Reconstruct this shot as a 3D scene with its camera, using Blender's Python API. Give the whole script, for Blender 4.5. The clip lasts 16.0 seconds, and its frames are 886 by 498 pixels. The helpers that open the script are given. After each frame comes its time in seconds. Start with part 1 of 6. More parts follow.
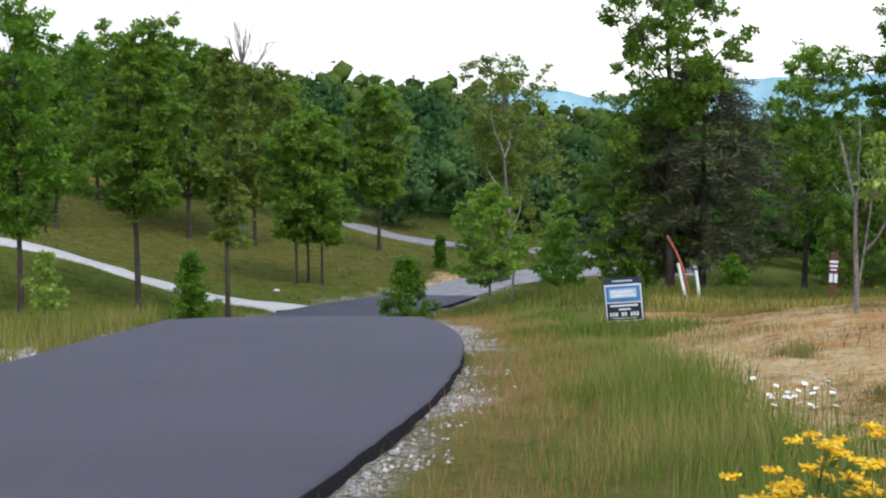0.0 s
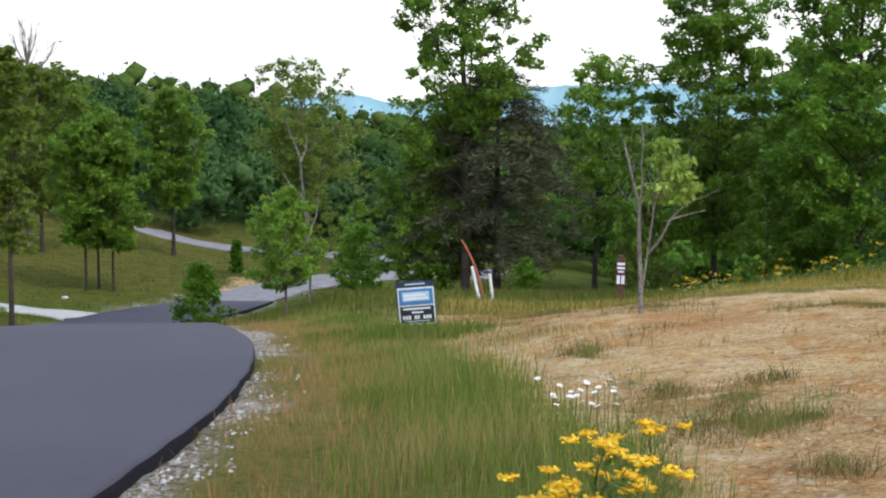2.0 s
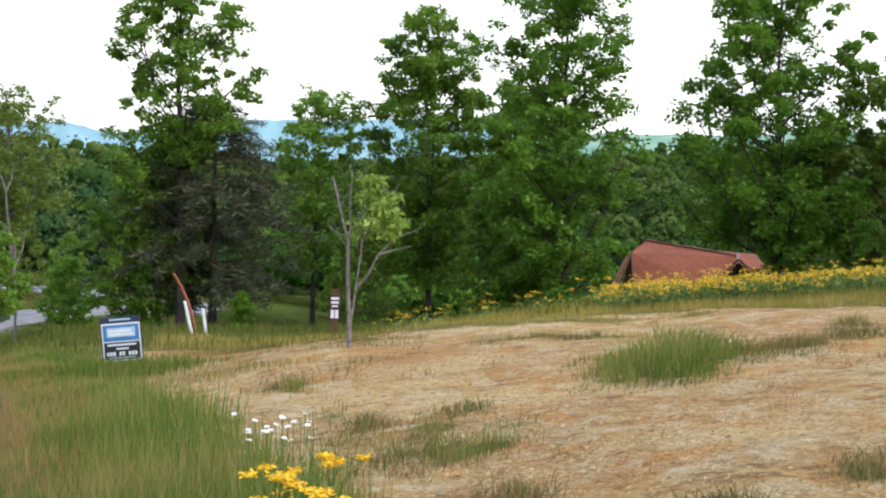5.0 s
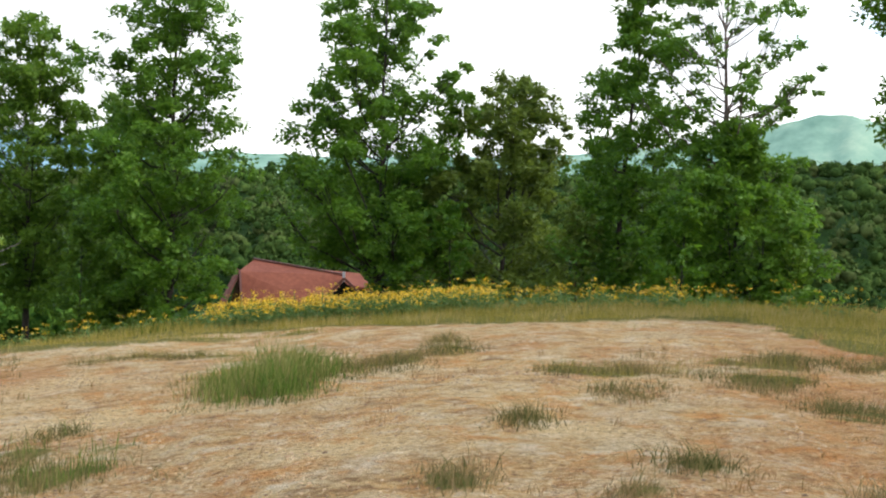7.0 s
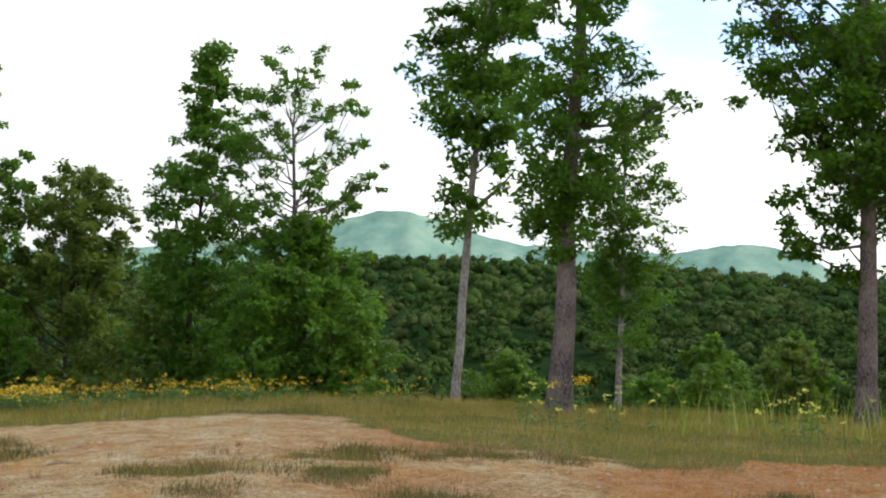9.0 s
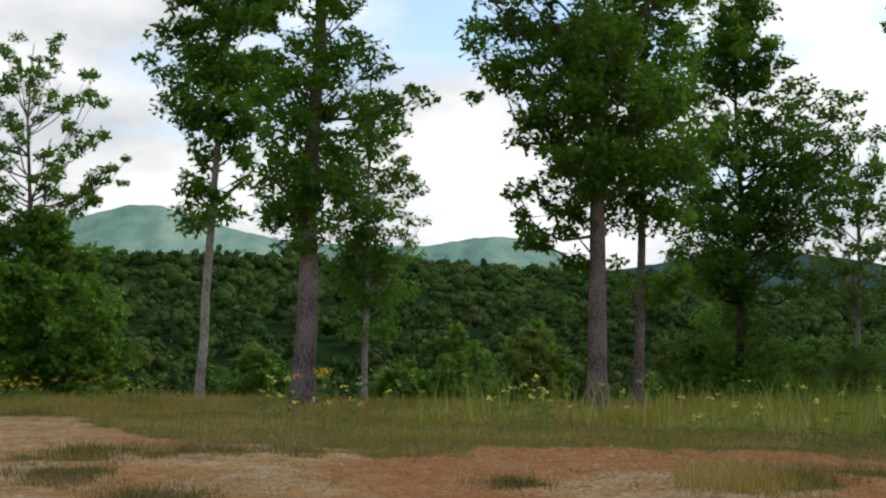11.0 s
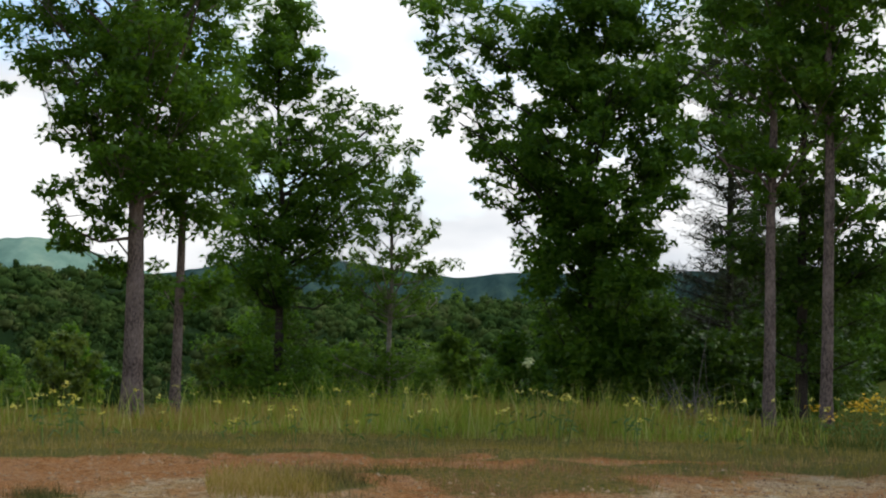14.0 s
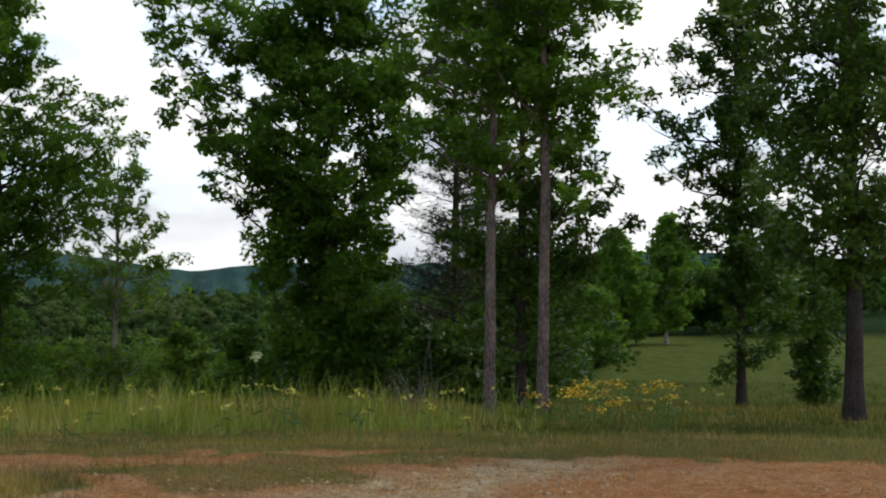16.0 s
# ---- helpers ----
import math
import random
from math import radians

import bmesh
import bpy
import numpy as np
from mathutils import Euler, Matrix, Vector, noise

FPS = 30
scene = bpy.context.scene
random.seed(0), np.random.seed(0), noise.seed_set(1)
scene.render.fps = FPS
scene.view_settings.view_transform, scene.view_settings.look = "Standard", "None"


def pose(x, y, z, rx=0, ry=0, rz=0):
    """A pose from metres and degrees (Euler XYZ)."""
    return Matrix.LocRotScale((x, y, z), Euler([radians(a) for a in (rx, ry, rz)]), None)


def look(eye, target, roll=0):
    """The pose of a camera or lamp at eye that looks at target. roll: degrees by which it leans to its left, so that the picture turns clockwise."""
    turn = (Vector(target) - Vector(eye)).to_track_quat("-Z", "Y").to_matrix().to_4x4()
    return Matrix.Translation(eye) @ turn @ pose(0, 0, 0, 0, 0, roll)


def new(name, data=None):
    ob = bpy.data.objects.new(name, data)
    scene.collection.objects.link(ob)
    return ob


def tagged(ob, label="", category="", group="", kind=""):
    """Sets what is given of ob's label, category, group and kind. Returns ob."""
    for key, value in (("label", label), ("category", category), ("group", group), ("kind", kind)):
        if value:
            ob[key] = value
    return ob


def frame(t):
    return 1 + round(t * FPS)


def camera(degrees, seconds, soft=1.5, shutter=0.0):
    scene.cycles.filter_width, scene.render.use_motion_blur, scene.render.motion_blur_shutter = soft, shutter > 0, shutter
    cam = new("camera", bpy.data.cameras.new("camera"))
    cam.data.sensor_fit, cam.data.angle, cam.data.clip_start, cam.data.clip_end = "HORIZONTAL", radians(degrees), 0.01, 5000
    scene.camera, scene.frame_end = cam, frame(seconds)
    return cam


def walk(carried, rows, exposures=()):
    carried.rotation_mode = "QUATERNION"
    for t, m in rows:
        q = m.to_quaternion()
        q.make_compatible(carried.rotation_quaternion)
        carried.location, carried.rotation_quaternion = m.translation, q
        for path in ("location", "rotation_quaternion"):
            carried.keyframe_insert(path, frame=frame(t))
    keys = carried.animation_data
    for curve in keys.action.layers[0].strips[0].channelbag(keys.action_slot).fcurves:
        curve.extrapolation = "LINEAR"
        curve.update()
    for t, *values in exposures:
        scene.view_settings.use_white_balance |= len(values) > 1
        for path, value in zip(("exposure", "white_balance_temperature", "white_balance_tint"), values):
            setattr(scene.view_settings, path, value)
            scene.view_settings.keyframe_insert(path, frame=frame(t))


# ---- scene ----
# ---- camera: a hand-held pan by somebody who turns on the spot; rows of seconds, place, yaw, pitch, roll ----
EYE = 1.6
cam = camera(37.4, 16.0, soft=2.1)
PATH = [
    (0, -0.000, -0.000, 0.000, -0.00, -5.03, 0.17),
    (0.5, 0.016, 0.021, -0.004, -2.37, -5.00, 0.06),
    (1, 0.057, 0.078, -0.016, -5.30, -5.15, 0.28),
    (1.5, 0.096, 0.124, -0.030, -7.10, -5.05, 0.49),
    (2, 0.117, 0.147, -0.032, -8.80, -4.76, 0.64),
    (2.5, 0.151, 0.143, -0.036, -11.30, -5.06, 0.93),
    (3, 0.188, 0.110, -0.034, -13.15, -4.96, 0.82),
    (3.2, 0.224, 0.083, -0.034, -13.82, -5.08, 0.39),
    (5.3, 0.286, -0.004, -0.010, -22.47, -2.83, 1.82),
    (5.5, 0.294, -0.022, -0.007, -23.60, -3.01, 1.77),
    (6, 0.313, -0.086, -0.000, -26.54, -2.69, 1.21),
    (6.5, 0.318, -0.125, -0.002, -31.38, -2.06, 1.75),
    (7, 0.282, -0.110, 0.009, -37.87, -1.54, 2.84),
    (7.5, 0.228, -0.088, 0.007, -44.19, -1.51, 2.30),
    (8, 0.242, -0.031, 0.010, -48.42, -1.03, 2.78),
    (8.5, 0.262, 0.022, 0.019, -52.69, 1.37, 2.29),
    (8.7, 0.285, 0.025, 0.022, -54.29, 2.34, 2.28),
    (10.8, 0.415, -0.229, 0.011, -65.94, 3.33, 0.98),
    (11, 0.426, -0.262, 0.010, -67.10, 3.37, 1.03),
    (11.5, 0.490, -0.345, -0.001, -70.08, 3.58, 0.80),
    (12, 0.511, -0.485, -0.006, -73.91, 3.93, 1.05),
    (12.5, 0.544, -0.548, -0.011, -76.66, 3.63, 0.86),
    (13, 0.588, -0.534, -0.015, -79.82, 3.74, 0.68),
    (13.5, 0.625, -0.385, -0.009, -83.24, 3.60, 0.55),
    (14, 0.583, -0.279, 0.001, -86.96, 3.93, 1.00),
    (14.5, 0.502, -0.323, 0.015, -90.13, 3.94, 0.60),
    (15, 0.424, -0.377, 0.021, -93.48, 3.71, 0.47),
    (15.5, 0.384, -0.420, 0.026, -95.71, 3.77, 0.33),
    (16, 0.341, -0.467, 0.025, -98.47, 3.70, 0.04),
]
EXPOSURES = [(0, -0.52), (3.2, -0.50), (5.5, -0.38), (7.0, -0.46), (8.6, -0.66), (10.8, -1.42), (16, -1.37)]
walk(cam, [(t, pose(px, py, EYE + pz, 0, 0, yaw) @ pose(0, 0, 0, 90 + pitch) @ pose(0, 0, 0, 0, 0, roll)) for t, px, py, pz, yaw, pitch, roll in PATH], EXPOSURES)

# ---- sky and sun: bright broken cloud, thin sun ahead of the last part of the pan ----
SUN_AZ, SUN_EL = 142.0, 50.0
world = bpy.data.worlds.new("world")
scene.world = world
world.use_nodes = True
wn, wl = world.node_tree.nodes, world.node_tree.links
wn.clear()
w_out = wn.new("ShaderNodeOutputWorld")
w_bg = wn.new("ShaderNodeBackground")
w_sky = wn.new("ShaderNodeTexSky")
w_sky.sky_type, w_sky.sun_disc = "NISHITA", False
w_sky.sun_elevation, w_sky.sun_rotation = radians(SUN_EL), radians(SUN_AZ)
w_scale = wn.new("ShaderNodeVectorMath")
w_scale.operation = "SCALE"
w_scale.inputs["Scale"].default_value = 0.60
w_tc = wn.new("ShaderNodeTexCoord")
w_map = wn.new("ShaderNodeMapping")
w_map.inputs["Scale"].default_value = (1.0, 1.0, 2.6)
w_map.inputs["Location"].default_value = (2.7, 1.4, 0.6)
w_noise = wn.new("ShaderNodeTexNoise")
w_noise.inputs["Scale"].default_value = 3.2
w_noise.inputs["Detail"].default_value = 7.0
w_noise.inputs["Roughness"].default_value = 0.55
w_ramp = wn.new("ShaderNodeValToRGB")
w_ramp.color_ramp.elements[0].position, w_ramp.color_ramp.elements[0].color = 0.36, (0, 0, 0, 1)
w_ramp.color_ramp.elements[1].position, w_ramp.color_ramp.elements[1].color = 0.50, (1, 1, 1, 1)
w_noise2 = wn.new("ShaderNodeTexNoise")
w_noise2.inputs["Scale"].default_value = 5.0
w_noise2.inputs["Detail"].default_value = 5.0
w_cloud = wn.new("ShaderNodeValToRGB")
w_cloud.color_ramp.elements[0].position, w_cloud.color_ramp.elements[0].color = 0.28, (1.52, 1.63, 1.78, 1)
w_cloud.color_ramp.elements[1].position, w_cloud.color_ramp.elements[1].color = 0.55, (2.80, 2.81, 2.82, 1)
w_cloud.color_ramp.elements.new(0.46).color = (2.30, 2.34, 2.39, 1)
w_mix = wn.new("ShaderNodeMix")
w_mix.data_type = "RGBA"
wl.new(w_sky.outputs[0], w_scale.inputs[0])
wl.new(w_tc.outputs["Generated"], w_map.inputs[0])
wl.new(w_map.outputs[0], w_noise.inputs["Vector"])
wl.new(w_map.outputs[0], w_noise2.inputs["Vector"])
w_sep = wn.new("ShaderNodeSeparateXYZ")
wl.new(w_tc.outputs["Generated"], w_sep.inputs[0])
w_thin = wn.new("ShaderNodeMath")
w_thin.operation = "MULTIPLY_ADD"
w_thin.inputs[1].default_value, w_thin.inputs[2].default_value = -0.40, 0.11
wl.new(w_sep.outputs["Z"], w_thin.inputs[0])
w_cover = wn.new("ShaderNodeMath")
w_cover.operation = "ADD"
wl.new(w_noise.outputs["Fac"], w_cover.inputs[0])
wl.new(w_thin.outputs[0], w_cover.inputs[1])
wl.new(w_cover.outputs[0], w_ramp.inputs[0])
wl.new(w_noise2.outputs["Fac"], w_cloud.inputs[0])
wl.new(w_ramp.outputs[0], w_mix.inputs[0])
wl.new(w_scale.outputs[0], w_mix.inputs[6])
# cloud is brighter towards the sun
w_dot = wn.new("ShaderNodeVectorMath")
w_dot.operation = "DOT_PRODUCT"
w_dot.inputs[1].default_value = (math.sin(radians(SUN_AZ)) * math.cos(radians(SUN_EL)), math.cos(radians(SUN_AZ)) * math.cos(radians(SUN_EL)), math.sin(radians(SUN_EL)))
w_glow = wn.new("ShaderNodeMath")
w_glow.operation = "MULTIPLY_ADD"
w_glow.inputs[1].default_value, w_glow.inputs[2].default_value = 0.40, 0.96
w_lit = wn.new("ShaderNodeVectorMath")
w_lit.operation = "SCALE"
wl.new(w_tc.outputs["Generated"], w_dot.inputs[0])
wl.new(w_dot.outputs["Value"], w_glow.inputs[0])
wl.new(w_cloud.outputs[0], w_lit.inputs[0])
wl.new(w_glow.outputs[0], w_lit.inputs["Scale"])
wl.new(w_lit.outputs[0], w_mix.inputs[7])
wl.new(w_mix.outputs[2], w_bg.inputs["Color"])
wl.new(w_bg.outputs[0], w_out.inputs[0])

sun = new("sun", bpy.data.lights.new("sun", "SUN"))
sun.data.energy, sun.data.angle, sun.data.color = 1.7, radians(10), (1.0, 0.95, 0.86)
sun_dir = Vector((math.sin(radians(SUN_AZ)) * math.cos(radians(SUN_EL)), math.cos(radians(SUN_AZ)) * math.cos(radians(SUN_EL)), math.sin(radians(SUN_EL))))
sun.matrix_world = look(sun_dir * 60, (0, 0, 0))


# ---- materials ----
def material(name, rough=0.8, spec=0.3):
    m = bpy.data.materials.new(name)
    m.use_nodes = True
    n, l = m.node_tree.nodes, m.node_tree.links
    b = n["Principled BSDF"]
    b.inputs["Roughness"].default_value = rough
    b.inputs["Specular IOR Level"].default_value = spec
    return m, n, l, b


def tex_noise(n, l, vec, scale, detail=4.0, rough=0.55):
    t = n.new("ShaderNodeTexNoise")
    t.inputs["Scale"].default_value, t.inputs["Detail"].default_value, t.inputs["Roughness"].default_value = scale, detail, rough
    if vec is not None:
        l.new(vec, t.inputs["Vector"])
    return t.outputs["Fac"]


def ramp(n, l, fac, stops):
    r = n.new("ShaderNodeValToRGB")
    e = r.color_ramp.elements
    while len(e) < len(stops):
        e.new(0.5)
    for i, (p, c) in enumerate(stops):
        e[i].position, e[i].color = p, (*c, 1)
    l.new(fac, r.inputs[0])
    return r.outputs[0]


def mixed(n, l, fac, a, b, mode="MIX"):
    m = n.new("ShaderNodeMix")
    m.data_type, m.blend_type = "RGBA", mode
    for sock, v in ((0, fac), (6, a), (7, b)):
        if hasattr(v, "is_linked"):
            l.new(v, m.inputs[sock])
        else:
            m.inputs[sock].default_value = v if sock == 0 else (*v, 1)
    return m.outputs[2]


def bumped(n, l, b, height, strength, dist=0.02):
    u = n.new("ShaderNodeBump")
    u.inputs["Strength"].default_value, u.inputs["Distance"].default_value = strength, dist
    l.new(height, u.inputs["Height"])
    l.new(u.outputs[0], b.inputs["Normal"])


def object_coords(n):
    return n.new("ShaderNodeTexCoord").outputs["Object"]


def leaf_material(name, dark, mid, light, through_colour, gloss=0.5, amount=0.45, patch=0.75):
    """Leaves: a colour for each leaf, lighter and darker sprays, and light that shines through."""
    m, n, l, b = material(name, gloss, 0.3)
    geo = n.new("ShaderNodeNewGeometry")
    big = tex_noise(n, l, geo.outputs["Position"], patch, 3.0)
    add = n.new("ShaderNodeMath")
    add.operation = "MULTIPLY_ADD"
    l.new(geo.outputs["Random Per Island"], add.inputs[0])
    add.inputs[1].default_value = 0.55
    sub = n.new("ShaderNodeMath")
    sub.operation = "MULTIPLY_ADD"
    l.new(big, sub.inputs[0])
    sub.inputs[1].default_value, sub.inputs[2].default_value = 1.1, -0.32
    l.new(sub.outputs[0], add.inputs[2])
    col = ramp(n, l, add.outputs[0], [(0.1, dark), (0.5, mid), (0.95, light)])
    l.new(col, b.inputs["Base Color"])
    tr = n.new("ShaderNodeBsdfTranslucent")
    l.new(mixed(n, l, 0.6, col, through_colour), tr.inputs["Color"])
    mx = n.new("ShaderNodeMixShader")
    mx.inputs[0].default_value = amount
    l.new(b.outputs[0], mx.inputs[1])
    l.new(tr.outputs[0], mx.inputs[2])
    l.new(mx.outputs[0], n["Material Output"].inputs[0])
    return m


def woods_material(name, dark, mid, light, brown, grain, relief):
    """Massed foliage: a tone for each tree, mottled leaves, deep relief."""
    m, n, l, b = material(name, 0.95, 0.02)
    geo = n.new("ShaderNodeNewGeometry")
    kind = n.new("ShaderNodeAttribute")
    kind.attribute_name = "tint"
    leafy = tex_noise(n, l, geo.outputs["Position"], grain, 6.0, 0.7)
    add = n.new("ShaderNodeMath")
    add.operation = "MULTIPLY_ADD"
    l.new(kind.outputs["Fac"], add.inputs[0])
    add.inputs[1].default_value = 0.55
    sub = n.new("ShaderNodeMath")
    sub.operation = "MULTIPLY_ADD"
    l.new(leafy, sub.inputs[0])
    sub.inputs[1].default_value, sub.inputs[2].default_value = 1.7, -0.62
    l.new(sub.outputs[0], add.inputs[2])
    col = ramp(n, l, add.outputs[0], [(0.08, dark), (0.5, mid), (0.95, light)])
    olive = ramp(n, l, kind.outputs["Fac"], [(0.80, (0, 0, 0)), (0.93, (0.55, 0.55, 0.55))])
    l.new(mixed(n, l, olive, col, brown), b.inputs["Base Color"])
    bumped(n, l, b, leafy, 1.0, relief)
    return m


def bark_material(name, dark, light, scale=1.0):
    m, n, l, b = material(name, 0.92, 0.15)
    co = object_coords(n)
    mp = n.new("ShaderNodeMapping")
    mp.inputs["Scale"].default_value = (10 * scale, 10 * scale, 4.6 * scale)
    l.new(co, mp.inputs[0])
    ridges = tex_noise(n, l, mp.outputs[0], 3.0, 6.0, 0.65)
    blot = tex_noise(n, l, co, 1.3, 3.0)
    col = ramp(n, l, ridges, [(0.35, dark), (0.65, light)])
    col = mixed(n, l, ramp(n, l, blot, [(0.45, (0, 0, 0)), (0.72, (0.6, 0.6, 0.6))]), col, tuple(c * 1.3 + 0.01 for c in light))
    col = mixed(n, l, ramp(n, l, blot, [(0.28, (0.45, 0.45, 0.45)), (0.42, (0, 0, 0))]), col, dark)
    l.new(col, b.inputs["Base Color"])
    bumped(n, l, b, ridges, 0.9, 0.03)
    return m


def plain_material(name, colour, rough=0.6, spec=0.4, grain=0.12, scale=12.0, metal=0.0):
    m, n, l, b = material(name, rough, spec)
    co = object_coords(n)
    f = tex_noise(n, l, co, scale, 5.0)
    l.new(ramp(n, l, f, [(0.25, tuple(c * (1 - grain * 2) for c in colour)), (0.75, tuple(min(1, c * (1 + grain)) for c in colour))]), b.inputs["Base Color"])
    b.inputs["Metallic"].default_value = metal
    bumped(n, l, b, f, 0.15, 0.004)
    return m


M_OAK = leaf_material("oak_leaves", (0.032, 0.082, 0.008), (0.085, 0.185, 0.014), (0.185, 0.315, 0.030), (0.210, 0.390, 0.018))
# oak leaves again, with the shade of backlit crowns put into the colour
M_SHADE = leaf_material("oak_leaves_painted_shade", (0.023, 0.058, 0.007), (0.062, 0.130, 0.012), (0.138, 0.228, 0.025), (0.120, 0.230, 0.012), amount=0.3)
M_SLOPE = leaf_material("slope_oak_leaves", (0.042, 0.098, 0.012), (0.108, 0.222, 0.023), (0.215, 0.350, 0.045), (0.215, 0.400, 0.022))
M_FRESH = leaf_material("fresh_leaves", (0.046, 0.100, 0.012), (0.115, 0.212, 0.022), (0.235, 0.355, 0.046), (0.230, 0.390, 0.028))
M_OLIVE = leaf_material("olive_leaves", (0.058, 0.092, 0.016), (0.140, 0.198, 0.030), (0.250, 0.315, 0.052), (0.225, 0.305, 0.028))
M_LIGHT = leaf_material("light_green_leaves", (0.090, 0.180, 0.020), (0.175, 0.310, 0.036), (0.290, 0.430, 0.060), (0.25, 0.40, 0.03))
M_DARK = leaf_material("dark_needles", (0.042, 0.048, 0.024), (0.078, 0.084, 0.042), (0.126, 0.129, 0.063), (0.084, 0.126, 0.028), amount=0.2)
M_PINE = leaf_material("pine_needles", (0.016, 0.040, 0.012), (0.036, 0.078, 0.022), (0.065, 0.115, 0.032), (0.06, 0.12, 0.03), amount=0.2)
M_PALE = leaf_material("pale_leaves", (0.120, 0.204, 0.030), (0.240, 0.348, 0.060), (0.384, 0.480, 0.108), (0.336, 0.480, 0.060), amount=0.4)
M_WOODS = woods_material("woods_leaves", (0.018, 0.050, 0.009), (0.052, 0.116, 0.016), (0.128, 0.212, 0.030), (0.120, 0.125, 0.030), 1.9, 0.2)
# woods leaves again, with shade and bluish haze put into the colours
M_WOODS_BLUE = woods_material("woods_leaves_painted_shade", (0.015, 0.042, 0.015), (0.044, 0.096, 0.030), (0.100, 0.170, 0.048), (0.095, 0.110, 0.035), 1.9, 0.2)
M_WOODS_FAR = woods_material("far_woods_leaves", (0.020, 0.045, 0.011), (0.049, 0.087, 0.018), (0.102, 0.145, 0.032), (0.088, 0.098, 0.036), 0.6, 0.3)
M_BARK = bark_material("grey_bark", (0.036, 0.025, 0.021), (0.27, 0.205, 0.175), 0.9)
M_BARK_DARK = bark_material("dark_bark", (0.022, 0.018, 0.015), (0.075, 0.060, 0.050))
M_BARK_GREY = bark_material("weathered_grey_bark", (0.085, 0.075, 0.066), (0.27, 0.245, 0.22))
M_BARK_PALE = bark_material("pale_bark", (0.085, 0.068, 0.056), (0.46, 0.40, 0.34), 0.7)


# ---- the lie of the land ----
def smooth(a, b, x):
    u = np.clip((np.asarray(x, float) - a) / (b - a), 0, 1)
    return u * u * (3 - 2 * u)


def wave(x, y, scale, seed=0):
    """Cheap smooth unevenness in -1 to 1, for arrays."""
    rs = np.random.RandomState(seed)
    out = 0
    for k in range(5):
        a, p = rs.uniform(0, 6.28), rs.uniform(0, 6.28)
        f = scale * rs.uniform(0.6, 1.9)
        out = out + np.sin((x * math.cos(a) + y * math.sin(a)) * f + p + 1.3 * np.sin((y * math.cos(a) - x * math.sin(a)) * f * 0.7 + p * 2))
    return out / 3.2


def land(x, y):
    """Height of the ground: a level building pad, a road that drops away, a valley, wooded ridges."""
    x, y = np.asarray(x, float), np.asarray(y, float)
    d = np.hypot(x, y) + 1e-6
    az = np.degrees(np.arctan2(x, y))
    slope = 0.082 * 0.5 * (1 + np.cos(np.pi * np.clip((az + 5) / 60, 0, 1)))
    slope = slope * (1 - smooth(60, 130, -az))
    # beside the road: down to a dip, then a valley floor
    z_road = np.interp(d, [0, 26, 36, 45, 52, 62, 80, 110, 160, 260, 420, 700, 5000], [0, -2.13, -4.0, -5.7, -6.4, -6.7, -7.6, -8.3, -9.5, -13, -6, 3, 3])
    hill_a = 2.9 * smooth(8, 20, -az)
    hill_b = 5.9 * smooth(-1, 15, -az)
    hill_c = hill_b + 8.5
    u1, u2, u3 = smooth(50, 70, d), smooth(70, 115, d), smooth(115, 200, d)
    z_road = z_road + hill_a * u1 + (hill_b - hill_a) * u2 + (hill_c - hill_b) * u3
    # the flank between road and pad
    z_flank = np.interp(d, [0, 27, 36, 48, 62, 80, 110, 160, 260, 420, 700, 5000], [0, -2.13, -2.75, -4.05, -5.6, -7.3, -8.4, -10, -15, -7, 3, 3])
    z_flank = z_flank + 0.9 * np.exp(-((d - 70) / 7) ** 2) * smooth(10.2, 12.2, az)
    # pad, rim and the drop into the valley
    near = -slope * d - 0.18 * smooth(19, 31, d) * smooth(8, 14, az) * (1 - smooth(100, 108, az))
    rim = -slope * 31 - 0.18
    fall = np.interp(d, [0, 31, 45, 70, 110, 170, 240, 340, 480, 700, 800, 900, 5000], [0, 0, -1.6, -6.5, -12.5, -17, -16, -9, 5, 29, 37, 37, 32])
    lift = np.interp(az, [20, 29, 42, 54, 66, 70, 74, 84, 106], [0.57, 0.59, 0.72, 1.0, 1.0, 0.93, 0.88, 0.70, 0.70])
    fall = np.where(d > 170, -17 + (fall + 17) * lift, fall) + 1.6 * wave(x, y, 0.012, 6) * smooth(200, 400, d)
    z_pad = np.where(d < 31, near, rim * (1 - smooth(31, 120, d)) + fall)
    # the meadow past the pad
    z_mead = np.interp(d, [0, 28, 45, 70, 110, 200, 420, 700, 5000], [0, 0, -0.7, -0.6, 0.9, 3.0, 14, 24, 24])
    w1, w2, w3 = smooth(-1, 6, az), smooth(12, 27, az), smooth(95, 107, az)
    z = z_road * (1 - w1) + z_flank * w1
    z = z * (1 - w2) + z_pad * w2
    z = z * (1 - w3) + z_mead * w3
    wb = smooth(60, 140, -az)
    z = z * (1 - wb) + z_mead * wb
    near_w = 1 - smooth(22, 32, d)
    z = z * (1 - near_w) + near * near_w
    z = z + 0.13 * smooth(11, 15, az) * (1 - smooth(22, 32, az)) * smooth(12, 18, d) * (1 - smooth(25, 30, d))
    rough = 0.05 * wave(x, y, 0.9, 3) + 0.025 * wave(x, y, 2.6, 4) + 0.014 * wave(x, y, 6.5, 8)
    z = z - 0.06 * bareness(x, y, 0.5) * smooth(4, 8, d) * (1 - smooth(26, 32, d))
    return z + rough * smooth(3, 9, d) + 0.25 * wave(x, y, 0.12, 5) * smooth(35, 70, d)


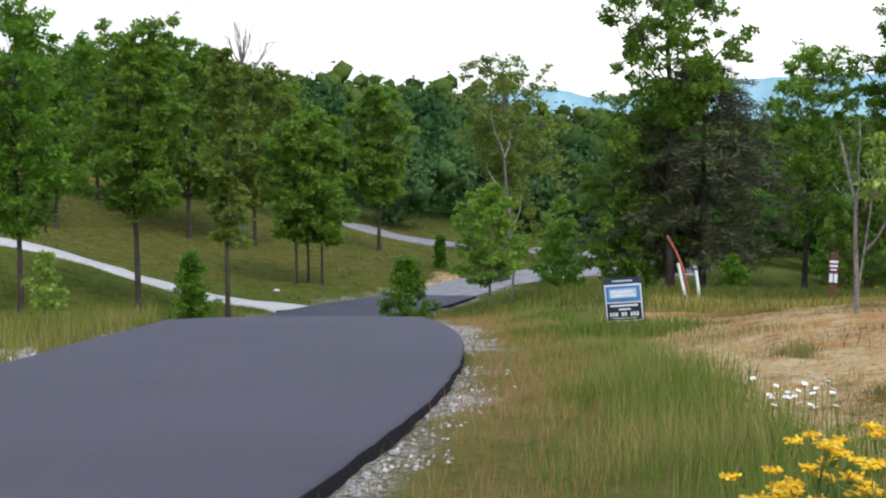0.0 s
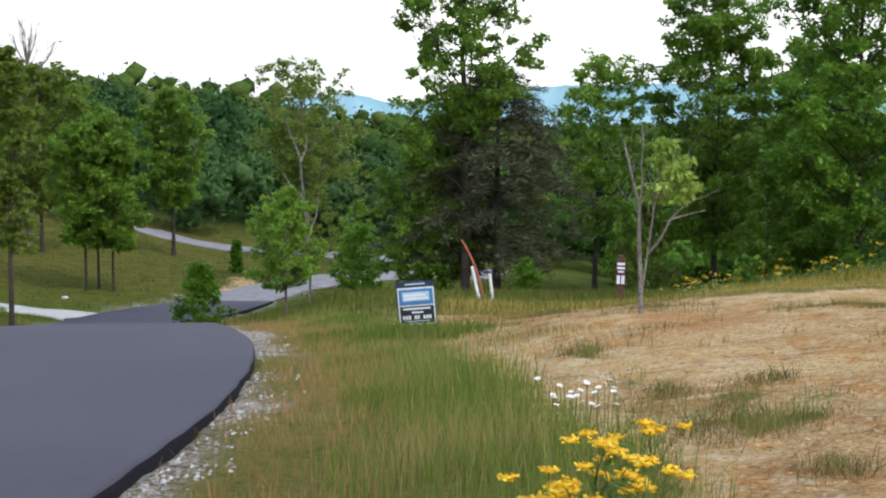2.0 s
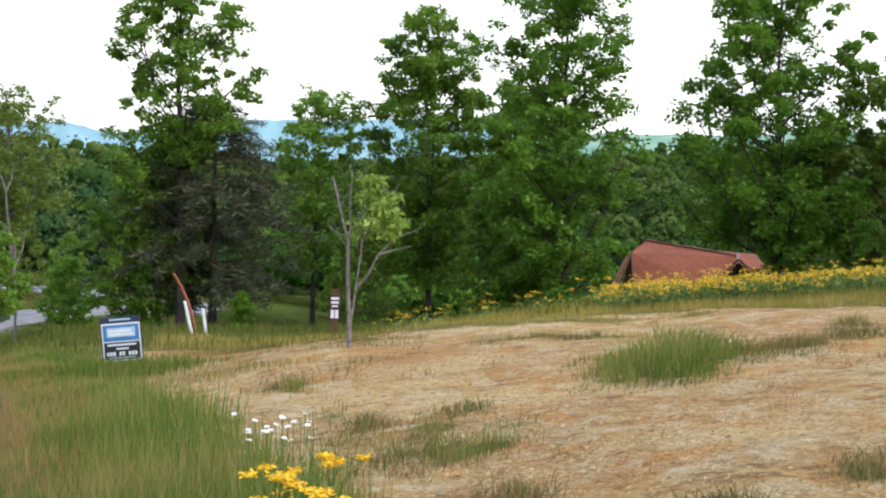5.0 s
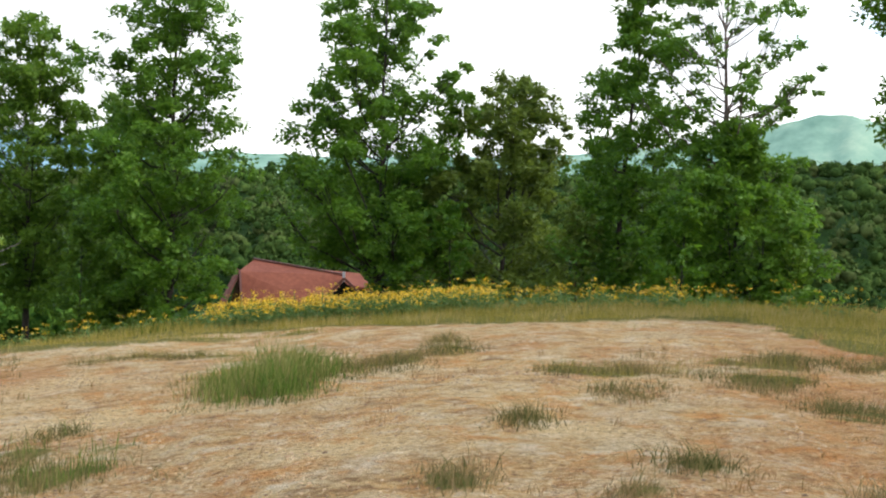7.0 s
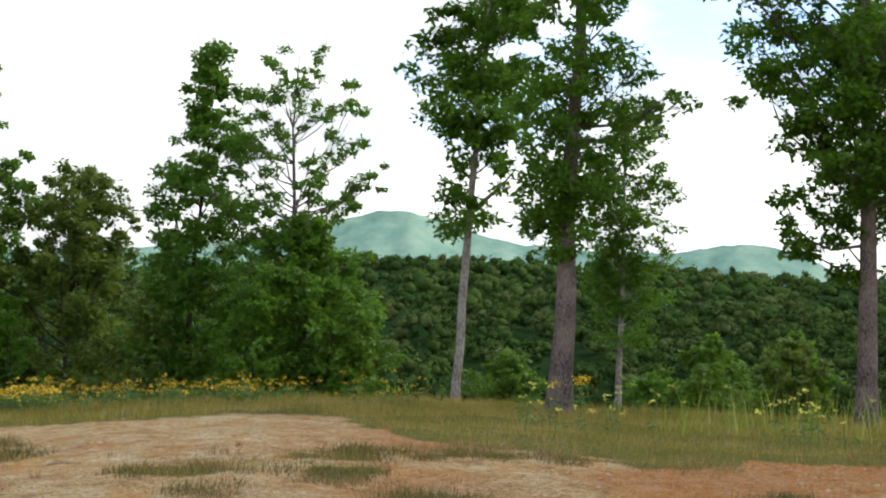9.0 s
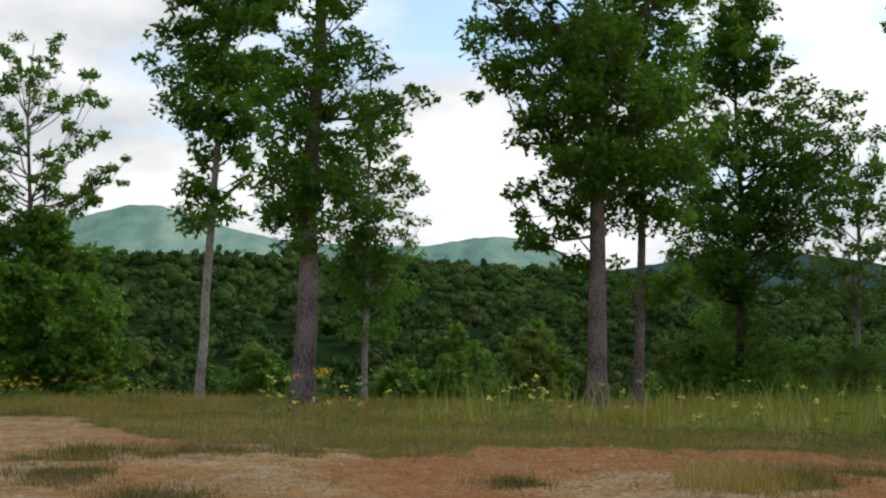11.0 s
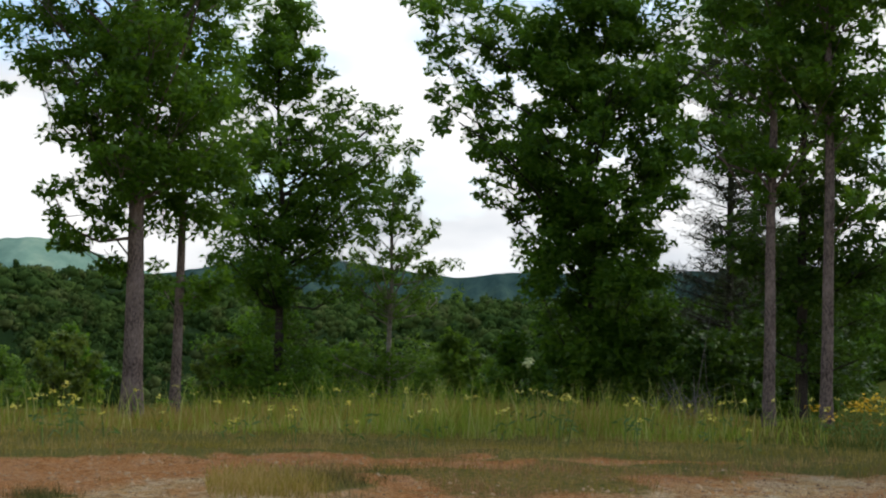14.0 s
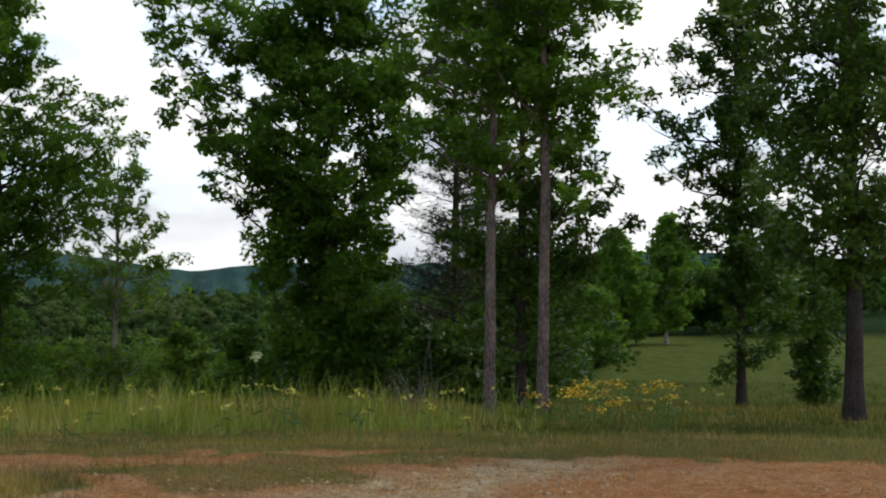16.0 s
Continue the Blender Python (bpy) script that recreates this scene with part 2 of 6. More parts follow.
# bearings were sighted from a small circle round the origin: bearing, turn to add, and the sighting spot
SIGHTS = np.array([(-30, 0, 0, 0), (0, 0, 0, 0), (5.4, -0.09, 0.06, 0.08), (9, -0.19, 0.12, 0.15), (13.5, -0.36, 0.19, 0.11), (23, -0.70, 0.29, 0), (32, -0.85, 0.32, -0.12), (38.6, -0.75, 0.28, -0.11), (49, -0.64, 0.24, -0.03),
                   (55, -0.58, 0.28, 0.02), (67, -0.82, 0.41, -0.23), (71, -1.10, 0.49, -0.34), (75, -1.40, 0.51, -0.48), (79, -1.57, 0.55, -0.55), (84.4, -1.19, 0.62, -0.38), (88, -0.94, 0.58, -0.28), (94.6, -1.12, 0.42, -0.38), (100, -1.26, 0.34, -0.47), (130, -1.3, 0.3, -0.5)])


def sighted(az, d):
    """Plan places from sighted bearings (degrees right of the first view) and distances, for arrays."""
    turn, sx, sy = (np.interp(az, SIGHTS[:, 0], SIGHTS[:, k]) for k in (1, 2, 3))
    a = np.radians(np.asarray(az, float) + turn)
    return sx + d * np.sin(a), sy + d * np.cos(a)


def at(az, d):
    """Ground place at a sighted bearing and a distance."""
    x, y = (float(v) for v in sighted(az, d))
    return x, y, float(land(x, y))


ROAD_MID = [(-14, -26), (-8.6, -8), (-5.2, 1), (-3.75, 8), (-2.85, 14), (-2.65, 20), (-3.3, 26), (-5.0, 34), (-6.2, 44), (-6.0, 54), (-3.6, 63), (-0.2, 72), (3.5, 80), (10, 86), (20, 88), (34, 84)]
FAR_ROAD_MID = [(-9, 124.5), (-5.4, 122), (1.5, 118.5), (8.5, 112), (13, 104), (16, 95), (18, 88.4)]
DRIVE_MID = [(-6.6, 60.5), (-8.4, 62.2), (-11, 64), (-14.2, 66.4), (-19.6, 69.5), (-25, 73.5), (-38, 82)]


def spline(pts, step):
    """Even points along a smooth line through pts."""
    p = np.array(pts, float)
    p = np.vstack([2 * p[0] - p[1], p, 2 * p[-1] - p[-2]])
    out = []
    for i in range(1, len(p) - 2):
        n = max(2, int(np.linalg.norm(p[i + 1] - p[i]) / step))
        for k in range(n):
            t = k / n
            out.append(0.5 * (2 * p[i] + (p[i + 1] - p[i - 1]) * t + (2 * p[i - 1] - 5 * p[i] + 4 * p[i + 1] - p[i + 2]) * t * t + (3 * p[i] - p[i - 1] - 3 * p[i + 1] + p[i + 2]) * t ** 3))
    out.append(p[-2])
    return np.array(out)


ROAD_LINE, FAR_LINE, DRIVE_LINE = spline(ROAD_MID, 0.5), spline(FAR_ROAD_MID, 1.5), spline(DRIVE_MID, 1.0)


def off_line(x, y, line):
    """Distance from a line of points, for arrays."""
    x, y = np.ravel(x), np.ravel(y)
    best = np.full(len(x), 1e9)
    for px, py in line:
        best = np.minimum(best, (x - px) ** 2 + (y - py) ** 2)
    return np.sqrt(best)


# grassy tufts on the bare pad: bearing, distance, half-width across, half-depth
TUFTS = [(31.5, 15.2, 0.85, 1.9), (35.5, 16.8, 0.8, 0.7), (37.0, 16.9, 0.4, 0.8), (39.0, 18.3, 0.35, 1.2), (21.4, 10.3, 0.75, 1.15), (18.6, 12.0, 0.18, 0.35), (22.8, 12.3, 0.2, 0.35),
         (15.2, 15.4, 0.18, 0.6), (25.1, 8.4, 0.13, 0.22), (33.6, 7.6, 0.2, 0.18), (39.9, 8.6, 0.2, 0.33), (42.8, 11.1, 0.2, 0.3), (50.4, 9.0, 0.27, 0.26), (48.1, 8.1, 0.16, 0.25),
         (46.7, 15.3, 1.0, 0.7), (47.5, 13.2, 0.28, 0.55), (52.8, 14.6, 0.6, 0.7), (56.9, 12.8, 0.6, 0.9), (60.0, 10.4, 0.17, 0.3), (61.9, 11.3, 0.25, 0.7), (58.6, 8.5, 0.15, 0.2),
         (62.2, 8.4, 0.3, 0.22), (39.1, 20.3, 0.35, 0.6), (54.0, 16.6, 1.0, 0.8), (59.0, 17.0, 1.6, 0.7), (82.3, 15.2, 0.95, 1.7), (18.0, 22.0, 0.6, 0.5), (13.5, 24.0, 0.8, 0.7), (10.5, 21.5, 0.7, 0.5), (26.0, 19.5, 1.2, 0.5), (71.0, 14.0, 0.4, 0.4)]


def bareness(x, y, tufts=1.0):
    """Where the clay lies bare (1) and where grass grows (0)."""
    x, y = np.asarray(x, float), np.asarray(y, float)
    d, az = np.hypot(x, y), np.degrees(np.arctan2(x, y))
    n1, n2, n3 = wave(x, y, 0.55, 11), wave(x, y, 1.6, 12), wave(x, y, 4.5, 13)
    side = smooth(-0.4, 0.6, x - np.interp(y, [0, 6, 8, 10, 12, 14, 17, 20, 26, 34], [1.9, 2.0, 2.45, 2.75, 2.55, 2.25, 2.5, 3.0, 2.8, 2.4]) + 0.30 * n1 + 0.3 * n2 + 0.25 * n3)
    outer = 17.8 + 7.5 * (1 - smooth(50, 58, az)) + 0.7 * smooth(66, 80, az)
    calm = 1 - 0.45 * smooth(62, 76, az)
    edge = 1 - smooth(-0.8, 0.8, d - outer + calm * (1.3 * n1 + 0.9 * n2) + 0.6 * n3)
    grass = smooth(0.85, 1.2, wave(x, y, 0.5, 21) + 0.4 * n2) * 0.6
    grass = np.maximum(grass, (1 - smooth(12, 21, az)) * smooth(14, 18, d) * smooth(0.0, 0.8, n1 + 0.6 * n2 + 0.4 * n3) * 0.42)
    for ta, td, tw, tr in TUFTS:
        tx, ty = sighted(ta, td)
        across, along = (x - tx) * math.cos(radians(ta)) - (y - ty) * math.sin(radians(ta)), (x - tx) * math.sin(radians(ta)) + (y - ty) * math.cos(radians(ta))
        g = 1.15 - np.hypot(across / tw, along / tr) + 0.55 * n2 + 0.5 * n3
        grass = np.maximum(grass, smooth(0.0, 1.0, g) * tufts)
    return np.clip(side * edge * (1 - grass), 0, 1)


def mesh_np(name, verts, faces):
    """A mesh from arrays; faces all of one size."""
    verts, faces = np.asarray(verts, np.float32), np.asarray(faces, np.int32)
    me = bpy.data.meshes.new(name)
    k = faces.shape[1]
    me.vertices.add(len(verts))
    me.vertices.foreach_set("co", verts.ravel())
    me.loops.add(faces.size)
    me.loops.foreach_set("vertex_index", faces.ravel())
    me.polygons.add(len(faces))
    me.polygons.foreach_set("loop_start", np.arange(0, faces.size, k, dtype=np.int32))
    me.update(calc_edges=True)
    return me


def shade_smooth(me):
    me.polygons.foreach_set("use_smooth", [True] * len(me.polygons))
    return me


def part_np(name, verts, faces, mat, parent=None, label="", soft=False):
    me = mesh_np(name, verts, faces)
    if soft:
        shade_smooth(me)
    me.materials.append(mat)
    ob = new(name, me)
    if parent is not None:
        ob.parent = parent
    if label:
        ob["label"] = label
    return ob


def part(name, bm, mat, parent=None, label="", soft=False):
    """One bmesh as one mesh object, under a thing or under a part."""
    me = bpy.data.meshes.new(name)
    bm.to_mesh(me)
    bm.free()
    if soft:
        shade_smooth(me)
    me.materials.append(mat)
    ob = new(name, me)
    if parent is not None:
        ob.parent = parent
    if label:
        ob["label"] = label
    return ob


def thing(name, x, y, z, label, category, group="", turn=0.0, kind=""):
    ob = new(name)
    ob.empty_display_size = 0.2
    ob.matrix_basis = pose(x, y, z, 0, 0, turn)
    return tagged(ob, label, category, group, kind)


# ---- ground: one sheet to the horizon ----
def ground_material():
    m, n, l, b = material("ground_soil_and_turf", 1.0, 0.02)
    geo = n.new("ShaderNodeNewGeometry")
    pos = geo.outputs["Position"]
    at_bare = n.new("ShaderNodeAttribute")
    at_bare.attribute_name = "bare"
    at_stone = n.new("ShaderNodeAttribute")
    at_stone.attribute_name = "gravel"
    fine, mid, big = tex_noise(n, l, pos, 14, 9, 0.76), tex_noise(n, l, pos, 1.3, 8, 0.66), tex_noise(n, l, pos, 0.28, 5, 0.6)
    lumps = tex_noise(n, l, pos, 5.5, 6, 0.7)
    shreds = n.new("ShaderNodeTexNoise")
    shreds.inputs["Scale"].default_value, shreds.inputs["Detail"].default_value = 9.0, 8.0
    shreds.inputs["Roughness"].default_value, shreds.inputs["Distortion"].default_value = 0.72, 2.2
    l.new(pos, shreds.inputs["Vector"])
    shred = shreds.outputs["Fac"]
    clay = ramp(n, l, mid, [(0.36, (0.52, 0.21, 0.060)), (0.45, (0.68, 0.36, 0.115)), (0.54, (0.66, 0.44, 0.20)), (0.64, (0.74, 0.60, 0.38))])
    straw = ramp(n, l, shred, [(0.34, (0.20, 0.13, 0.06)), (0.43, (0.50, 0.345, 0.16)), (0.55, (0.66, 0.50, 0.27)), (0.66, (0.82, 0.68, 0.44))])
    orange = ramp(n, l, shred, [(0.34, (0.24, 0.085, 0.028)), (0.5, (0.50, 0.19, 0.060)), (0.68, (0.66, 0.34, 0.14))])
    ashen = ramp(n, l, shred, [(0.34, (0.24, 0.19, 0.11)), (0.5, (0.54, 0.46, 0.30)), (0.66, (0.78, 0.70, 0.52))])
    at_red = n.new("ShaderNodeAttribute")
    at_red.attribute_name = "red"
    soil = mixed(n, l, ramp(n, l, big, [(0.48, (0, 0, 0)), (0.57, (0.8, 0.8, 0.8))]), clay, orange)
    soil = mixed(n, l, ramp(n, l, lumps, [(0.40, (0.1, 0.1, 0.1)), (0.60, (0.75, 0.75, 0.75))]), soil, straw)
    soil = mixed(n, l, ramp(n, l, tex_noise(n, l, pos, 0.75, 7, 0.7), [(0.52, (0, 0, 0)), (0.66, (0.6, 0.6, 0.6))]), soil, ashen)
    stain = tex_noise(n, l, pos, 2.6, 7, 0.72)
    soil = mixed(n, l, ramp(n, l, stain, [(0.38, (0.85, 0.85, 0.85)), (0.46, (0, 0, 0))]), soil, (0.26, 0.15, 0.075))
    soil = mixed(n, l, ramp(n, l, stain, [(0.54, (0, 0, 0)), (0.63, (0.75, 0.75, 0.75))]), soil, (0.78, 0.66, 0.47))
    at_pale = n.new("ShaderNodeAttribute")
    at_pale.attribute_name = "pale"
    soil = mixed(n, l, at_pale.outputs["Fac"], soil, ramp(n, l, shred, [(0.34, (0.48, 0.33, 0.15)), (0.5, (0.76, 0.56, 0.29)), (0.66, (0.90, 0.74, 0.46))]))
    blot = tex_noise(n, l, pos, 1.5, 8, 0.72)
    soil = mixed(n, l, ramp(n, l, blot, [(0.37, (0.85, 0.85, 0.85)), (0.45, (0, 0, 0))]), soil, ramp(n, l, shred, [(0.36, (0.42, 0.17, 0.055)), (0.5, (0.66, 0.31, 0.10)), (0.66, (0.74, 0.44, 0.19))]))
    soil = mixed(n, l, ramp(n, l, blot, [(0.54, (0, 0, 0)), (0.61, (0.75, 0.75, 0.75))]), soil, ramp(n, l, shred, [(0.36, (0.44, 0.32, 0.18)), (0.5, (0.74, 0.58, 0.36)), (0.66, (0.90, 0.77, 0.54))]))
    flakes = n.new("ShaderNodeTexVoronoi")
    flakes.inputs["Scale"].default_value, flakes.inputs["Randomness"].default_value = 34.0, 1.0
    warp = n.new("ShaderNodeVectorMath")
    warp.operation = "MULTIPLY_ADD"
    warp.inputs[1].default_value = (0.10, 0.10, 0.10)
    warped = n.new("ShaderNodeTexNoise")
    warped.inputs["Scale"].default_value, warped.inputs["Detail"].default_value = 7.0, 3.0
    l.new(pos, warped.inputs["Vector"])
    l.new(warped.outputs["Color"], warp.inputs[0])
    l.new(pos, warp.inputs[2])
    l.new(warp.outputs[0], flakes.inputs["Vector"])
    flake = n.new("ShaderNodeSeparateColor")
    l.new(flakes.outputs["Color"], flake.inputs[0])
    where = ramp(n, l, tex_noise(n, l, pos, 0.9, 6, 0.65), [(0.42, (0.05, 0.05, 0.05)), (0.60, (0.50, 0.50, 0.50))])
    chips = ramp(n, l, flake.outputs[0], [(0.0, (0.24, 0.14, 0.060)), (0.22, (0.44, 0.27, 0.12)), (0.5, (0.62, 0.42, 0.20)), (0.8, (0.76, 0.57, 0.31)), (1.0, (0.88, 0.74, 0.49))])
    soil = mixed(n, l, where, soil, chips)
    soil = mixed(n, l, ramp(n, l, at_red.outputs["Fac"], [(0.1, (0, 0, 0)), (0.9, (0.7, 0.7, 0.7))]), soil, orange)
    grit = tex_noise(n, l, pos, 11, 7, 0.75)
    soil = mixed(n, l, ramp(n, l, grit, [(0.36, (0.75, 0.75, 0.75)), (0.43, (0, 0, 0))]), soil, (0.12, 0.075, 0.042))
    soil = mixed(n, l, 1.0, soil, (0.965, 0.935, 0.845), "MULTIPLY")
    turf = ramp(n, l, fine, [(0.32, (0.100, 0.082, 0.026)), (0.5, (0.215, 0.185, 0.055)), (0.68, (0.40, 0.29, 0.12))])
    turf2 = ramp(n, l, mid, [(0.35, (0.085, 0.125, 0.022)), (0.65, (0.195, 0.180, 0.048))])
    turf = mixed(n, l, 0.5, turf, turf2)
    at_lush = n.new("ShaderNodeAttribute")
    at_lush.attribute_name = "lush"
    green = ramp(n, l, mid, [(0.35, (0.046, 0.075, 0.010)), (0.5, (0.080, 0.110, 0.016)), (0.68, (0.130, 0.130, 0.028))])
    at_warm = n.new("ShaderNodeAttribute")
    at_warm.attribute_name = "warm"
    green = mixed(n, l, at_warm.outputs["Fac"], green, ramp(n, l, mid, [(0.35, (0.060, 0.074, 0.014)), (0.5, (0.100, 0.104, 0.022)), (0.68, (0.170, 0.128, 0.042))]))
    turf = mixed(n, l, at_lush.outputs["Fac"], turf, green)
    # turf turns to a much darker green by this mask
    at_dark = n.new("ShaderNodeAttribute")
    at_dark.attribute_name = "dark_ground"
    turf = mixed(n, l, at_dark.outputs["Fac"], turf, ramp(n, l, mid, [(0.35, (0.010, 0.026, 0.006)), (0.65, (0.026, 0.054, 0.011))]))
    edge = n.new("ShaderNodeMath")
    edge.operation = "MULTIPLY_ADD"
    l.new(fine, edge.inputs[0])
    edge.inputs[1].default_value = 0.9
    off = n.new("ShaderNodeMath")
    off.operation = "ADD"
    off.inputs[1].default_value = -0.45
    l.new(at_bare.outputs["Fac"], off.inputs[0])
    l.new(off.outputs[0], edge.inputs[2])
    fac = ramp(n, l, edge.outputs[0], [(0.36, (0, 0, 0)), (0.62, (1, 1, 1))])
    col = mixed(n, l, fac, turf, soil)
    vor = n.new("ShaderNodeTexVoronoi")
    vor.inputs["Scale"].default_value = 24
    l.new(pos, vor.inputs["Vector"])
    pebble = ramp(n, l, vor.outputs["Color"], [(0.15, (0.13, 0.10, 0.07)), (0.5, (0.34, 0.29, 0.22)), (0.85, (0.66, 0.63, 0.57))])
    col = mixed(n, l, at_stone.outputs["Fac"], col, pebble)
    l.new(col, b.inputs["Base Color"])
    rough_ground = n.new("ShaderNodeMath")
    rough_ground.operation = "MULTIPLY_ADD"
    rough_ground.inputs[1].default_value = 0.9
    l.new(shred, rough_ground.inputs[0])
    l.new(lumps, rough_ground.inputs[2])
    bumped(n, l, b, rough_ground.outputs[0], 1.0, 0.085)
    return m


M_GROUND = ground_material()
az_steps = np.concatenate([np.arange(-30, 130, 0.6), np.arange(130, 330, 6)])
rings = np.concatenate([[0.004, 0.5, 1.0, 1.8], 2.6 * 1.05 ** np.arange(0, 14), 5.0 * 1.0115 ** np.arange(0, 158), 30.5 * 1.036 ** np.arange(0, 52), 191 * 1.075 ** np.arange(0, 42)])
gaz, gd = np.meshgrid(np.radians(az_steps), rings)
gx, gy = gd * np.sin(gaz) + 0.013, gd * np.cos(gaz) - 0.017
gz = land(gx, gy)
na, nr = len(az_steps), len(rings)
gverts = np.stack([gx.ravel(), gy.ravel(), gz.ravel()], 1)
road_off = off_line(gverts[:, 0], gverts[:, 1], ROAD_LINE)
gverts[:, 2] -= 0.10 * (1 - smooth(2.6, 3.0, road_off))
ii = np.arange(nr - 1)[:, None] * na
jj, j2 = np.arange(na)[None, :], (np.arange(na)[None, :] + 1) % na
gfaces = np.stack([(ii + jj).ravel(), (ii + na + jj).ravel(), (ii + na + j2).ravel(), (ii + j2).ravel()], 1)[:, ::-1]
ground_me = mesh_np("ground", gverts, gfaces)
shade_smooth(ground_me)
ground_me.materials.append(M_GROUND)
bare_at = ground_me.attributes.new("bare", "FLOAT", "POINT")
bare = bareness(gx.ravel(), gy.ravel(), 0.75)
scar_x, scar_y = at(-0.4, 79)[:2]
bare = np.maximum(bare, 0.62 * smooth(0.0, 0.7, 1.0 - np.hypot((gx.ravel() - scar_x) / 2.6, (gy.ravel() - scar_y) / 9.0) + 0.4 * wave(gx.ravel(), gy.ravel(), 0.7, 39)))
bare_at.data.foreach_set("value", bare.astype(np.float32))
gravel = 0.8 * (1 - smooth(3.02, 3.45, road_off + 0.35 * wave(gx.ravel(), gy.ravel(), 2.2, 31))) * smooth(0.0, 0.8, wave(gx.ravel(), gy.ravel(), 0.8, 32) + 0.75)
red_az, red_d = np.degrees(np.arctan2(gx.ravel(), gy.ravel())), np.hypot(gx.ravel(), gy.ravel())
red = smooth(46, 62, red_az) * smooth(8.5, 13.5, red_d + 1.5 * wave(gx.ravel(), gy.ravel(), 0.5, 35)) * smooth(-0.7, 0.4, wave(gx.ravel(), gy.ravel(), 0.7, 36) + 0.25 + 0.4 * smooth(86, 96, red_az))
red = np.maximum(red, 0.8 * smooth(0.45, 0.9, wave(gx.ravel(), gy.ravel(), 0.45, 37)))
red_at = ground_me.attributes.new("red", "FLOAT", "POINT")
red_at.data.foreach_set("value", red.astype(np.float32))
warm_at = ground_me.attributes.new("warm", "FLOAT", "POINT")
warm_at.data.foreach_set("value", (smooth(66, 84, red_d) * (1 - smooth(10, 14, red_az))).astype(np.float32))
lush_at = ground_me.attributes.new("lush", "FLOAT", "POINT")
lush_at.data.foreach_set("value", (0.85 * np.maximum(smooth(29, 38, red_d), smooth(100, 103, red_az) * smooth(20, 23.5, red_d))).astype(np.float32))
# mask of the darker ground, from where the woods begin outwards
dark_at = ground_me.attributes.new("dark_ground", "FLOAT", "POINT")
dark_at.data.foreach_set("value", np.maximum(smooth(72, 92, red_d) * smooth(12, 20, red_az) * (1 - smooth(98, 101, red_az)), smooth(125, 145, red_d)).astype(np.float32))
pale_spots = [(24.5, 13.2, 1.5, 1.1), (23.0, 16.8, 1.7, 1.3), (19.5, 14.5, 1.2, 0.8), (46.0, 10.8, 1.0, 0.7), (26.5, 20.5, 1.6, 0.6), (34.0, 10.0, 1.1, 0.5)]
pale = np.zeros(len(red))
for pa, pd, pw, pr in pale_spots:
    pale = np.maximum(pale, smooth(0.0, 0.9, 1.1 - np.hypot(np.radians(red_az - pa) * red_d / pw, (red_d - pd) / pr) + 0.35 * wave(gx.ravel(), gy.ravel(), 1.8, 38)))
pale_at = ground_me.attributes.new("pale", "FLOAT", "POINT")
pale_at.data.foreach_set("value", (0.9 * pale).astype(np.float32))
gravel_at = ground_me.attributes.new("gravel", "FLOAT", "POINT")
gravel_at.data.foreach_set("value", gravel.astype(np.float32))
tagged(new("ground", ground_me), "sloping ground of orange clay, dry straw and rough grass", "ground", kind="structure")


# ---- roads ----
def ribbon(name, line, half, thick, mat, label, category, lift=0.0, uneven=0.0, lip=None, pinch=0.0, even=False):
    """A paved strip with rounded shoulders and a broken edge that lies on the land."""
    tang = np.gradient(line, axis=0)
    tang /= np.linalg.norm(tang, axis=1)[:, None]
    nrm = np.stack([tang[:, 1], -tang[:, 0]], 1)
    cross = [(-1.0, -thick), (-0.992, -0.02), (-0.975, 0.0), (-0.6, 0.02), (-0.25, 0.035), (0.25, 0.035), (0.6, 0.02), (0.975, 0.0), (0.992, -0.02), (1.0, -thick)]
    v = []
    rs = np.random.RandomState(5)
    lie = np.array([[float(land(*(p + nrm[i] * half * c))) for c, h in cross] for i, p in enumerate(line)])
    if even:
        longer = np.pad(lie, ((5, 5), (0, 0)), "edge")
        lie = sum(longer[k:k + len(lie)] for k in range(11)) / 11
        across = 0.5 * (lie[:, :1] + lie[:, -1:]) + (lie[:, -1:] - lie[:, :1]) * 0.5 * np.array([c for c, h in cross])[None]
        lie = 0.3 * lie + 0.7 * across
    for i, p in enumerate(line):
        wob = uneven * rs.uniform(-1, 1, 2)
        for j, (c, h) in enumerate(cross):
            own = half * (1 - pinch * float(smooth(19, 26, p[1])) * (c < 0))
            w = own * c + (wob[0] if c < -0.9 else wob[1] if c > 0.9 else 0)
            q = p + nrm[i] * w
            v.append((q[0], q[1], lie[i, j] + lift + h))
    k = len(cross)
    f = [(i * k + j, i * k + j + 1, (i + 1) * k + j + 1, (i + 1) * k + j) for i in range(len(line) - 1) for j in range(k - 1)]
    ob = part_np(name, v, np.array(f)[:, ::-1], mat, soft=True)
    if lip is not None:
        ob.data.materials.append(lip)
        ob.data.polygons.foreach_set("material_index", [1 if q % (k - 1) in (0, k - 2) else 0 for q in range(len(f))])
    return tagged(ob, label, category, kind="structure")


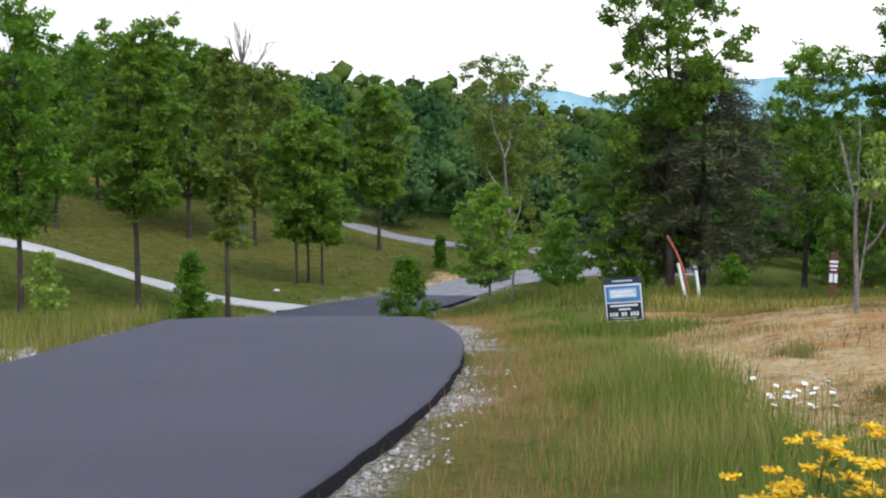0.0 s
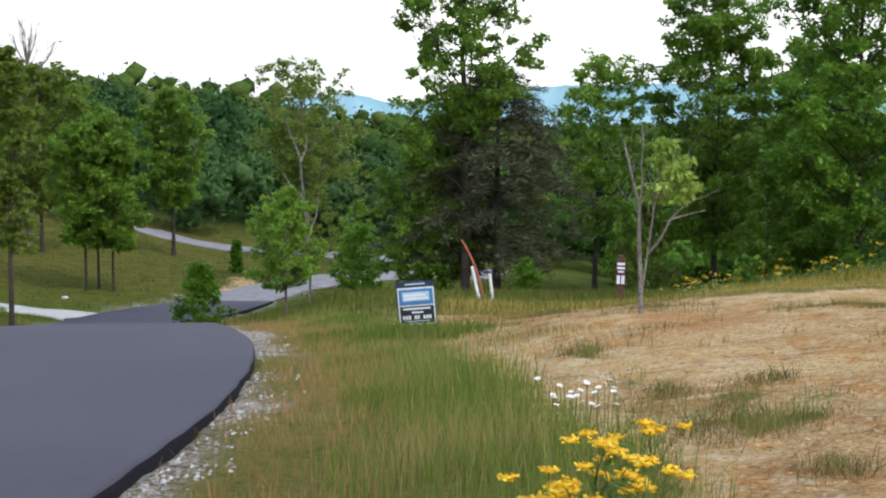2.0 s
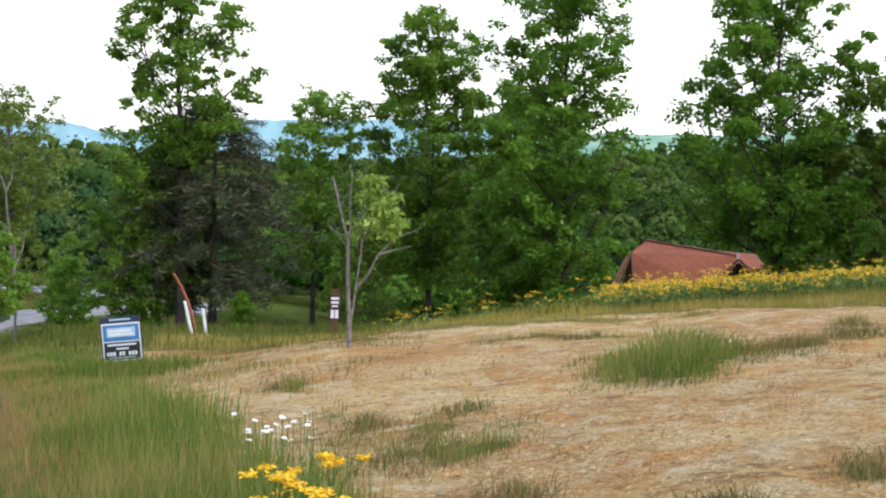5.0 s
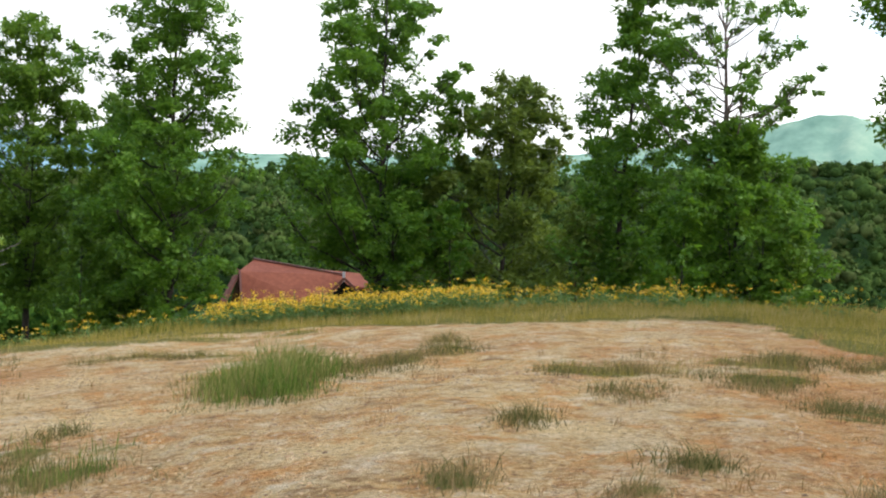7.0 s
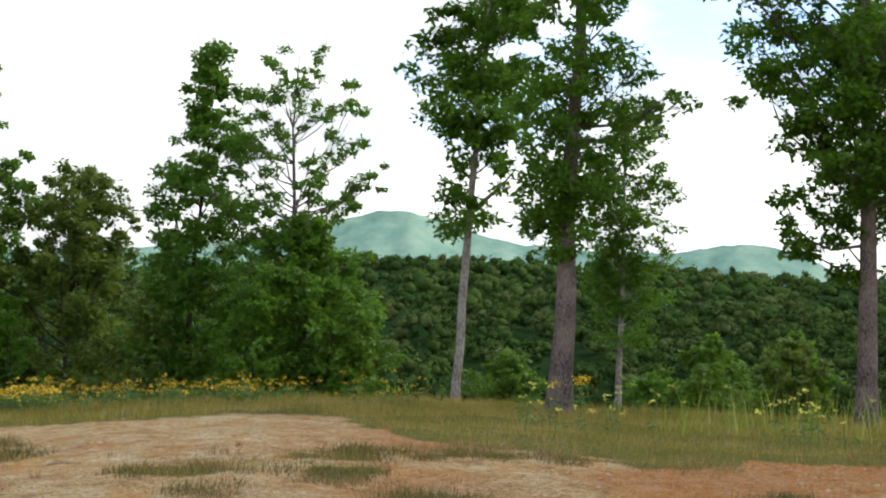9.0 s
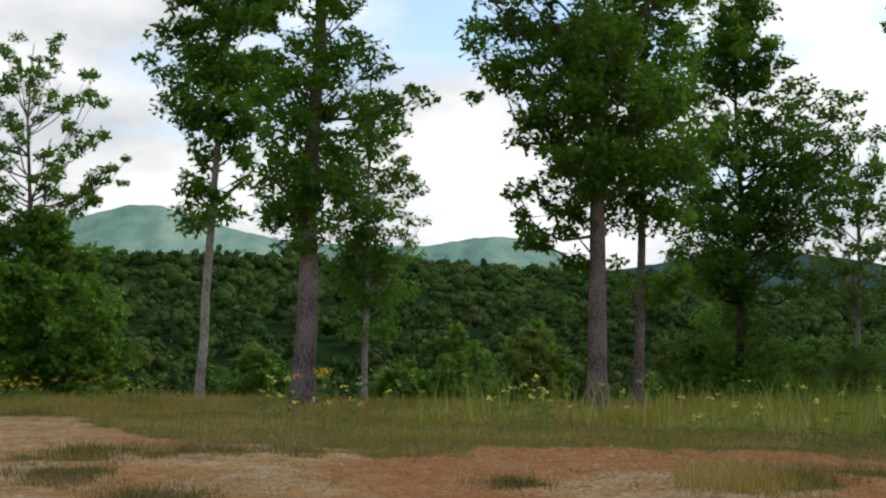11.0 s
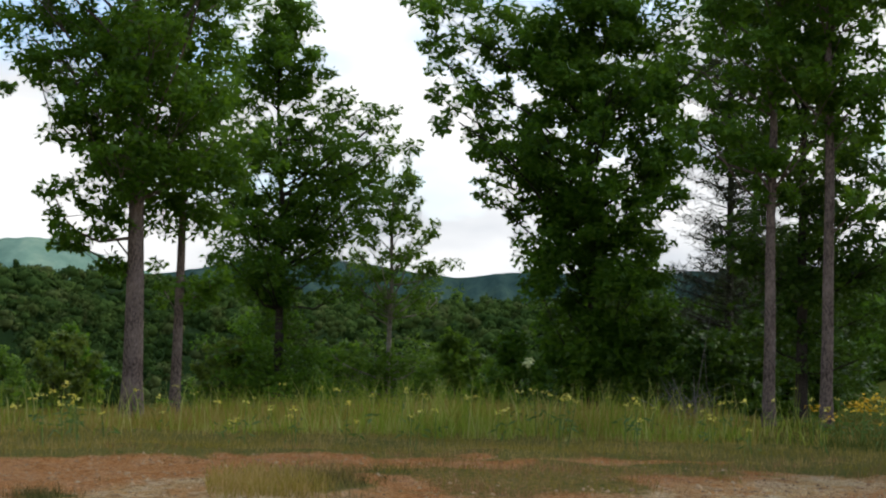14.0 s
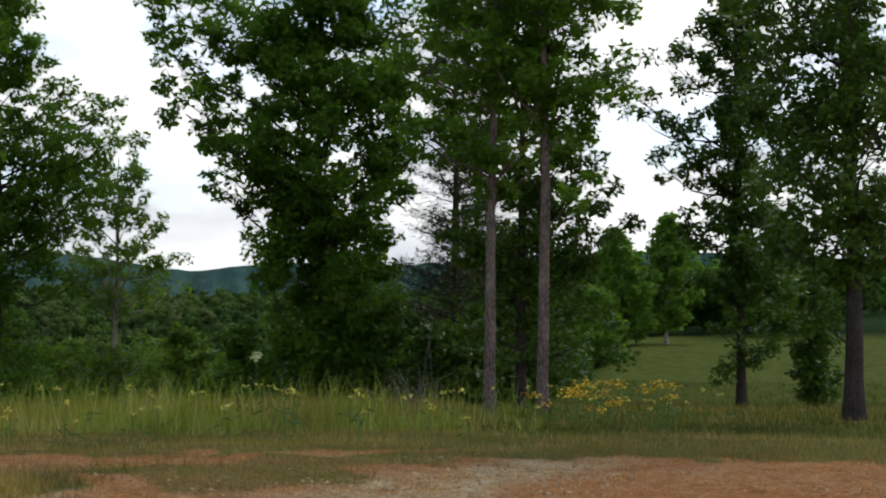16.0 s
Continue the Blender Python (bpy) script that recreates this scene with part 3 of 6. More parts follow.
def asphalt_material():
    m, n, l, b = material("new_asphalt", 0.7, 0.35)
    geo = n.new("ShaderNodeNewGeometry")
    pos = geo.outputs["Position"]
    fine, mid, big = tex_noise(n, l, pos, 90, 3, 0.7), tex_noise(n, l, pos, 6, 5), tex_noise(n, l, pos, 0.35, 4)
    col = ramp(n, l, fine, [(0.3, (0.021, 0.0185, 0.026)), (0.7, (0.066, 0.058, 0.076))])
    col = mixed(n, l, 0.35, col, ramp(n, l, mid, [(0.3, (0.032, 0.0285, 0.038)), (0.7, (0.060, 0.053, 0.070))]))
    col = mixed(n, l, 0.3, col, ramp(n, l, big, [(0.35, (0.034, 0.030, 0.039)), (0.65, (0.072, 0.064, 0.082))]))
    l.new(col, b.inputs["Base Color"])
    bumped(n, l, b, fine, 0.5, 0.006)
    return m


M_ASPHALT = asphalt_material()
M_LIP = plain_material("raw_black_asphalt_edge", (0.012, 0.011, 0.013), 0.95, 0.1, 0.3, 30.0)
M_CONCRETE = plain_material("pale_gravel_drive", (0.47, 0.45, 0.41), 0.9, 0.2, 0.14, 2.5)
M_OLDROAD = plain_material("worn_grey_road", (0.25, 0.24, 0.235), 0.9, 0.2, 0.15, 1.5)
near_i = int(np.argmin(np.abs(ROAD_LINE[:, 1] - 70)))
ribbon("road", ROAD_LINE[: near_i + 1], 2.95, 0.24, M_ASPHALT, "newly laid dark asphalt road with a raw crumbling edge", "road", 0.115, 0.018, M_LIP, 0.22, True)
ribbon("road", ROAD_LINE[near_i:], 2.6, 0.12, M_OLDROAD, "worn grey road running on through the valley", "road", 0.10, 0.03)
ribbon("road", FAR_LINE, 2.6, 0.12, M_OLDROAD, "worn grey road looping beyond the meadow", "road", 0.08, 0.03)
ribbon("driveway", DRIVE_LINE, 1.45, 0.10, M_CONCRETE, "pale gravel driveway climbing the meadow", "driveway", 0.06, 0.04)


# ---- trees ----
def tube(pts, radii, sides):
    """Vertices and quads of a tapered tube along pts."""
    pts, radii = np.asarray(pts, float), np.asarray(radii, float)
    t = np.gradient(pts, axis=0)
    t /= np.linalg.norm(t, axis=1)[:, None] + 1e-9
    ref = np.where(np.abs(t[:, 2:3]) > 0.9, [[1.0, 0, 0]], [[0, 0, 1.0]])
    a = np.cross(t, ref)
    a /= np.linalg.norm(a, axis=1)[:, None] + 1e-9
    b = np.cross(t, a)
    ang = np.arange(sides) * 2 * np.pi / sides
    ring = a[:, None] * np.cos(ang)[None, :, None] + b[:, None] * np.sin(ang)[None, :, None]
    v = (pts[:, None] + ring * radii[:, None, None]).reshape(-1, 3)
    i = np.arange(len(pts) - 1)[:, None] * sides
    j, k = np.arange(sides)[None, :], (np.arange(sides)[None, :] + 1) % sides
    f = np.stack([(i + j).ravel(), (i + sides + j).ravel(), (i + sides + k).ravel(), (i + k).ravel()], 1)
    return v, f


def joined(chunks):
    vs, fs, n = [], [], 0
    for v, f in chunks:
        vs.append(v)
        fs.append(f + n)
        n += len(v)
    return np.vstack(vs), np.vstack(fs)


def leaf_cards(rs, centres, spread, per, size, up=0.5, thin=0.55, droop=0.25, small=False):
    """Folded leaves scattered about each centre."""
    n = len(centres) * per
    c = np.repeat(centres, per, axis=0)
    s = np.repeat(np.broadcast_to(spread, (len(centres),)), per)[:, None]
    off = rs.normal(0, 1, (n, 3))
    off = off / (np.linalg.norm(off, axis=1)[:, None] + 1e-9) * rs.uniform(0, 1, (n, 1)) ** 0.45 * s * [1.05, 1.05, 0.85]
    p = c + off
    a = rs.normal(0, 1, (n, 3)) + off / (s + 1e-6) * 0.8
    a[:, 2] = a[:, 2] * 0.5 - droop
    a /= np.linalg.norm(a, axis=1)[:, None] + 1e-9
    nrm = rs.normal(0, 1, (n, 3)) + [0, 0, up * 2]
    b = np.cross(a, nrm)
    b /= np.linalg.norm(b, axis=1)[:, None] + 1e-9
    nn = np.cross(b, a)
    ln = size * rs.uniform(0.6, 1.35, (n, 1))
    w = ln * thin * 0.5
    if small:
        v = np.stack([p, p + a * ln + b * w * rs.uniform(0.2, 1.3, (n, 1)), p + a * ln * rs.uniform(0.4, 1.0, (n, 1)) - b * w * 1.5], 1).reshape(-1, 3)
        return v, np.arange(n * 3).reshape(-1, 3)
    mid = p + a * ln * 0.45 + nn * ln * 0.06
    v = np.stack([p, mid + b * w, p + a * ln - nn * ln * 0.10, mid - b * w], 1).reshape(-1, 3)
    f = np.arange(n * 4).reshape(-1, 4)
    return v, f


def crown_radius(u, shape):
    if shape == "cone":
        return (1 - u) ** 0.8 * min(1, 0.35 + u * 5)
    if shape == "top":
        return math.sin(math.pi * min(1, (0.12 + 0.88 * u)) ** 1.25) ** 0.7
    if shape == "round":
        return math.sin(math.pi * (0.12 + 0.80 * u)) ** 0.5
    if shape == "column":
        return min(1, 0.55 + u * 3) * (1 - max(0, u - 0.55) / 0.45) ** 0.6 * 0.95 + 0.05
    return math.sin(math.pi * (0.08 + 0.92 * u) ** 0.85) ** 0.65


def broadleaf(az, d, h, trunk_r, base, radius, label, leaf=M_OAK, bark=M_BARK, limbs=44, per=18, size=0.17, clump=1.0, shape="oval",
              lean=(0.0, 0.0), seed=1, group="", sparse=0.0, name="tree", category="tree", boughs=(), wavy=1.0, leafless=False):
    """A broadleaved tree: a tapered trunk, rising limbs, and leaves in puffs at their ends with gaps between."""
    rs = np.random.RandomState(seed)
    x, y, z = at(az, d)
    t = thing(name, x, y, z, label, category, group)
    k = 16
    u = np.linspace(0, 1, k)
    wob = np.cumsum(rs.normal(0, 0.026 * h / k * 2.2, (k, 2)), axis=0) * wavy
    wob[:2] = 0
    wob *= smooth(0.15, 0.8, u)[:, None] * 0.8 + 0.2
    spine = np.stack([lean[0] * u ** 1.3 * h + wob[:, 0], lean[1] * u ** 1.3 * h + wob[:, 1], -0.25 + u * (h * 0.95 + 0.25)], 1)
    taper = np.where(u < base, 1 - 0.35 * u / max(base, 0.05), 0.65 * (1 - (u - base) / (1.001 - base)) ** 0.9)
    rad = trunk_r * taper * (1 + 0.35 * np.exp(-u * h / 0.3)) + 0.01
    cen, spr, br = [], [], []
    phase = rs.uniform(0, 6.28)
    lump = rs.uniform(0.72, 1.18, (6, 8))
    right = np.array([math.cos(radians(az)), -math.sin(radians(az)), 0.0])
    ahead = np.array([math.sin(radians(az)), math.cos(radians(az)), 0.0])
    for i in range(limbs + len(boughs)):
        uu = min(0.985, ((i + rs.uniform(0.0, 1.0)) / limbs) ** 0.92)
        hh = base + (1 - base) * uu
        ang = phase + i * 2.39996 + rs.normal(0, 0.4)
        reach = radius * crown_radius(min(uu, 0.985), shape) * lump[int(uu * 5.99), int(ang / 6.283 * 8) % 8]
        ln = reach * math.sqrt(rs.uniform(0.12, 1.05))
        lobe = clump * rs.uniform(0.55, 1.2) * (1.0 - 0.30 * uu) * min(1.0, 0.4 + radius / 4)
        ln = max(0.05, ln - lobe * 0.4)
        out = np.array([math.cos(ang), math.sin(ang), 0.0])
        at_h = min(0.8, max(base * 0.95, hh - (0.75 + 0.65 * rs.rand()) * ln / h))
        start = np.array([np.interp(at_h, u, spine[:, q]) for q in range(3)])
        core = np.array([np.interp(hh, u, spine[:, q]) for q in range(3)])
        end = core + out * ln + np.array([0, 0, rs.uniform(-0.1, 0.15) * ln])
        if i >= limbs:
            across, height, lobe = boughs[i - limbs][:3]
            end = right * across + ahead * rs.normal(0, 0.3 * radius) + np.array([0, 0, height])
            ln = float(np.hypot(end[0], end[1])) + 0.1
            at_h = min(0.85, max(0.12, (height - rs.uniform(0.1, 0.75) * ln) / h))
            start = np.array([np.interp(at_h, u, spine[:, q]) for q in range(3)])
        v = np.linspace(0, 1, 6)[:, None]
        bow = start + (end - start) * v + np.array([0, 0, 1.0]) * (np.sin(v * np.pi) * -0.10 * ln) + np.cumsum(rs.normal(0, 0.03 * ln, (6, 3)), axis=0) * np.sin(v * np.pi)
        rb = max(0.010, min(np.interp(at_h, u, rad) * 0.55, 0.012 + 0.013 * ln))
        rb = rb * 2.6 if leafless else rb
        if i >= limbs and len(boughs[i - limbs]) > 3:
            rb = boughs[i - limbs][3]
        br.append(tube(bow[::1 if ln > 1.2 else 2], (rb * (1 - v[:, 0] * 0.75))[::1 if ln > 1.2 else 2], 4))
        bare = rs.rand() < sparse
        puffs = int(np.clip(rs.uniform(7, 12) * (lobe / 0.8) ** 1.3, 4, 20))
        for q in range(puffs):
            w = rs.normal(0, 1, 3)
            w[2] = abs(w[2]) * 0.75 - 0.25
            w /= np.linalg.norm(w) + 1e-9
            c = end + w * lobe * rs.uniform(0.5, 1.1) * np.array([1, 1, 0.95])
            if q < 2:
                c = bow[3 + q] + w * lobe * 0.6
            elif i >= limbs and q % 2 == 0:
                c = bow[rs.randint(2, 5)] + w * lobe * 0.7
            if q % 2 == 0:
                br.append(tube(np.stack([bow[rs.randint(3, 6)], (end + c) / 2 + rs.normal(0, 0.06 * lobe, 3), c]), [rb * 0.32, rb * 0.22, 0.005], 3))
            if bare and q > 1:
                continue
            cen.append(c)
            spr.append(lobe * rs.uniform(0.24, 0.46))
    part_np("trunk", *tube(spine, rad, 12), bark, t, soft=True)
    tagged(part_np("branchwork", *joined(br), bark, t, soft=True), kind="stuff")
    if not leafless:
        part_np("crown", *leaf_cards(rs, np.array(cen), np.array(spr), int(per * 0.9), size * 1.04, small=True), leaf, t)
    return t


def conifer(az, d, h, trunk_r, base, radius, label, leaf=M_PINE, bark=M_BARK_DARK, whorls=22, per=9, size=0.34, seed=1, group="", droop=0.1, sparse=0.1,
            width=0.16, name="conifer_tree", fill=26, shape=0.8, thin_top=0.0):
    """A conifer: straight trunk, whorls of limbs, sprays of narrow needles along each."""
    rs = np.random.RandomState(seed)
    x, y, z = at(az, d)
    t = thing(name, x, y, z, label, "conifer", group)
    u = np.linspace(0, 1, 10)
    spine = np.stack([np.cumsum(rs.normal(0, 0.02, 10)), np.cumsum(rs.normal(0, 0.02, 10)), -0.25 + u * (h + 0.25)], 1)
    part_np("trunk", *tube(spine, trunk_r * (1 - u) ** 0.9 + 0.012, 8), bark, t, soft=True)
    br, cen = [], []
    for i in range(whorls):
        uu = (i + rs.uniform(0, 0.8)) / whorls
        hh = base + (1 - base) * uu
        ln0 = radius * ((1 - uu) ** shape + 0.06) * min(1.0, 0.55 + uu * 4)
        for q in range(per):
            if rs.rand() < sparse:
                continue
            ang = rs.uniform(0, 6.283)
            ln = ln0 * rs.uniform(0.55, 1.15)
            out = np.array([math.cos(ang), math.sin(ang), 0.0])
            p = np.array([np.interp(hh, u, spine[:, c]) for c in range(3)])
            v = np.linspace(0, 1, 4)
            curve = p + out * (v[:, None] * ln) + np.array([0, 0, 1.0]) * ((0.25 * v - droop * 2 * v ** 2)[:, None] * ln)
            br.append(tube(curve, 0.02 * (1 - v * 0.8) + 0.004, 3))
            vv = rs.uniform(0.25, 1.0, max(2, int(fill * ln / max(radius, 0.1))))
            cen.append(np.stack([np.interp(vv, v, curve[:, c]) for c in range(3)], 1))
    cen = np.vstack(cen)
    tagged(part_np("branchwork", *joined(br), bark, t, soft=True), kind="stuff")
    part_np("crown", *leaf_cards(rs, cen, 0.14, 5, size, up=0.3, thin=width, droop=0.05), leaf, t)
    return t


# trees along the brow of the building pad
BROW = "tall oaks along the brow of the cleared pad"
broadleaf(57.75, 36, 17.2, 0.125, 0.42, 1.65, "slender forked oak with pale bark on the brow of the pad", M_OAK, M_BARK_PALE, limbs=36, per=73, shape="column", seed=11, wavy=1.8, group=BROW, lean=(0.02, 0.0), size=0.18, clump=1.15, boughs=[(0.12, 5.3, 0.9), (-0.3, 6.0, 0.6), (1.45, 6.8, 0.55, 0.085), (1.85, 8.5, 0.67, 0.07), (-0.6, 9.45, 1.1), (-1.1, 8.6, 0.75)])
broadleaf(62.15, 28.5, 16, 0.27, 0.26, 1.5, "thick-trunked oak with deep grey bark on the brow", M_OAK, M_BARK, limbs=50, per=76, shape="column", seed=12, group=BROW, lean=(0.012, 0.0), size=0.147, boughs=[(1.95, 6.8, 0.6), (2.5, 7.1, 0.4), (-0.5, 4.7, 0.7), (0.7, 5.5, 0.7), (0.25, 3.8, 0.5), (1.3, 7.3, 0.7)])
broadleaf(64.7, 38, 9.5, 0.095, 0.42, 1.85, "small airy oak with an open crown below the brow", M_OAK, M_BARK_PALE, limbs=40, per=66, seed=13, group=BROW, size=0.129, sparse=0.12, shape="round", boughs=[(-0.7, 3.3, 0.8), (0.8, 3.6, 0.8), (0.2, 2.5, 0.8)])
broadleaf(74.82, 28.5, 17, 0.225, 0.31, 2.75, "tall straight oak with grey furrowed bark on the brow", M_OAK, M_BARK, limbs=69, per=93, shape="column", seed=14, group=BROW, size=0.147, boughs=[(-1.5, 3.9, 0.5), (-1.0, 4.4, 0.55), (-1.6, 4.5, 0.45), (-0.7, 3.6, 0.5), (-2.1, 7.0, 0.7), (-2.3, 7.8, 0.8), (-2.0, 8.8, 0.8), (-1.2, 6.5, 0.6), (1.6, 6, 0.9)])
broadleaf(76.63, 30, 13, 0.12, 0.34, 2, "thin straight oak beside a taller one", M_OAK, M_BARK, limbs=38, per=60, seed=15, group=BROW, size=0.147, boughs=[(0.4, 2.9, 0.6), (-0.5, 3.1, 0.5), (1.0, 3.2, 0.5)])
broadleaf(81, 38, 12.8, 0.15, 0.30, 2.3, "dark-stemmed oak with spreading limbs below the brow", M_OAK, M_BARK_DARK, limbs=46, per=70, seed=16, group=BROW, size=0.157, sparse=0.08, boughs=[(2.9, 8.9, 0.6), (2.6, 8.2, 0.7), (3.0, 7.4, 0.7), (2.3, 6.6, 0.9), (2.7, 6.0, 0.7), (1.9, 5.6, 0.9), (1.6, 4.8, 0.8), (2.2, 4.2, 0.6), (1.2, 10.2, 0.7), (0.3, 10.6, 0.8), (-0.8, 9.6, 0.8), (-1.4, 8.0, 0.9, 0.05), (-1.9, 6.8, 0.8), (-1.7, 6.0, 0.8, 0.06), (-1.4, 4.6, 0.8, 0.06), (-0.7, 4.0, 0.7), (-1.3, 2.2, 1.0), (-0.5, 1.6, 1.1), (0.6, 2.0, 1.0), (0.2, 2.8, 0.9), (-1.7, 1.4, 0.9), (-0.9, 2.6, 0.9), (0.9, 1.2, 0.9), (-0.2, 0.8, 1.0), (-1.2, 10.4, 0.8), (0.7, 11.3, 0.8), (1.7, 9.6, 0.7), (2.2, 9.3, 0.7), (2.6, 8.6, 0.8), (2.8, 7.8, 0.9), (2.4, 7.0, 0.9), (3.1, 8.2, 0.6), (-0.7, 11.5, 0.8), (0.2, 12.0, 0.8)])
broadleaf(85.7, 40, 8.6, 0.09, 0.47, 2.1, "small multi-stemmed tree with pale twigs and thin leaves", M_FRESH, M_BARK_PALE, limbs=38, per=50, seed=17, group=BROW, size=0.137, sparse=0.25, clump=0.66, shape="round", boughs=[(1.7, 5.2, 0.6), (1.6, 4.4, 0.6), (-1.3, 4.6, 0.6), (-1.5, 1.3, 1.0), (-0.6, 2.3, 1.0), (0.5, 2.5, 1.0), (1.5, 1.7, 1.0), (-1.0, 0.7, 1.0), (1.0, 0.7, 1.0), (0.0, 1.3, 1.1), (1.8, 2.4, 0.7), (-1.8, 2.4, 0.6), (0.2, 1.9, 1.0), (-1.2, 1.9, 0.9), (1.1, 2.2, 0.9)])
broadleaf(94.5, 37, 15, 0.2, 0.08, 2.7, "broad dense oak with leaves down to the grass", M_OAK, M_BARK_DARK, limbs=76, per=90, shape="top", seed=18, group=BROW, size=0.175, clump=1.1, boughs=[(-5.0, 11.2, 0.7), (-4.2, 11.6, 0.8), (-4.5, 9.4, 0.7), (-3.7, 9.9, 0.8), (-2.9, 7.9, 0.6), (-2.4, 8.6, 0.9), (-3.2, 12.2, 1.0), (-1.5, 7, 0.9), (-1.5, 4.6, 0.8), (-1.3, 2.2, 1.0), (0.2, 3.2, 1.2), (0.4, 6.2, 1.2), (1.3, 4.3, 0.9), (1.8, 7.4, 0.9), (1.3, 9.6, 1.2), (1, 2, 1.1), (0, 12, 1.3), (2.6, 11.6, 1.1), (3.4, 10.6, 0.9), (2.4, 13, 1.1), (-1.4, 11, 1.1), (2.3, 9, 0.9), (3.2, 8.8, 0.7), (-0.6, 9.6, 1.1), (3.6, 12, 1.0), (4.4, 11, 0.8), (-2.2, 13, 1.1), (-3.6, 8.3, 0.8), (-3.0, 7.2, 0.7), (-2.6, 6.4, 0.7), (-4.9, 12.4, 0.9), (-3.5, 10.8, 0.8), (-4.3, 10.5, 0.7), (-5.2, 11.8, 0.7)])
conifer(100.2, 38, 13.5, 0.14, 0.2, 2.2, "feathery half-bare pine among the oaks", M_DARK, seed=19, group=BROW, sparse=0.3, size=0.24, whorls=46, per=10, width=0.10, fill=24, droop=-0.05)
broadleaf(101.75, 27.5, 14, 0.122, 0.36, 1.9, "straight oak with grey bark near the meadow gap", M_OAK, M_BARK, limbs=40, per=88, seed=20, group=BROW, shape="column", size=0.147, boughs=[(-1.6, 7.4, 0.7), (-1.3, 8.8, 0.8), (-1.9, 6.2, 0.5)], clump=0.85)
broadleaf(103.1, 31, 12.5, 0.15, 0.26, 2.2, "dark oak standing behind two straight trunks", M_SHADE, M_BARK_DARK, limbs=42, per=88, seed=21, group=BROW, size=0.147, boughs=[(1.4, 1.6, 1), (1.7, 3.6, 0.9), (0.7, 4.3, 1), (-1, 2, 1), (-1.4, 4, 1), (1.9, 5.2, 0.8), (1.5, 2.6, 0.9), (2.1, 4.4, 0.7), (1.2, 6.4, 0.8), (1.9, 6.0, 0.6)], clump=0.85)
broadleaf(104.05, 27, 15, 0.118, 0.45, 2.2, "straight oak with light grey bark beside the meadow gap", M_OAK, M_BARK, limbs=38, per=88, seed=22, group=BROW, size=0.147, boughs=[(0.9, 6.3, 0.6), (1.4, 7.2, 0.6), (0.7, 4.6, 0.5)], clump=0.85)
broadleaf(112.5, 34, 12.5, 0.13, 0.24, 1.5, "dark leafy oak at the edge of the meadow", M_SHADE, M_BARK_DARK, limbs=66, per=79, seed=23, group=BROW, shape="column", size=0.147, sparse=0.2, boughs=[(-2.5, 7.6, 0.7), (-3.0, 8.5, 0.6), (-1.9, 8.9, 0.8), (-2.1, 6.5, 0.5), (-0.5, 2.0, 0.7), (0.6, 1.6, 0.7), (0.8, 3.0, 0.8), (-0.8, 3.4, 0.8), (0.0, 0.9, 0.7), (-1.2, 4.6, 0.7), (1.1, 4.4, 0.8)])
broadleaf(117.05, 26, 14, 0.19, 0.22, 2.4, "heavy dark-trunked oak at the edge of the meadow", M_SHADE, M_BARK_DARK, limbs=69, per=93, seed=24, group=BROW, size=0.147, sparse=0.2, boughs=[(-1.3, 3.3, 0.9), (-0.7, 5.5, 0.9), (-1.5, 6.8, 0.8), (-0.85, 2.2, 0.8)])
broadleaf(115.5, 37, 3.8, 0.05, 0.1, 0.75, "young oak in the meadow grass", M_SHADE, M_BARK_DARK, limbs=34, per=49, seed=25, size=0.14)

# young growth standing up from below the brow, its tops near eye level
BELOW = "young trees standing up from below the brow"
for q, (b_az, b_d, b_top, b_r) in enumerate([(60.2, 50, -0.9, 1.9), (66.2, 47, -1.6, 1.8), (69.6, 56, -0.8, 2.2), (72.4, 46, 0.1, 1.5), (78.6, 48, -0.9, 1.7), (79.8, 58, -1.2, 2.4), (83.3, 50, -1.5, 1.8), (88.6, 47, -0.7, 1.7), (90.4, 55, -1.0, 2.2)]):
    b_h = b_top + EYE - at(b_az, b_d)[2]
    broadleaf(b_az, b_d, b_h, 0.09, 0.06, b_r, "leafy young tree rising from below the brow", (M_FRESH, M_OAK)[q % 2], M_BARK_DARK, limbs=44, per=46, size=0.18, clump=0.8, seed=270 + q, group=BELOW)

THICKET = "dense trees in the thicket before the meadow"
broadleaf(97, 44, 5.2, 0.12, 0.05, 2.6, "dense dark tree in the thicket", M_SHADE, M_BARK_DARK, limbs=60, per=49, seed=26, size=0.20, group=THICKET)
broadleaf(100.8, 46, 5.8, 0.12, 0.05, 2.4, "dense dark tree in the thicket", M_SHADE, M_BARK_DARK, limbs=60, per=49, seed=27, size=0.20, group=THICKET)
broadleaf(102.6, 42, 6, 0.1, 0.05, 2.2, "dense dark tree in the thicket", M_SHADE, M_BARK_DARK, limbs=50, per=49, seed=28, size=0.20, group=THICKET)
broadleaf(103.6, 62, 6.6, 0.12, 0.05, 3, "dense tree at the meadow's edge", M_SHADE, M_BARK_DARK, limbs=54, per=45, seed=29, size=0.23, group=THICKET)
broadleaf(105.4, 84, 7, 0.12, 0.05, 3.4, "dense tree at the meadow's edge", M_OAK, M_BARK_DARK, limbs=54, per=45, seed=30, size=0.29, group=THICKET)

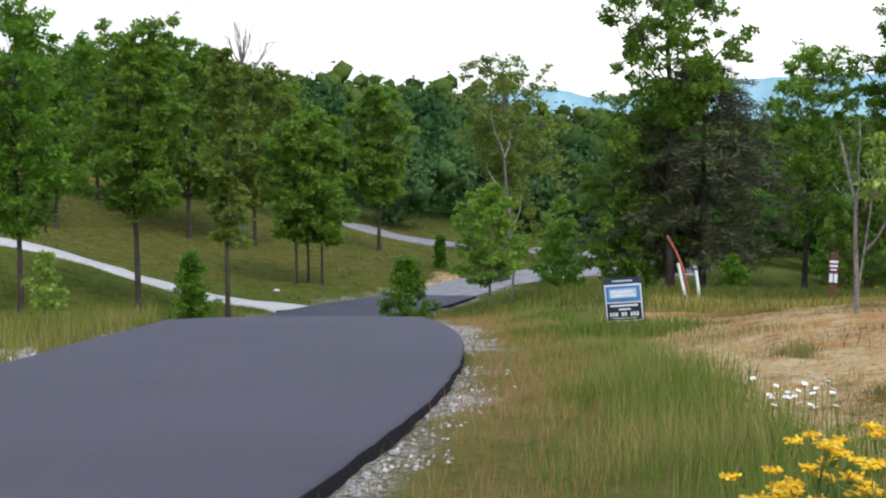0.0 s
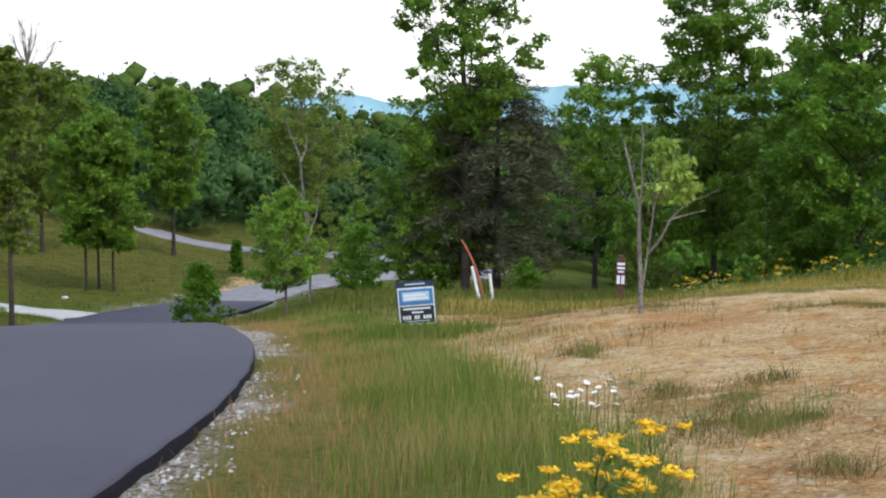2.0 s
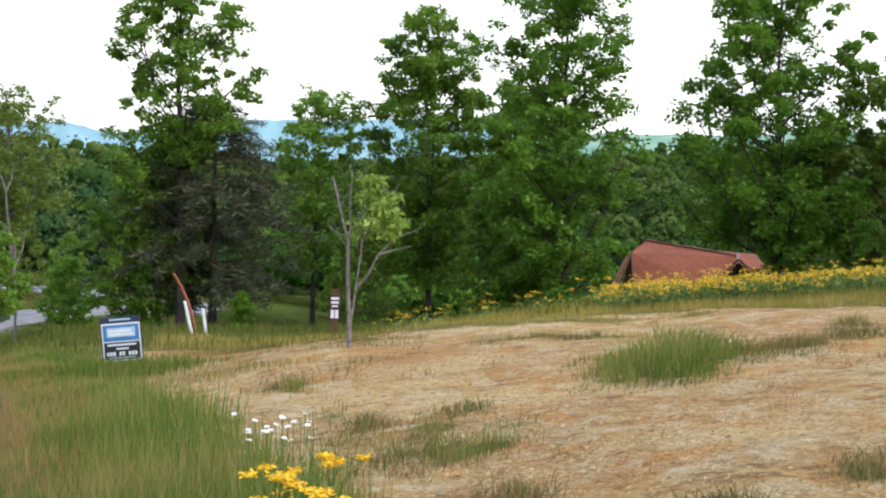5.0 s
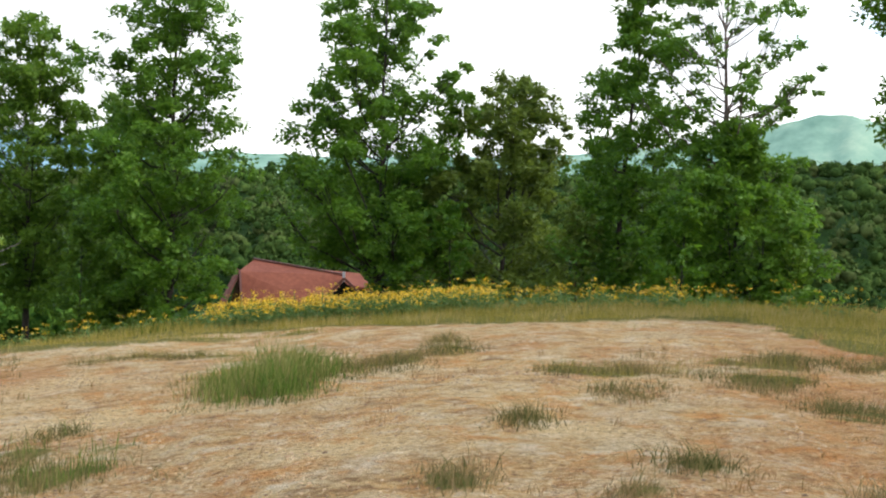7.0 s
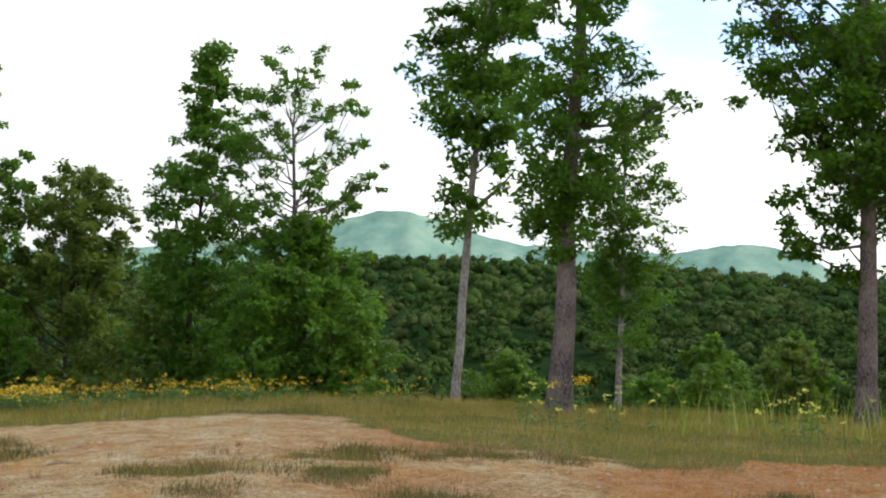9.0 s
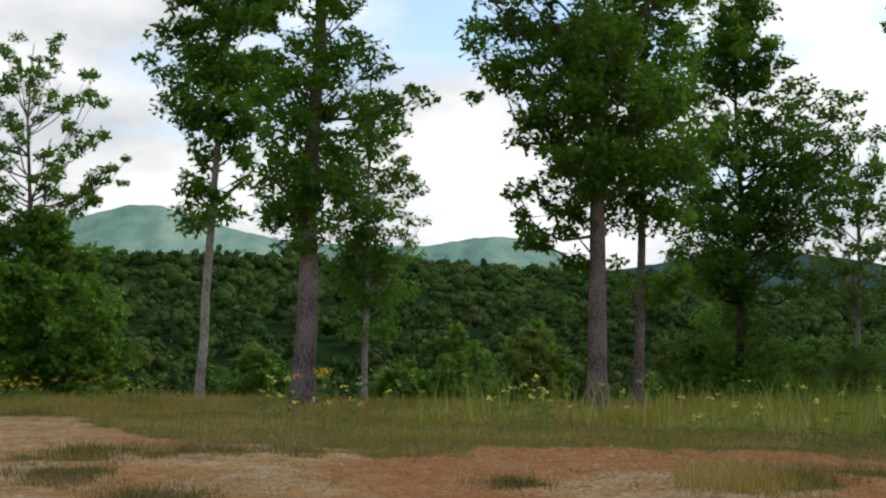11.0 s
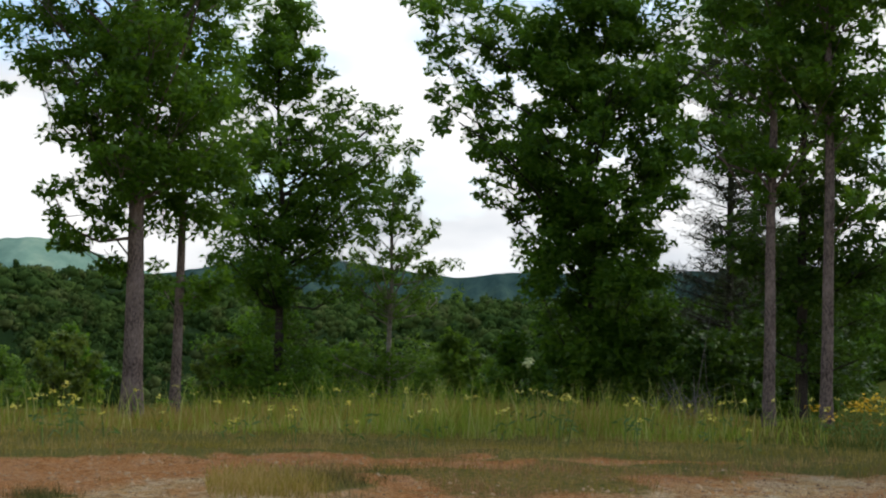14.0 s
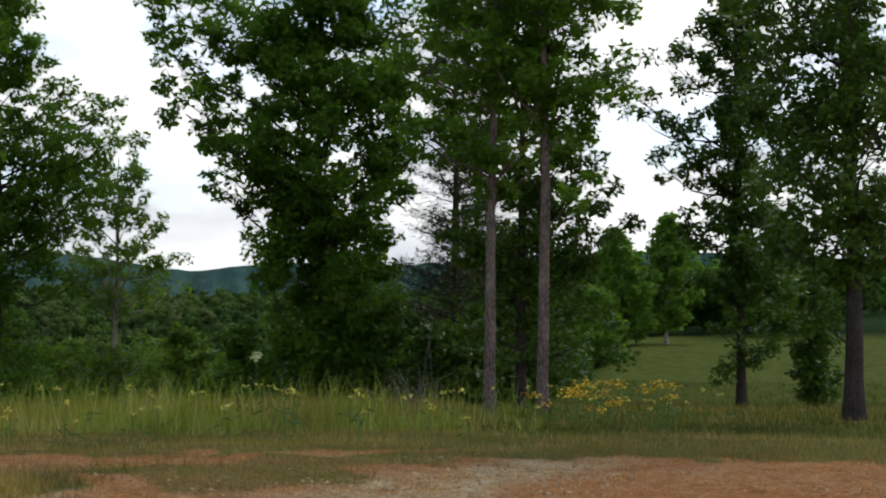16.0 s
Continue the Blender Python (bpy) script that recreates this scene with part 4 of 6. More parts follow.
# trees on the slope beyond the rim
SLOPE = "oaks on the slope beyond the rim"
broadleaf(10, 55, 16.1, 0.2, 0.48, 3.3, "tall oak over a dark cedar, with sparse upper limbs", M_FRESH, M_BARK_DARK, limbs=58, per=72, seed=31, group=SLOPE, size=0.193, clump=0.85, sparse=0.12, boughs=[(-2.4, 8.2, 0.9), (-1.8, 6.8, 1.0), (-2.7, 7, 0.7), (-0.6, 7.6, 0.9), (0.9, 8.3, 0.8)])
broadleaf(15.8, 60, 11.3, 0.13, 0.28, 2.9, "slim oak with an open pale green crown", M_LIGHT, M_BARK_DARK, limbs=50, per=56, shape="round", seed=32, group=SLOPE, size=0.193, clump=0.8, sparse=0.22)
broadleaf(21, 58, 14.6, 0.17, 0.2, 2.9, "broad oak with leaves down to the ground on the slope", M_FRESH, M_BARK_DARK, limbs=69, per=80, shape="round", seed=33, group=SLOPE, size=0.202)
broadleaf(25.3, 55, 11, 0.14, 0.08, 2.52, "leafy oak crowding a taller one", M_FRESH, M_BARK_DARK, limbs=60, per=72, shape="round", seed=34, group=SLOPE, size=0.202)
broadleaf(27, 50, 16.3, 0.18, 0.1, 2.91, "tall dense oak with a narrow top", M_SLOPE, M_BARK_DARK, limbs=60, per=78, seed=35, group=SLOPE, size=0.184, shape="column", boughs=[(-0.65, 11.9, 1), (0.9, 10.6, 1), (-2.8, 10.4, 1), (1.7, 6.5, 1), (-2.4, 7.6, 1.2), (-3, 5, 1.2), (-1, 3.9, 1.4), (1.8, 8.4, 0.9)])
broadleaf(35.8, 54, 16.0, 0.18, 0.22, 4.2, "tall full-crowned oak beside the red roof", M_SLOPE, M_BARK_DARK, limbs=68, per=76, shape="round", seed=136, group=SLOPE, size=0.202, boughs=[(-4.2, 6.1, 0.9), (-3.5, 7.2, 0.9), (-2.1, 9.1, 1.3), (1.6, 9.1, 1.2), (0, 5.8, 1.6), (-1.4, 4.6, 1.3), (1.4, 3.4, 1.4), (2.3, 7, 1), (-0.7, 11.4, 1.1), (2.6, 8.4, 0.8), (3.2, 5.5, 1.2), (2.9, 4.2, 1.2), (-2.6, 5.4, 1.2), (-1.5, 7.5, 1.2), (0.8, 7.6, 1.2), (1.2, 10.6, 1.0), (0.3, 12.2, 1.0)])
broadleaf(41.2, 54, 11.6, 0.16, 0.14, 3.6, "round olive-green oak with an uneven top", M_OLIVE, M_BARK_DARK, limbs=62, per=75, shape="round", seed=37, group=SLOPE, size=0.202, boughs=[(1.9, 7.6, 0.7), (2.3, 6.6, 0.6), (-1.6, 7.3, 0.9), (0.6, 8.4, 0.8), (1.5, 3, 1.3), (-1.5, 3, 1.3), (-3.0, 6.8, 0.9), (-3.2, 5.2, 1.0), (-2.5, 3.5, 1.2), (2.6, 4.6, 1.0)])
broadleaf(46.2, 48, 14.9, 0.16, 0.1, 2.23, "narrow dark green oak in separate tiers", M_SLOPE, M_BARK_DARK, limbs=46, per=75, clump=0.95, seed=38, group=SLOPE, size=0.184, shape="column", boughs=[(-0.8, 9.3, 0.8), (1.2, 8.3, 0.9), (-1.5, 7, 0.7), (1.6, 6.8, 0.7), (-1, 5.4, 1), (1.3, 5.2, 0.8), (0.4, 2.5, 1.4), (-1, 3, 1.2)])
broadleaf(50.6, 46, 13.7, 0.13, 0.42, 2.9, "airy oak with a thin open top", M_SLOPE, M_BARK, limbs=44, per=72, seed=39, group=SLOPE, size=0.156, sparse=0.3, clump=0.7, shape="round", boughs=[(2.6, 10.2, 0.5), (3.1, 9.4, 0.4), (-2.3, 10.3, 0.5), (-2.6, 9.4, 0.4), (1.5, 11.6, 0.5), (-1.3, 11.8, 0.5), (0.3, 12.2, 0.5), (2.0, 8.3, 0.4)])
broadleaf(51.2, 45, 7.0, 0.12, 0.02, 2.62, "dense leafy young oak below the rim", M_SLOPE, M_BARK_DARK, limbs=66, per=80, seed=40, group=SLOPE, size=0.184)
conifer(11.4, 56, 9.6, 0.20, 0.17, 4.3, "dark wispy cedar with drooping half-bare limbs", M_DARK, seed=41, group=SLOPE, sparse=0.25, size=0.36, whorls=34, per=11, width=0.14, fill=30, shape=0.35, droop=0.18)
conifer(9.0, 59, 8.0, 0.16, 0.12, 3.2, "dark cedar crowding a taller one", M_DARK, seed=42, group=SLOPE, sparse=0.25, size=0.36, whorls=28, per=10, width=0.14, fill=26, shape=0.4, droop=0.15)
broadleaf(8, 56, 7.4, 0.1, 0.1, 2.23, "light green young oak before the dark cedars", M_FRESH, M_BARK_DARK, limbs=44, per=63, seed=43, group=SLOPE, size=0.184)

# trees over the meadow and the driveway
MEADOW = "slender oaks standing in the sloping meadow"
broadleaf(-18, 55, 13.4, 0.13, 0.3, 2.61, "slender oak with a thin pale crown at the roadside", M_OAK, M_BARK_DARK, limbs=50, per=45, seed=51, group=MEADOW, size=0.22, sparse=0.1, shape="round")
broadleaf(-16.5, 86, 12.4, 0.15, 0.22, 3.39, "oak on the upper meadow", M_OAK, M_BARK_DARK, limbs=70, per=49, clump=0.8, sparse=0.12, seed=52, group=MEADOW, size=0.25, shape="round")
broadleaf(-13.2, 58, 13, 0.14, 0.36, 2.74, "straight oak by the driveway with an oval crown", M_FRESH, M_BARK_DARK, limbs=73, per=62, clump=0.8, sparse=0.12, seed=53, group=MEADOW, size=0.22, shape="round")
broadleaf(-12.3, 96, 13, 0.16, 0.2, 4.17, "full oak on the upper meadow", M_OLIVE, M_BARK_DARK, limbs=78, per=52, clump=0.8, sparse=0.12, seed=54, group=MEADOW, size=0.29, shape="round")
broadleaf(-11, 90, 14, 0.16, 0.24, 3.92, "full oak on the upper meadow", M_FRESH, M_BARK_DARK, limbs=78, per=52, clump=0.8, sparse=0.12, seed=55, group=MEADOW, size=0.28, shape="round")
broadleaf(-9.4, 56, 12.1, 0.11, 0.3, 1.12, "tall thin pole of a tree with short leafy limbs", M_OLIVE, M_BARK_DARK, limbs=53, per=45, clump=0.8, sparse=0.12, seed=56, group=MEADOW, size=0.20, shape="column")
broadleaf(-8.2, 92, 13.2, 0.14, 0.25, 3.9, "oak on the upper meadow with a bare stem", M_OLIVE, M_BARK_DARK, limbs=66, per=52, clump=0.8, sparse=0.12, seed=57, group=MEADOW, size=0.28, shape="round")
broadleaf(-6.4, 76, 9.9, 0.08, 0.3, 1.96, "one of three thin oaks growing close together", M_FRESH, M_BARK_DARK, limbs=57, per=56, clump=0.8, sparse=0.12, seed=58, group=MEADOW, size=0.24, shape="round")
broadleaf(-5.9, 77, 10.4, 0.08, 0.28, 2.09, "one of three thin oaks growing close together", M_FRESH, M_BARK_DARK, limbs=57, per=56, clump=0.8, sparse=0.12, seed=59, group=MEADOW, size=0.24, shape="round")
broadleaf(-5.3, 76, 9.7, 0.08, 0.3, 1.96, "one of three thin oaks growing close together", M_FRESH, M_BARK_DARK, limbs=57, per=56, clump=0.8, sparse=0.12, seed=60, group=MEADOW, size=0.24, shape="round")
broadleaf(-8.7, 94, 16.2, 0.2, 0.5, 2.4, "bare dead oak standing over the leafy crowns", M_FRESH, M_BARK_GREY, limbs=40, clump=1.2, seed=74, name="dead_tree", category="dead tree", leafless=True, shape="round")
broadleaf(-14.8, 100, 12.5, 0.15, 0.2, 3.58, "full oak on the upper meadow", M_FRESH, M_BARK_DARK, limbs=50, per=40, clump=0.85, seed=69, group=MEADOW, size=0.25, shape="round")
broadleaf(-9.8, 106, 13, 0.15, 0.2, 3.71, "full oak on the upper meadow", M_OLIVE, M_BARK_DARK, limbs=50, per=40, clump=0.85, seed=70, group=MEADOW, size=0.26, shape="round")
broadleaf(-7.2, 110, 11.5, 0.15, 0.2, 3.33, "oak on the upper meadow with a bare stem", M_FRESH, M_BARK_DARK, limbs=50, per=40, clump=0.85, seed=73, group=MEADOW, size=0.27, shape="round")
broadleaf(-2.8, 104, 13.6, 0.16, 0.34, 3.26, "tall oak at the far end of the meadow", M_FRESH, M_BARK_DARK, limbs=73, per=52, clump=0.8, sparse=0.12, seed=61, group=MEADOW, size=0.29, shape="round")
broadleaf(3, 82, 14.4, 0.16, 0.4, 3.75, "oak in thin young olive leaf", M_OLIVE, M_BARK, limbs=60, per=25, seed=62, group=MEADOW, size=0.25, sparse=0.1, shape="round")
broadleaf(2.1, 46, 5.0, 0.05, 0.34, 1.45, "young maple with bright green leaves by the road", M_LIGHT, M_BARK, limbs=52, per=60, clump=0.6, shape="round", seed=63, size=0.13, category="young tree")
broadleaf(5, 74, 3.4, 0.06, 0.1, 1.5, "young dark green tree in the valley meadow", M_OAK, M_BARK_DARK, limbs=30, per=55, clump=0.55, seed=64, size=0.17, category="young tree")
YOUNG = "young evergreen trees planted by the road"
broadleaf(-10.9, 52, 3.4, 0.05, 0.02, 1.7, "dense cone-shaped young tree by the driveway", M_OAK, M_BARK_DARK, limbs=53, per=61, clump=0.55, seed=65, size=0.13, shape="cone", group=YOUNG, category="young tree")
broadleaf(-1.7, 46, 3.2, 0.04, 0.02, 1.8, "bushy cone-shaped young tree by the road", M_OAK, M_BARK_DARK, limbs=44, per=55, clump=0.55, seed=66, size=0.13, shape="cone", group=YOUNG, category="young tree")
broadleaf(-0.1, 90, 2.3, 0.04, 0.1, 0.6, "small round young tree in the meadow", M_OAK, M_BARK_DARK, limbs=28, per=48, clump=0.55, seed=67, size=0.16, group=YOUNG, category="young tree")
broadleaf(-17, 50, 3.6, 0.04, 0.1, 0.7, "young pale-leaved tree at the roadside", M_PALE, M_BARK, limbs=30, per=34, clump=0.55, seed=68, size=0.16, group=YOUNG, category="young tree")
broadleaf(109.4, 108, 10.8, 0.17, 0.16, 2.7, "tall leafy tree with a pale trunk across the meadow", M_SLOPE, M_BARK_PALE, limbs=60, per=44, seed=71, size=0.34, clump=0.9, sparse=0.1)
broadleaf(107.3, 104, 9.6, 0.16, 0.1, 3.0, "leafy tree at the far side of the meadow", M_SLOPE, M_BARK_DARK, limbs=60, per=44, seed=72, size=0.34, clump=0.9)


# ---- woods: uncountable crowns filling the valley and the ridges ----
def woods(name, label, d0, d1, spacing, az0, az1, radius, lobes, cards, size, mat, seed, keep, tall=(1.0, 1.5), core_size=(0.42, 0.85)):
    """Uncountable crowns, each a heap of leafy lobes with loose sprays standing off them."""
    rs = np.random.RandomState(seed)
    n = int(radians(az1 - az0) * 0.5 * (d1 ** 2 - d0 ** 2) / spacing ** 2)
    d, az = np.sqrt(rs.uniform(d0 ** 2, d1 ** 2, n)), rs.uniform(az0, az1, n)
    ok = keep(az, d)
    d, az = d[ok], az[ok]
    x, y = d * np.sin(np.radians(az)), d * np.cos(np.radians(az))
    n = len(x)
    r = radius * rs.uniform(0.5, 1.4, n)
    h = r * rs.uniform(*tall, n)
    c = np.stack([x, y, land(x, y) + r * rs.uniform(-0.1, 0.45, n) + h * 0.45], 1)
    bm = bmesh.new()
    bmesh.ops.create_icosphere(bm, subdivisions=1, radius=1.0)
    bv = np.array([v.co[:] for v in bm.verts])
    bf = np.array([[v.index for v in f.verts] for f in bm.faces])
    bm.free()
    # lobes: one fills the middle, the rest sit round and on top
    u = rs.normal(0, 1, (n, lobes, 3))
    u[:, :, 2] = np.abs(u[:, :, 2]) * 0.9 - 0.25
    u /= np.linalg.norm(u, axis=2)[:, :, None]
    u[:, 0] *= 0.1
    shape = np.stack([r, r, h], 1)[:, None]
    lc = (c[:, None] + u * shape * 0.56).reshape(-1, 3)
    lr = (r[:, None] * rs.uniform(0.38, 0.62, (n, lobes)) * np.where(np.arange(lobes) == 0, 1.35, 1.0)).ravel()
    core = (bv[None] * (lr[:, None] * [1.0, 1.0, 0.9])[:, None] * rs.uniform(*core_size, (len(lr), len(bv), 1)) + lc[:, None]).reshape(-1, 3)
    cf = (bf[None] + (np.arange(len(lr)) * len(bv))[:, None, None]).reshape(-1, 3)
    pick = (np.arange(n)[:, None] * lobes + rs.randint(0, lobes, (n, cards))).ravel()
    m = len(pick)
    v = rs.normal(0, 1, (m, 3))
    v[:, 2] = np.abs(v[:, 2]) * 1.1 - 0.45
    v /= np.linalg.norm(v, axis=1)[:, None]
    p = lc[pick] + v * (lr[pick] * (rs.uniform(0.70, 1.22, m) - 0.22 * np.clip(v[:, 2], 0, 1)))[:, None]
    a = np.cross(v, rs.normal(0, 1, (m, 3)))
    a /= np.linalg.norm(a, axis=1)[:, None]
    b = np.cross(v, a) + v * rs.normal(0, 0.45, (m, 1))
    a = a + v * rs.normal(0, 0.45, (m, 1))
    sz = size * rs.uniform(0.5, 1.4, (m, 1))
    tri = np.stack([p - a * sz, p + a * sz * 0.6 - b * sz * 0.7, p + a * sz * 0.5 + b * sz * 0.8], 1).reshape(-1, 3)
    vv, ff = joined([(core, cf), (tri, np.arange(m * 3).reshape(-1, 3))])
    ob = tagged(part_np(name, vv, ff, mat), label, "woods", kind="stuff")
    kind = rs.uniform(0, 1, n)
    tint = np.concatenate([np.repeat(kind, lobes * len(bv)), np.repeat(kind, cards * 3)])
    ob.data.attributes.new("tint", "FLOAT", "POINT").data.foreach_set("value", tint.astype(np.float32))


def keep_near(az, d):
    """The valley woods leave the meadows, roads and house free."""
    x, y = d * np.sin(np.radians(az)), d * np.cos(np.radians(az))
    left = (az < 12) & (d > 122 + 16 * smooth(3, 10, -az) + 10 * smooth(8, 20, -az)) & (off_line(x, y, FAR_LINE) > 5)
    mid = (az >= 12) & (az < 28) & (d > 84 + 20 * (1 - smooth(12, 24, az)))
    pad = (az >= 28) & (az < 101) & (d > 88 + 14 * smooth(40, 60, az))
    right = (az >= 101) & (d > 128)
    hx, hy = 72 * math.sin(radians(32.5)), 72 * math.cos(radians(32.5))
    house_free = (np.hypot(x - hx, y - hy) > 10) & ~((az > 28.2) & (az < 36.2) & (d < 72))
    return (left | mid | pad | right) & house_free


woods("woods", "mixed green woods filling the valley below the pad", 80, 150, 5.0, 12, 101, 2.6, 7, 300, 0.24, M_WOODS, 81, keep_near, (1.0, 1.9))
woods("woods", "green woods behind the far meadow", 128, 190, 6.5, 101, 124, 3.4, 7, 260, 0.28, M_WOODS, 84, keep_near, (1.2, 2.2))
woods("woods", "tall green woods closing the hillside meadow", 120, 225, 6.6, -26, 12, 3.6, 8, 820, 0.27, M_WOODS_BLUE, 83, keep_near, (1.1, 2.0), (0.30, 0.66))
woods("woods", "dark green woods on the lower slope across the valley", 235, 480, 9.8, 12, 121, 4.8, 5, 100, 0.56, M_WOODS_FAR, 85, lambda az, d: d > 0, (0.8, 1.4), (0.32, 0.68))
woods("woods", "dark green wooded ridge across the valley", 480, 870, 10.8, 12, 121, 5.0, 2, 22, 0.85, M_WOODS_FAR, 82, lambda az, d: d > 0, (0.65, 1.1), (0.5, 0.95))
woods("woods", "wooded ridge beyond the hillside meadow", 330, 620, 9.2, -24, 12, 6.2, 3, 34, 0.75, M_WOODS_FAR, 86, lambda az, d: d > 0, (1.1, 1.9), (0.5, 0.95))


# ---- hills on the horizon ----
def hills(name, label, dist, profile, az0, az1, mat, seed, spurs=0.0035):
    """A far range: a slope that rises to an uneven crest."""
    azs = np.arange(az0, az1, 0.25)
    top = profile(azs) + 0.05 * wave(azs, azs * 0.3, 2.2, seed) + 0.03 * wave(azs, azs, 6.0, seed + 1)
    v, rows = [], 9
    for k in range(rows):
        u = k / (rows - 1)
        dd = dist * (0.86 + 0.14 * u)
        zz = EYE + dd * np.tan(np.radians(top)) * u ** 0.7 - 60 * (1 - u)
        zz = zz + dist * spurs * wave(azs * 3, azs * 0 + k * 0.9, 0.8, seed + 2) * (u > 0) * (u < 1)
        v.append(np.stack([dd * np.sin(np.radians(azs)), dd * np.cos(np.radians(azs)), zz], 1))
    na = len(azs)
    f = [(k * na + j, k * na + j + 1, (k + 1) * na + j + 1, (k + 1) * na + j) for k in range(rows - 1) for j in range(na - 1)]
    ob = part_np(name, np.vstack(v), np.array(f), mat, soft=True)
    return tagged(ob, label, "hills", kind="structure")


def hill_material(name, a, b, c, scale):
    m, n, l, bs = material(name, 1.0, 0.0)
    geo = n.new("ShaderNodeNewGeometry")
    f = tex_noise(n, l, geo.outputs["Position"], scale, 9, 0.65)
    l.new(ramp(n, l, f, [(0.32, a), (0.5, b), (0.68, c)]), bs.inputs["Base Color"])
    return m


# sunlight and pale distance haze are put into this hill's base colour
M_HILL = hill_material("wooded_hill_painted_sun", (0.15, 0.27, 0.19), (0.25, 0.385, 0.27), (0.39, 0.51, 0.34), 0.008)
# blue distance haze is put into this hill's base colour
M_HILL_HAZE = hill_material("distant_hill_painted_haze", (0.20, 0.34, 0.38), (0.25, 0.40, 0.42), (0.31, 0.46, 0.45), 0.003)
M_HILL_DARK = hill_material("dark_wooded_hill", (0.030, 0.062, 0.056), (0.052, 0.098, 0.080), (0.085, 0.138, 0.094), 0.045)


def crest(azs, els):
    """A rounded skyline through bearings and elevations."""
    return lambda a: sum(np.interp(a + k, azs, els) for k in (-0.8, -0.4, 0, 0.4, 0.8)) / 5


hills("backdrop", "mountains on the horizon with blue haze in their colour", 4200, crest([-8, -2.3, -1, 0.4, 1.6, 3.3, 5.3, 6.5, 12, 20, 30], [1.3, 1.66, 1.62, 1.3, 1.7, 1.95, 1.95, 1.5, 2.3, 2.6, 1.8]), -8, 30, M_HILL_HAZE, 91)
hills("backdrop", "green mountains on the horizon with sunlight in their colour", 3300, crest([24, 28.3, 32, 42, 44, 48, 52.4, 54.1, 55.7, 58.3, 60.5, 64, 66.8, 69.2, 70.7, 72.6, 76, 80], [2.0, 2.23, 2.22, 2.65, 2.95, 3.45, 4.55, 5.08, 4.80, 3.9, 3.6, 3.42, 3.56, 4.0, 3.9, 3.1, 2.2, 1.5]), 24, 80, M_HILL, 95)
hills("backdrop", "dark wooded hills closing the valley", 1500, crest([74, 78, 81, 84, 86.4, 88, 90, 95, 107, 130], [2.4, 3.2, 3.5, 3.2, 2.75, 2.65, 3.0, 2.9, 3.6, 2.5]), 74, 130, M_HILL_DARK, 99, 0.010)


# ---- low bushes at the wood's edge ----
def bush(az, d, h, r, label, leaf, seed, group="", size=0.16):
    return broadleaf(az, d, h, 0.03, 0.04, r, label, leaf, M_BARK_DARK, limbs=30, per=44, size=size * 0.85, clump=0.6, seed=seed, group=group, name="bush", category="bush")


EDGE = "bushes at the edge of the woods"
for q, (b_az, b_d, b_h, b_r) in enumerate([(97.3, 36, 3.2, 1.5), (99.6, 34, 2.4, 1.3), (101.2, 36, 3.0, 1.4), (91.0, 36, 2.6, 1.3), (88.5, 38, 2.8, 1.5), (79.0, 39, 2.6, 1.4), (84.0, 42, 3.0, 1.6), (68.5, 40, 2.8, 1.6),
                                       (72.0, 42, 3.0, 1.7), (49.0, 43, 4.4, 1.8), (53.5, 44, 4.0, 1.8), (44.5, 47, 4.8, 1.8), (39.0, 50, 5.6, 2.0), (23.2, 52, 5.2, 2.0), (18.3, 60, 5.0, 2.0), (5.4, 66, 3.6, 1.7), (17.2, 66, 3.8, 1.9), (3.4, 104, 5.2, 2.6), (1.4, 113, 4.4, 2.3), (5.2, 97, 5.0, 2.5)]):
    # bushes past bearing 95 take the leaf colour with shade put in
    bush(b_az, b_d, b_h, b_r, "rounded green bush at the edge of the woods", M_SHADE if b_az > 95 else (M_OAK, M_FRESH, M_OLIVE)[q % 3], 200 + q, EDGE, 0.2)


# ---- house below the rim ----
def shingle_material():
    m, n, l, b = material("red_brown_shingles", 0.85, 0.2)
    co = object_coords(n)
    f, g = tex_noise(n, l, co, 5.0, 6), tex_noise(n, l, co, 0.8, 3)
    col = ramp(n, l, f, [(0.3, (0.17, 0.046, 0.024)), (0.7, (0.29, 0.095, 0.050))])
    l.new(mixed(n, l, 0.35, col, ramp(n, l, g, [(0.35, (0.18, 0.052, 0.026)), (0.65, (0.30, 0.105, 0.054))])), b.inputs["Base Color"])
    bumped(n, l, b, f, 0.4, 0.02)
    return m


M_SHINGLE = shingle_material()
M_TRIM = plain_material("brown_stained_trim", (0.15, 0.055, 0.036), 0.7)
M_LOG = plain_material("dark_log_wall", (0.095, 0.048, 0.022), 0.8, 0.2, 0.2, 4.0)
# near-black colour stands in for the shade in the small gable
M_VOID = plain_material("gable_shade", (0.02, 0.02, 0.022), 0.15, 0.5)


def slab(corners, thick):
    """A roof plane: four or three corners, with thickness downwards."""
    bm = bmesh.new()
    top = [bm.verts.new(c) for c in corners]
    low = [bm.verts.new((c[0], c[1], c[2] - thick)) for c in corners]
    bm.faces.new(top)
    bm.faces.new(low[::-1])
    k = len(top)
    for i in range(k):
        bm.faces.new((top[i], low[i], low[(i + 1) % k], top[(i + 1) % k]))
    bmesh.ops.recalc_face_normals(bm, faces=bm.faces)
    return bm


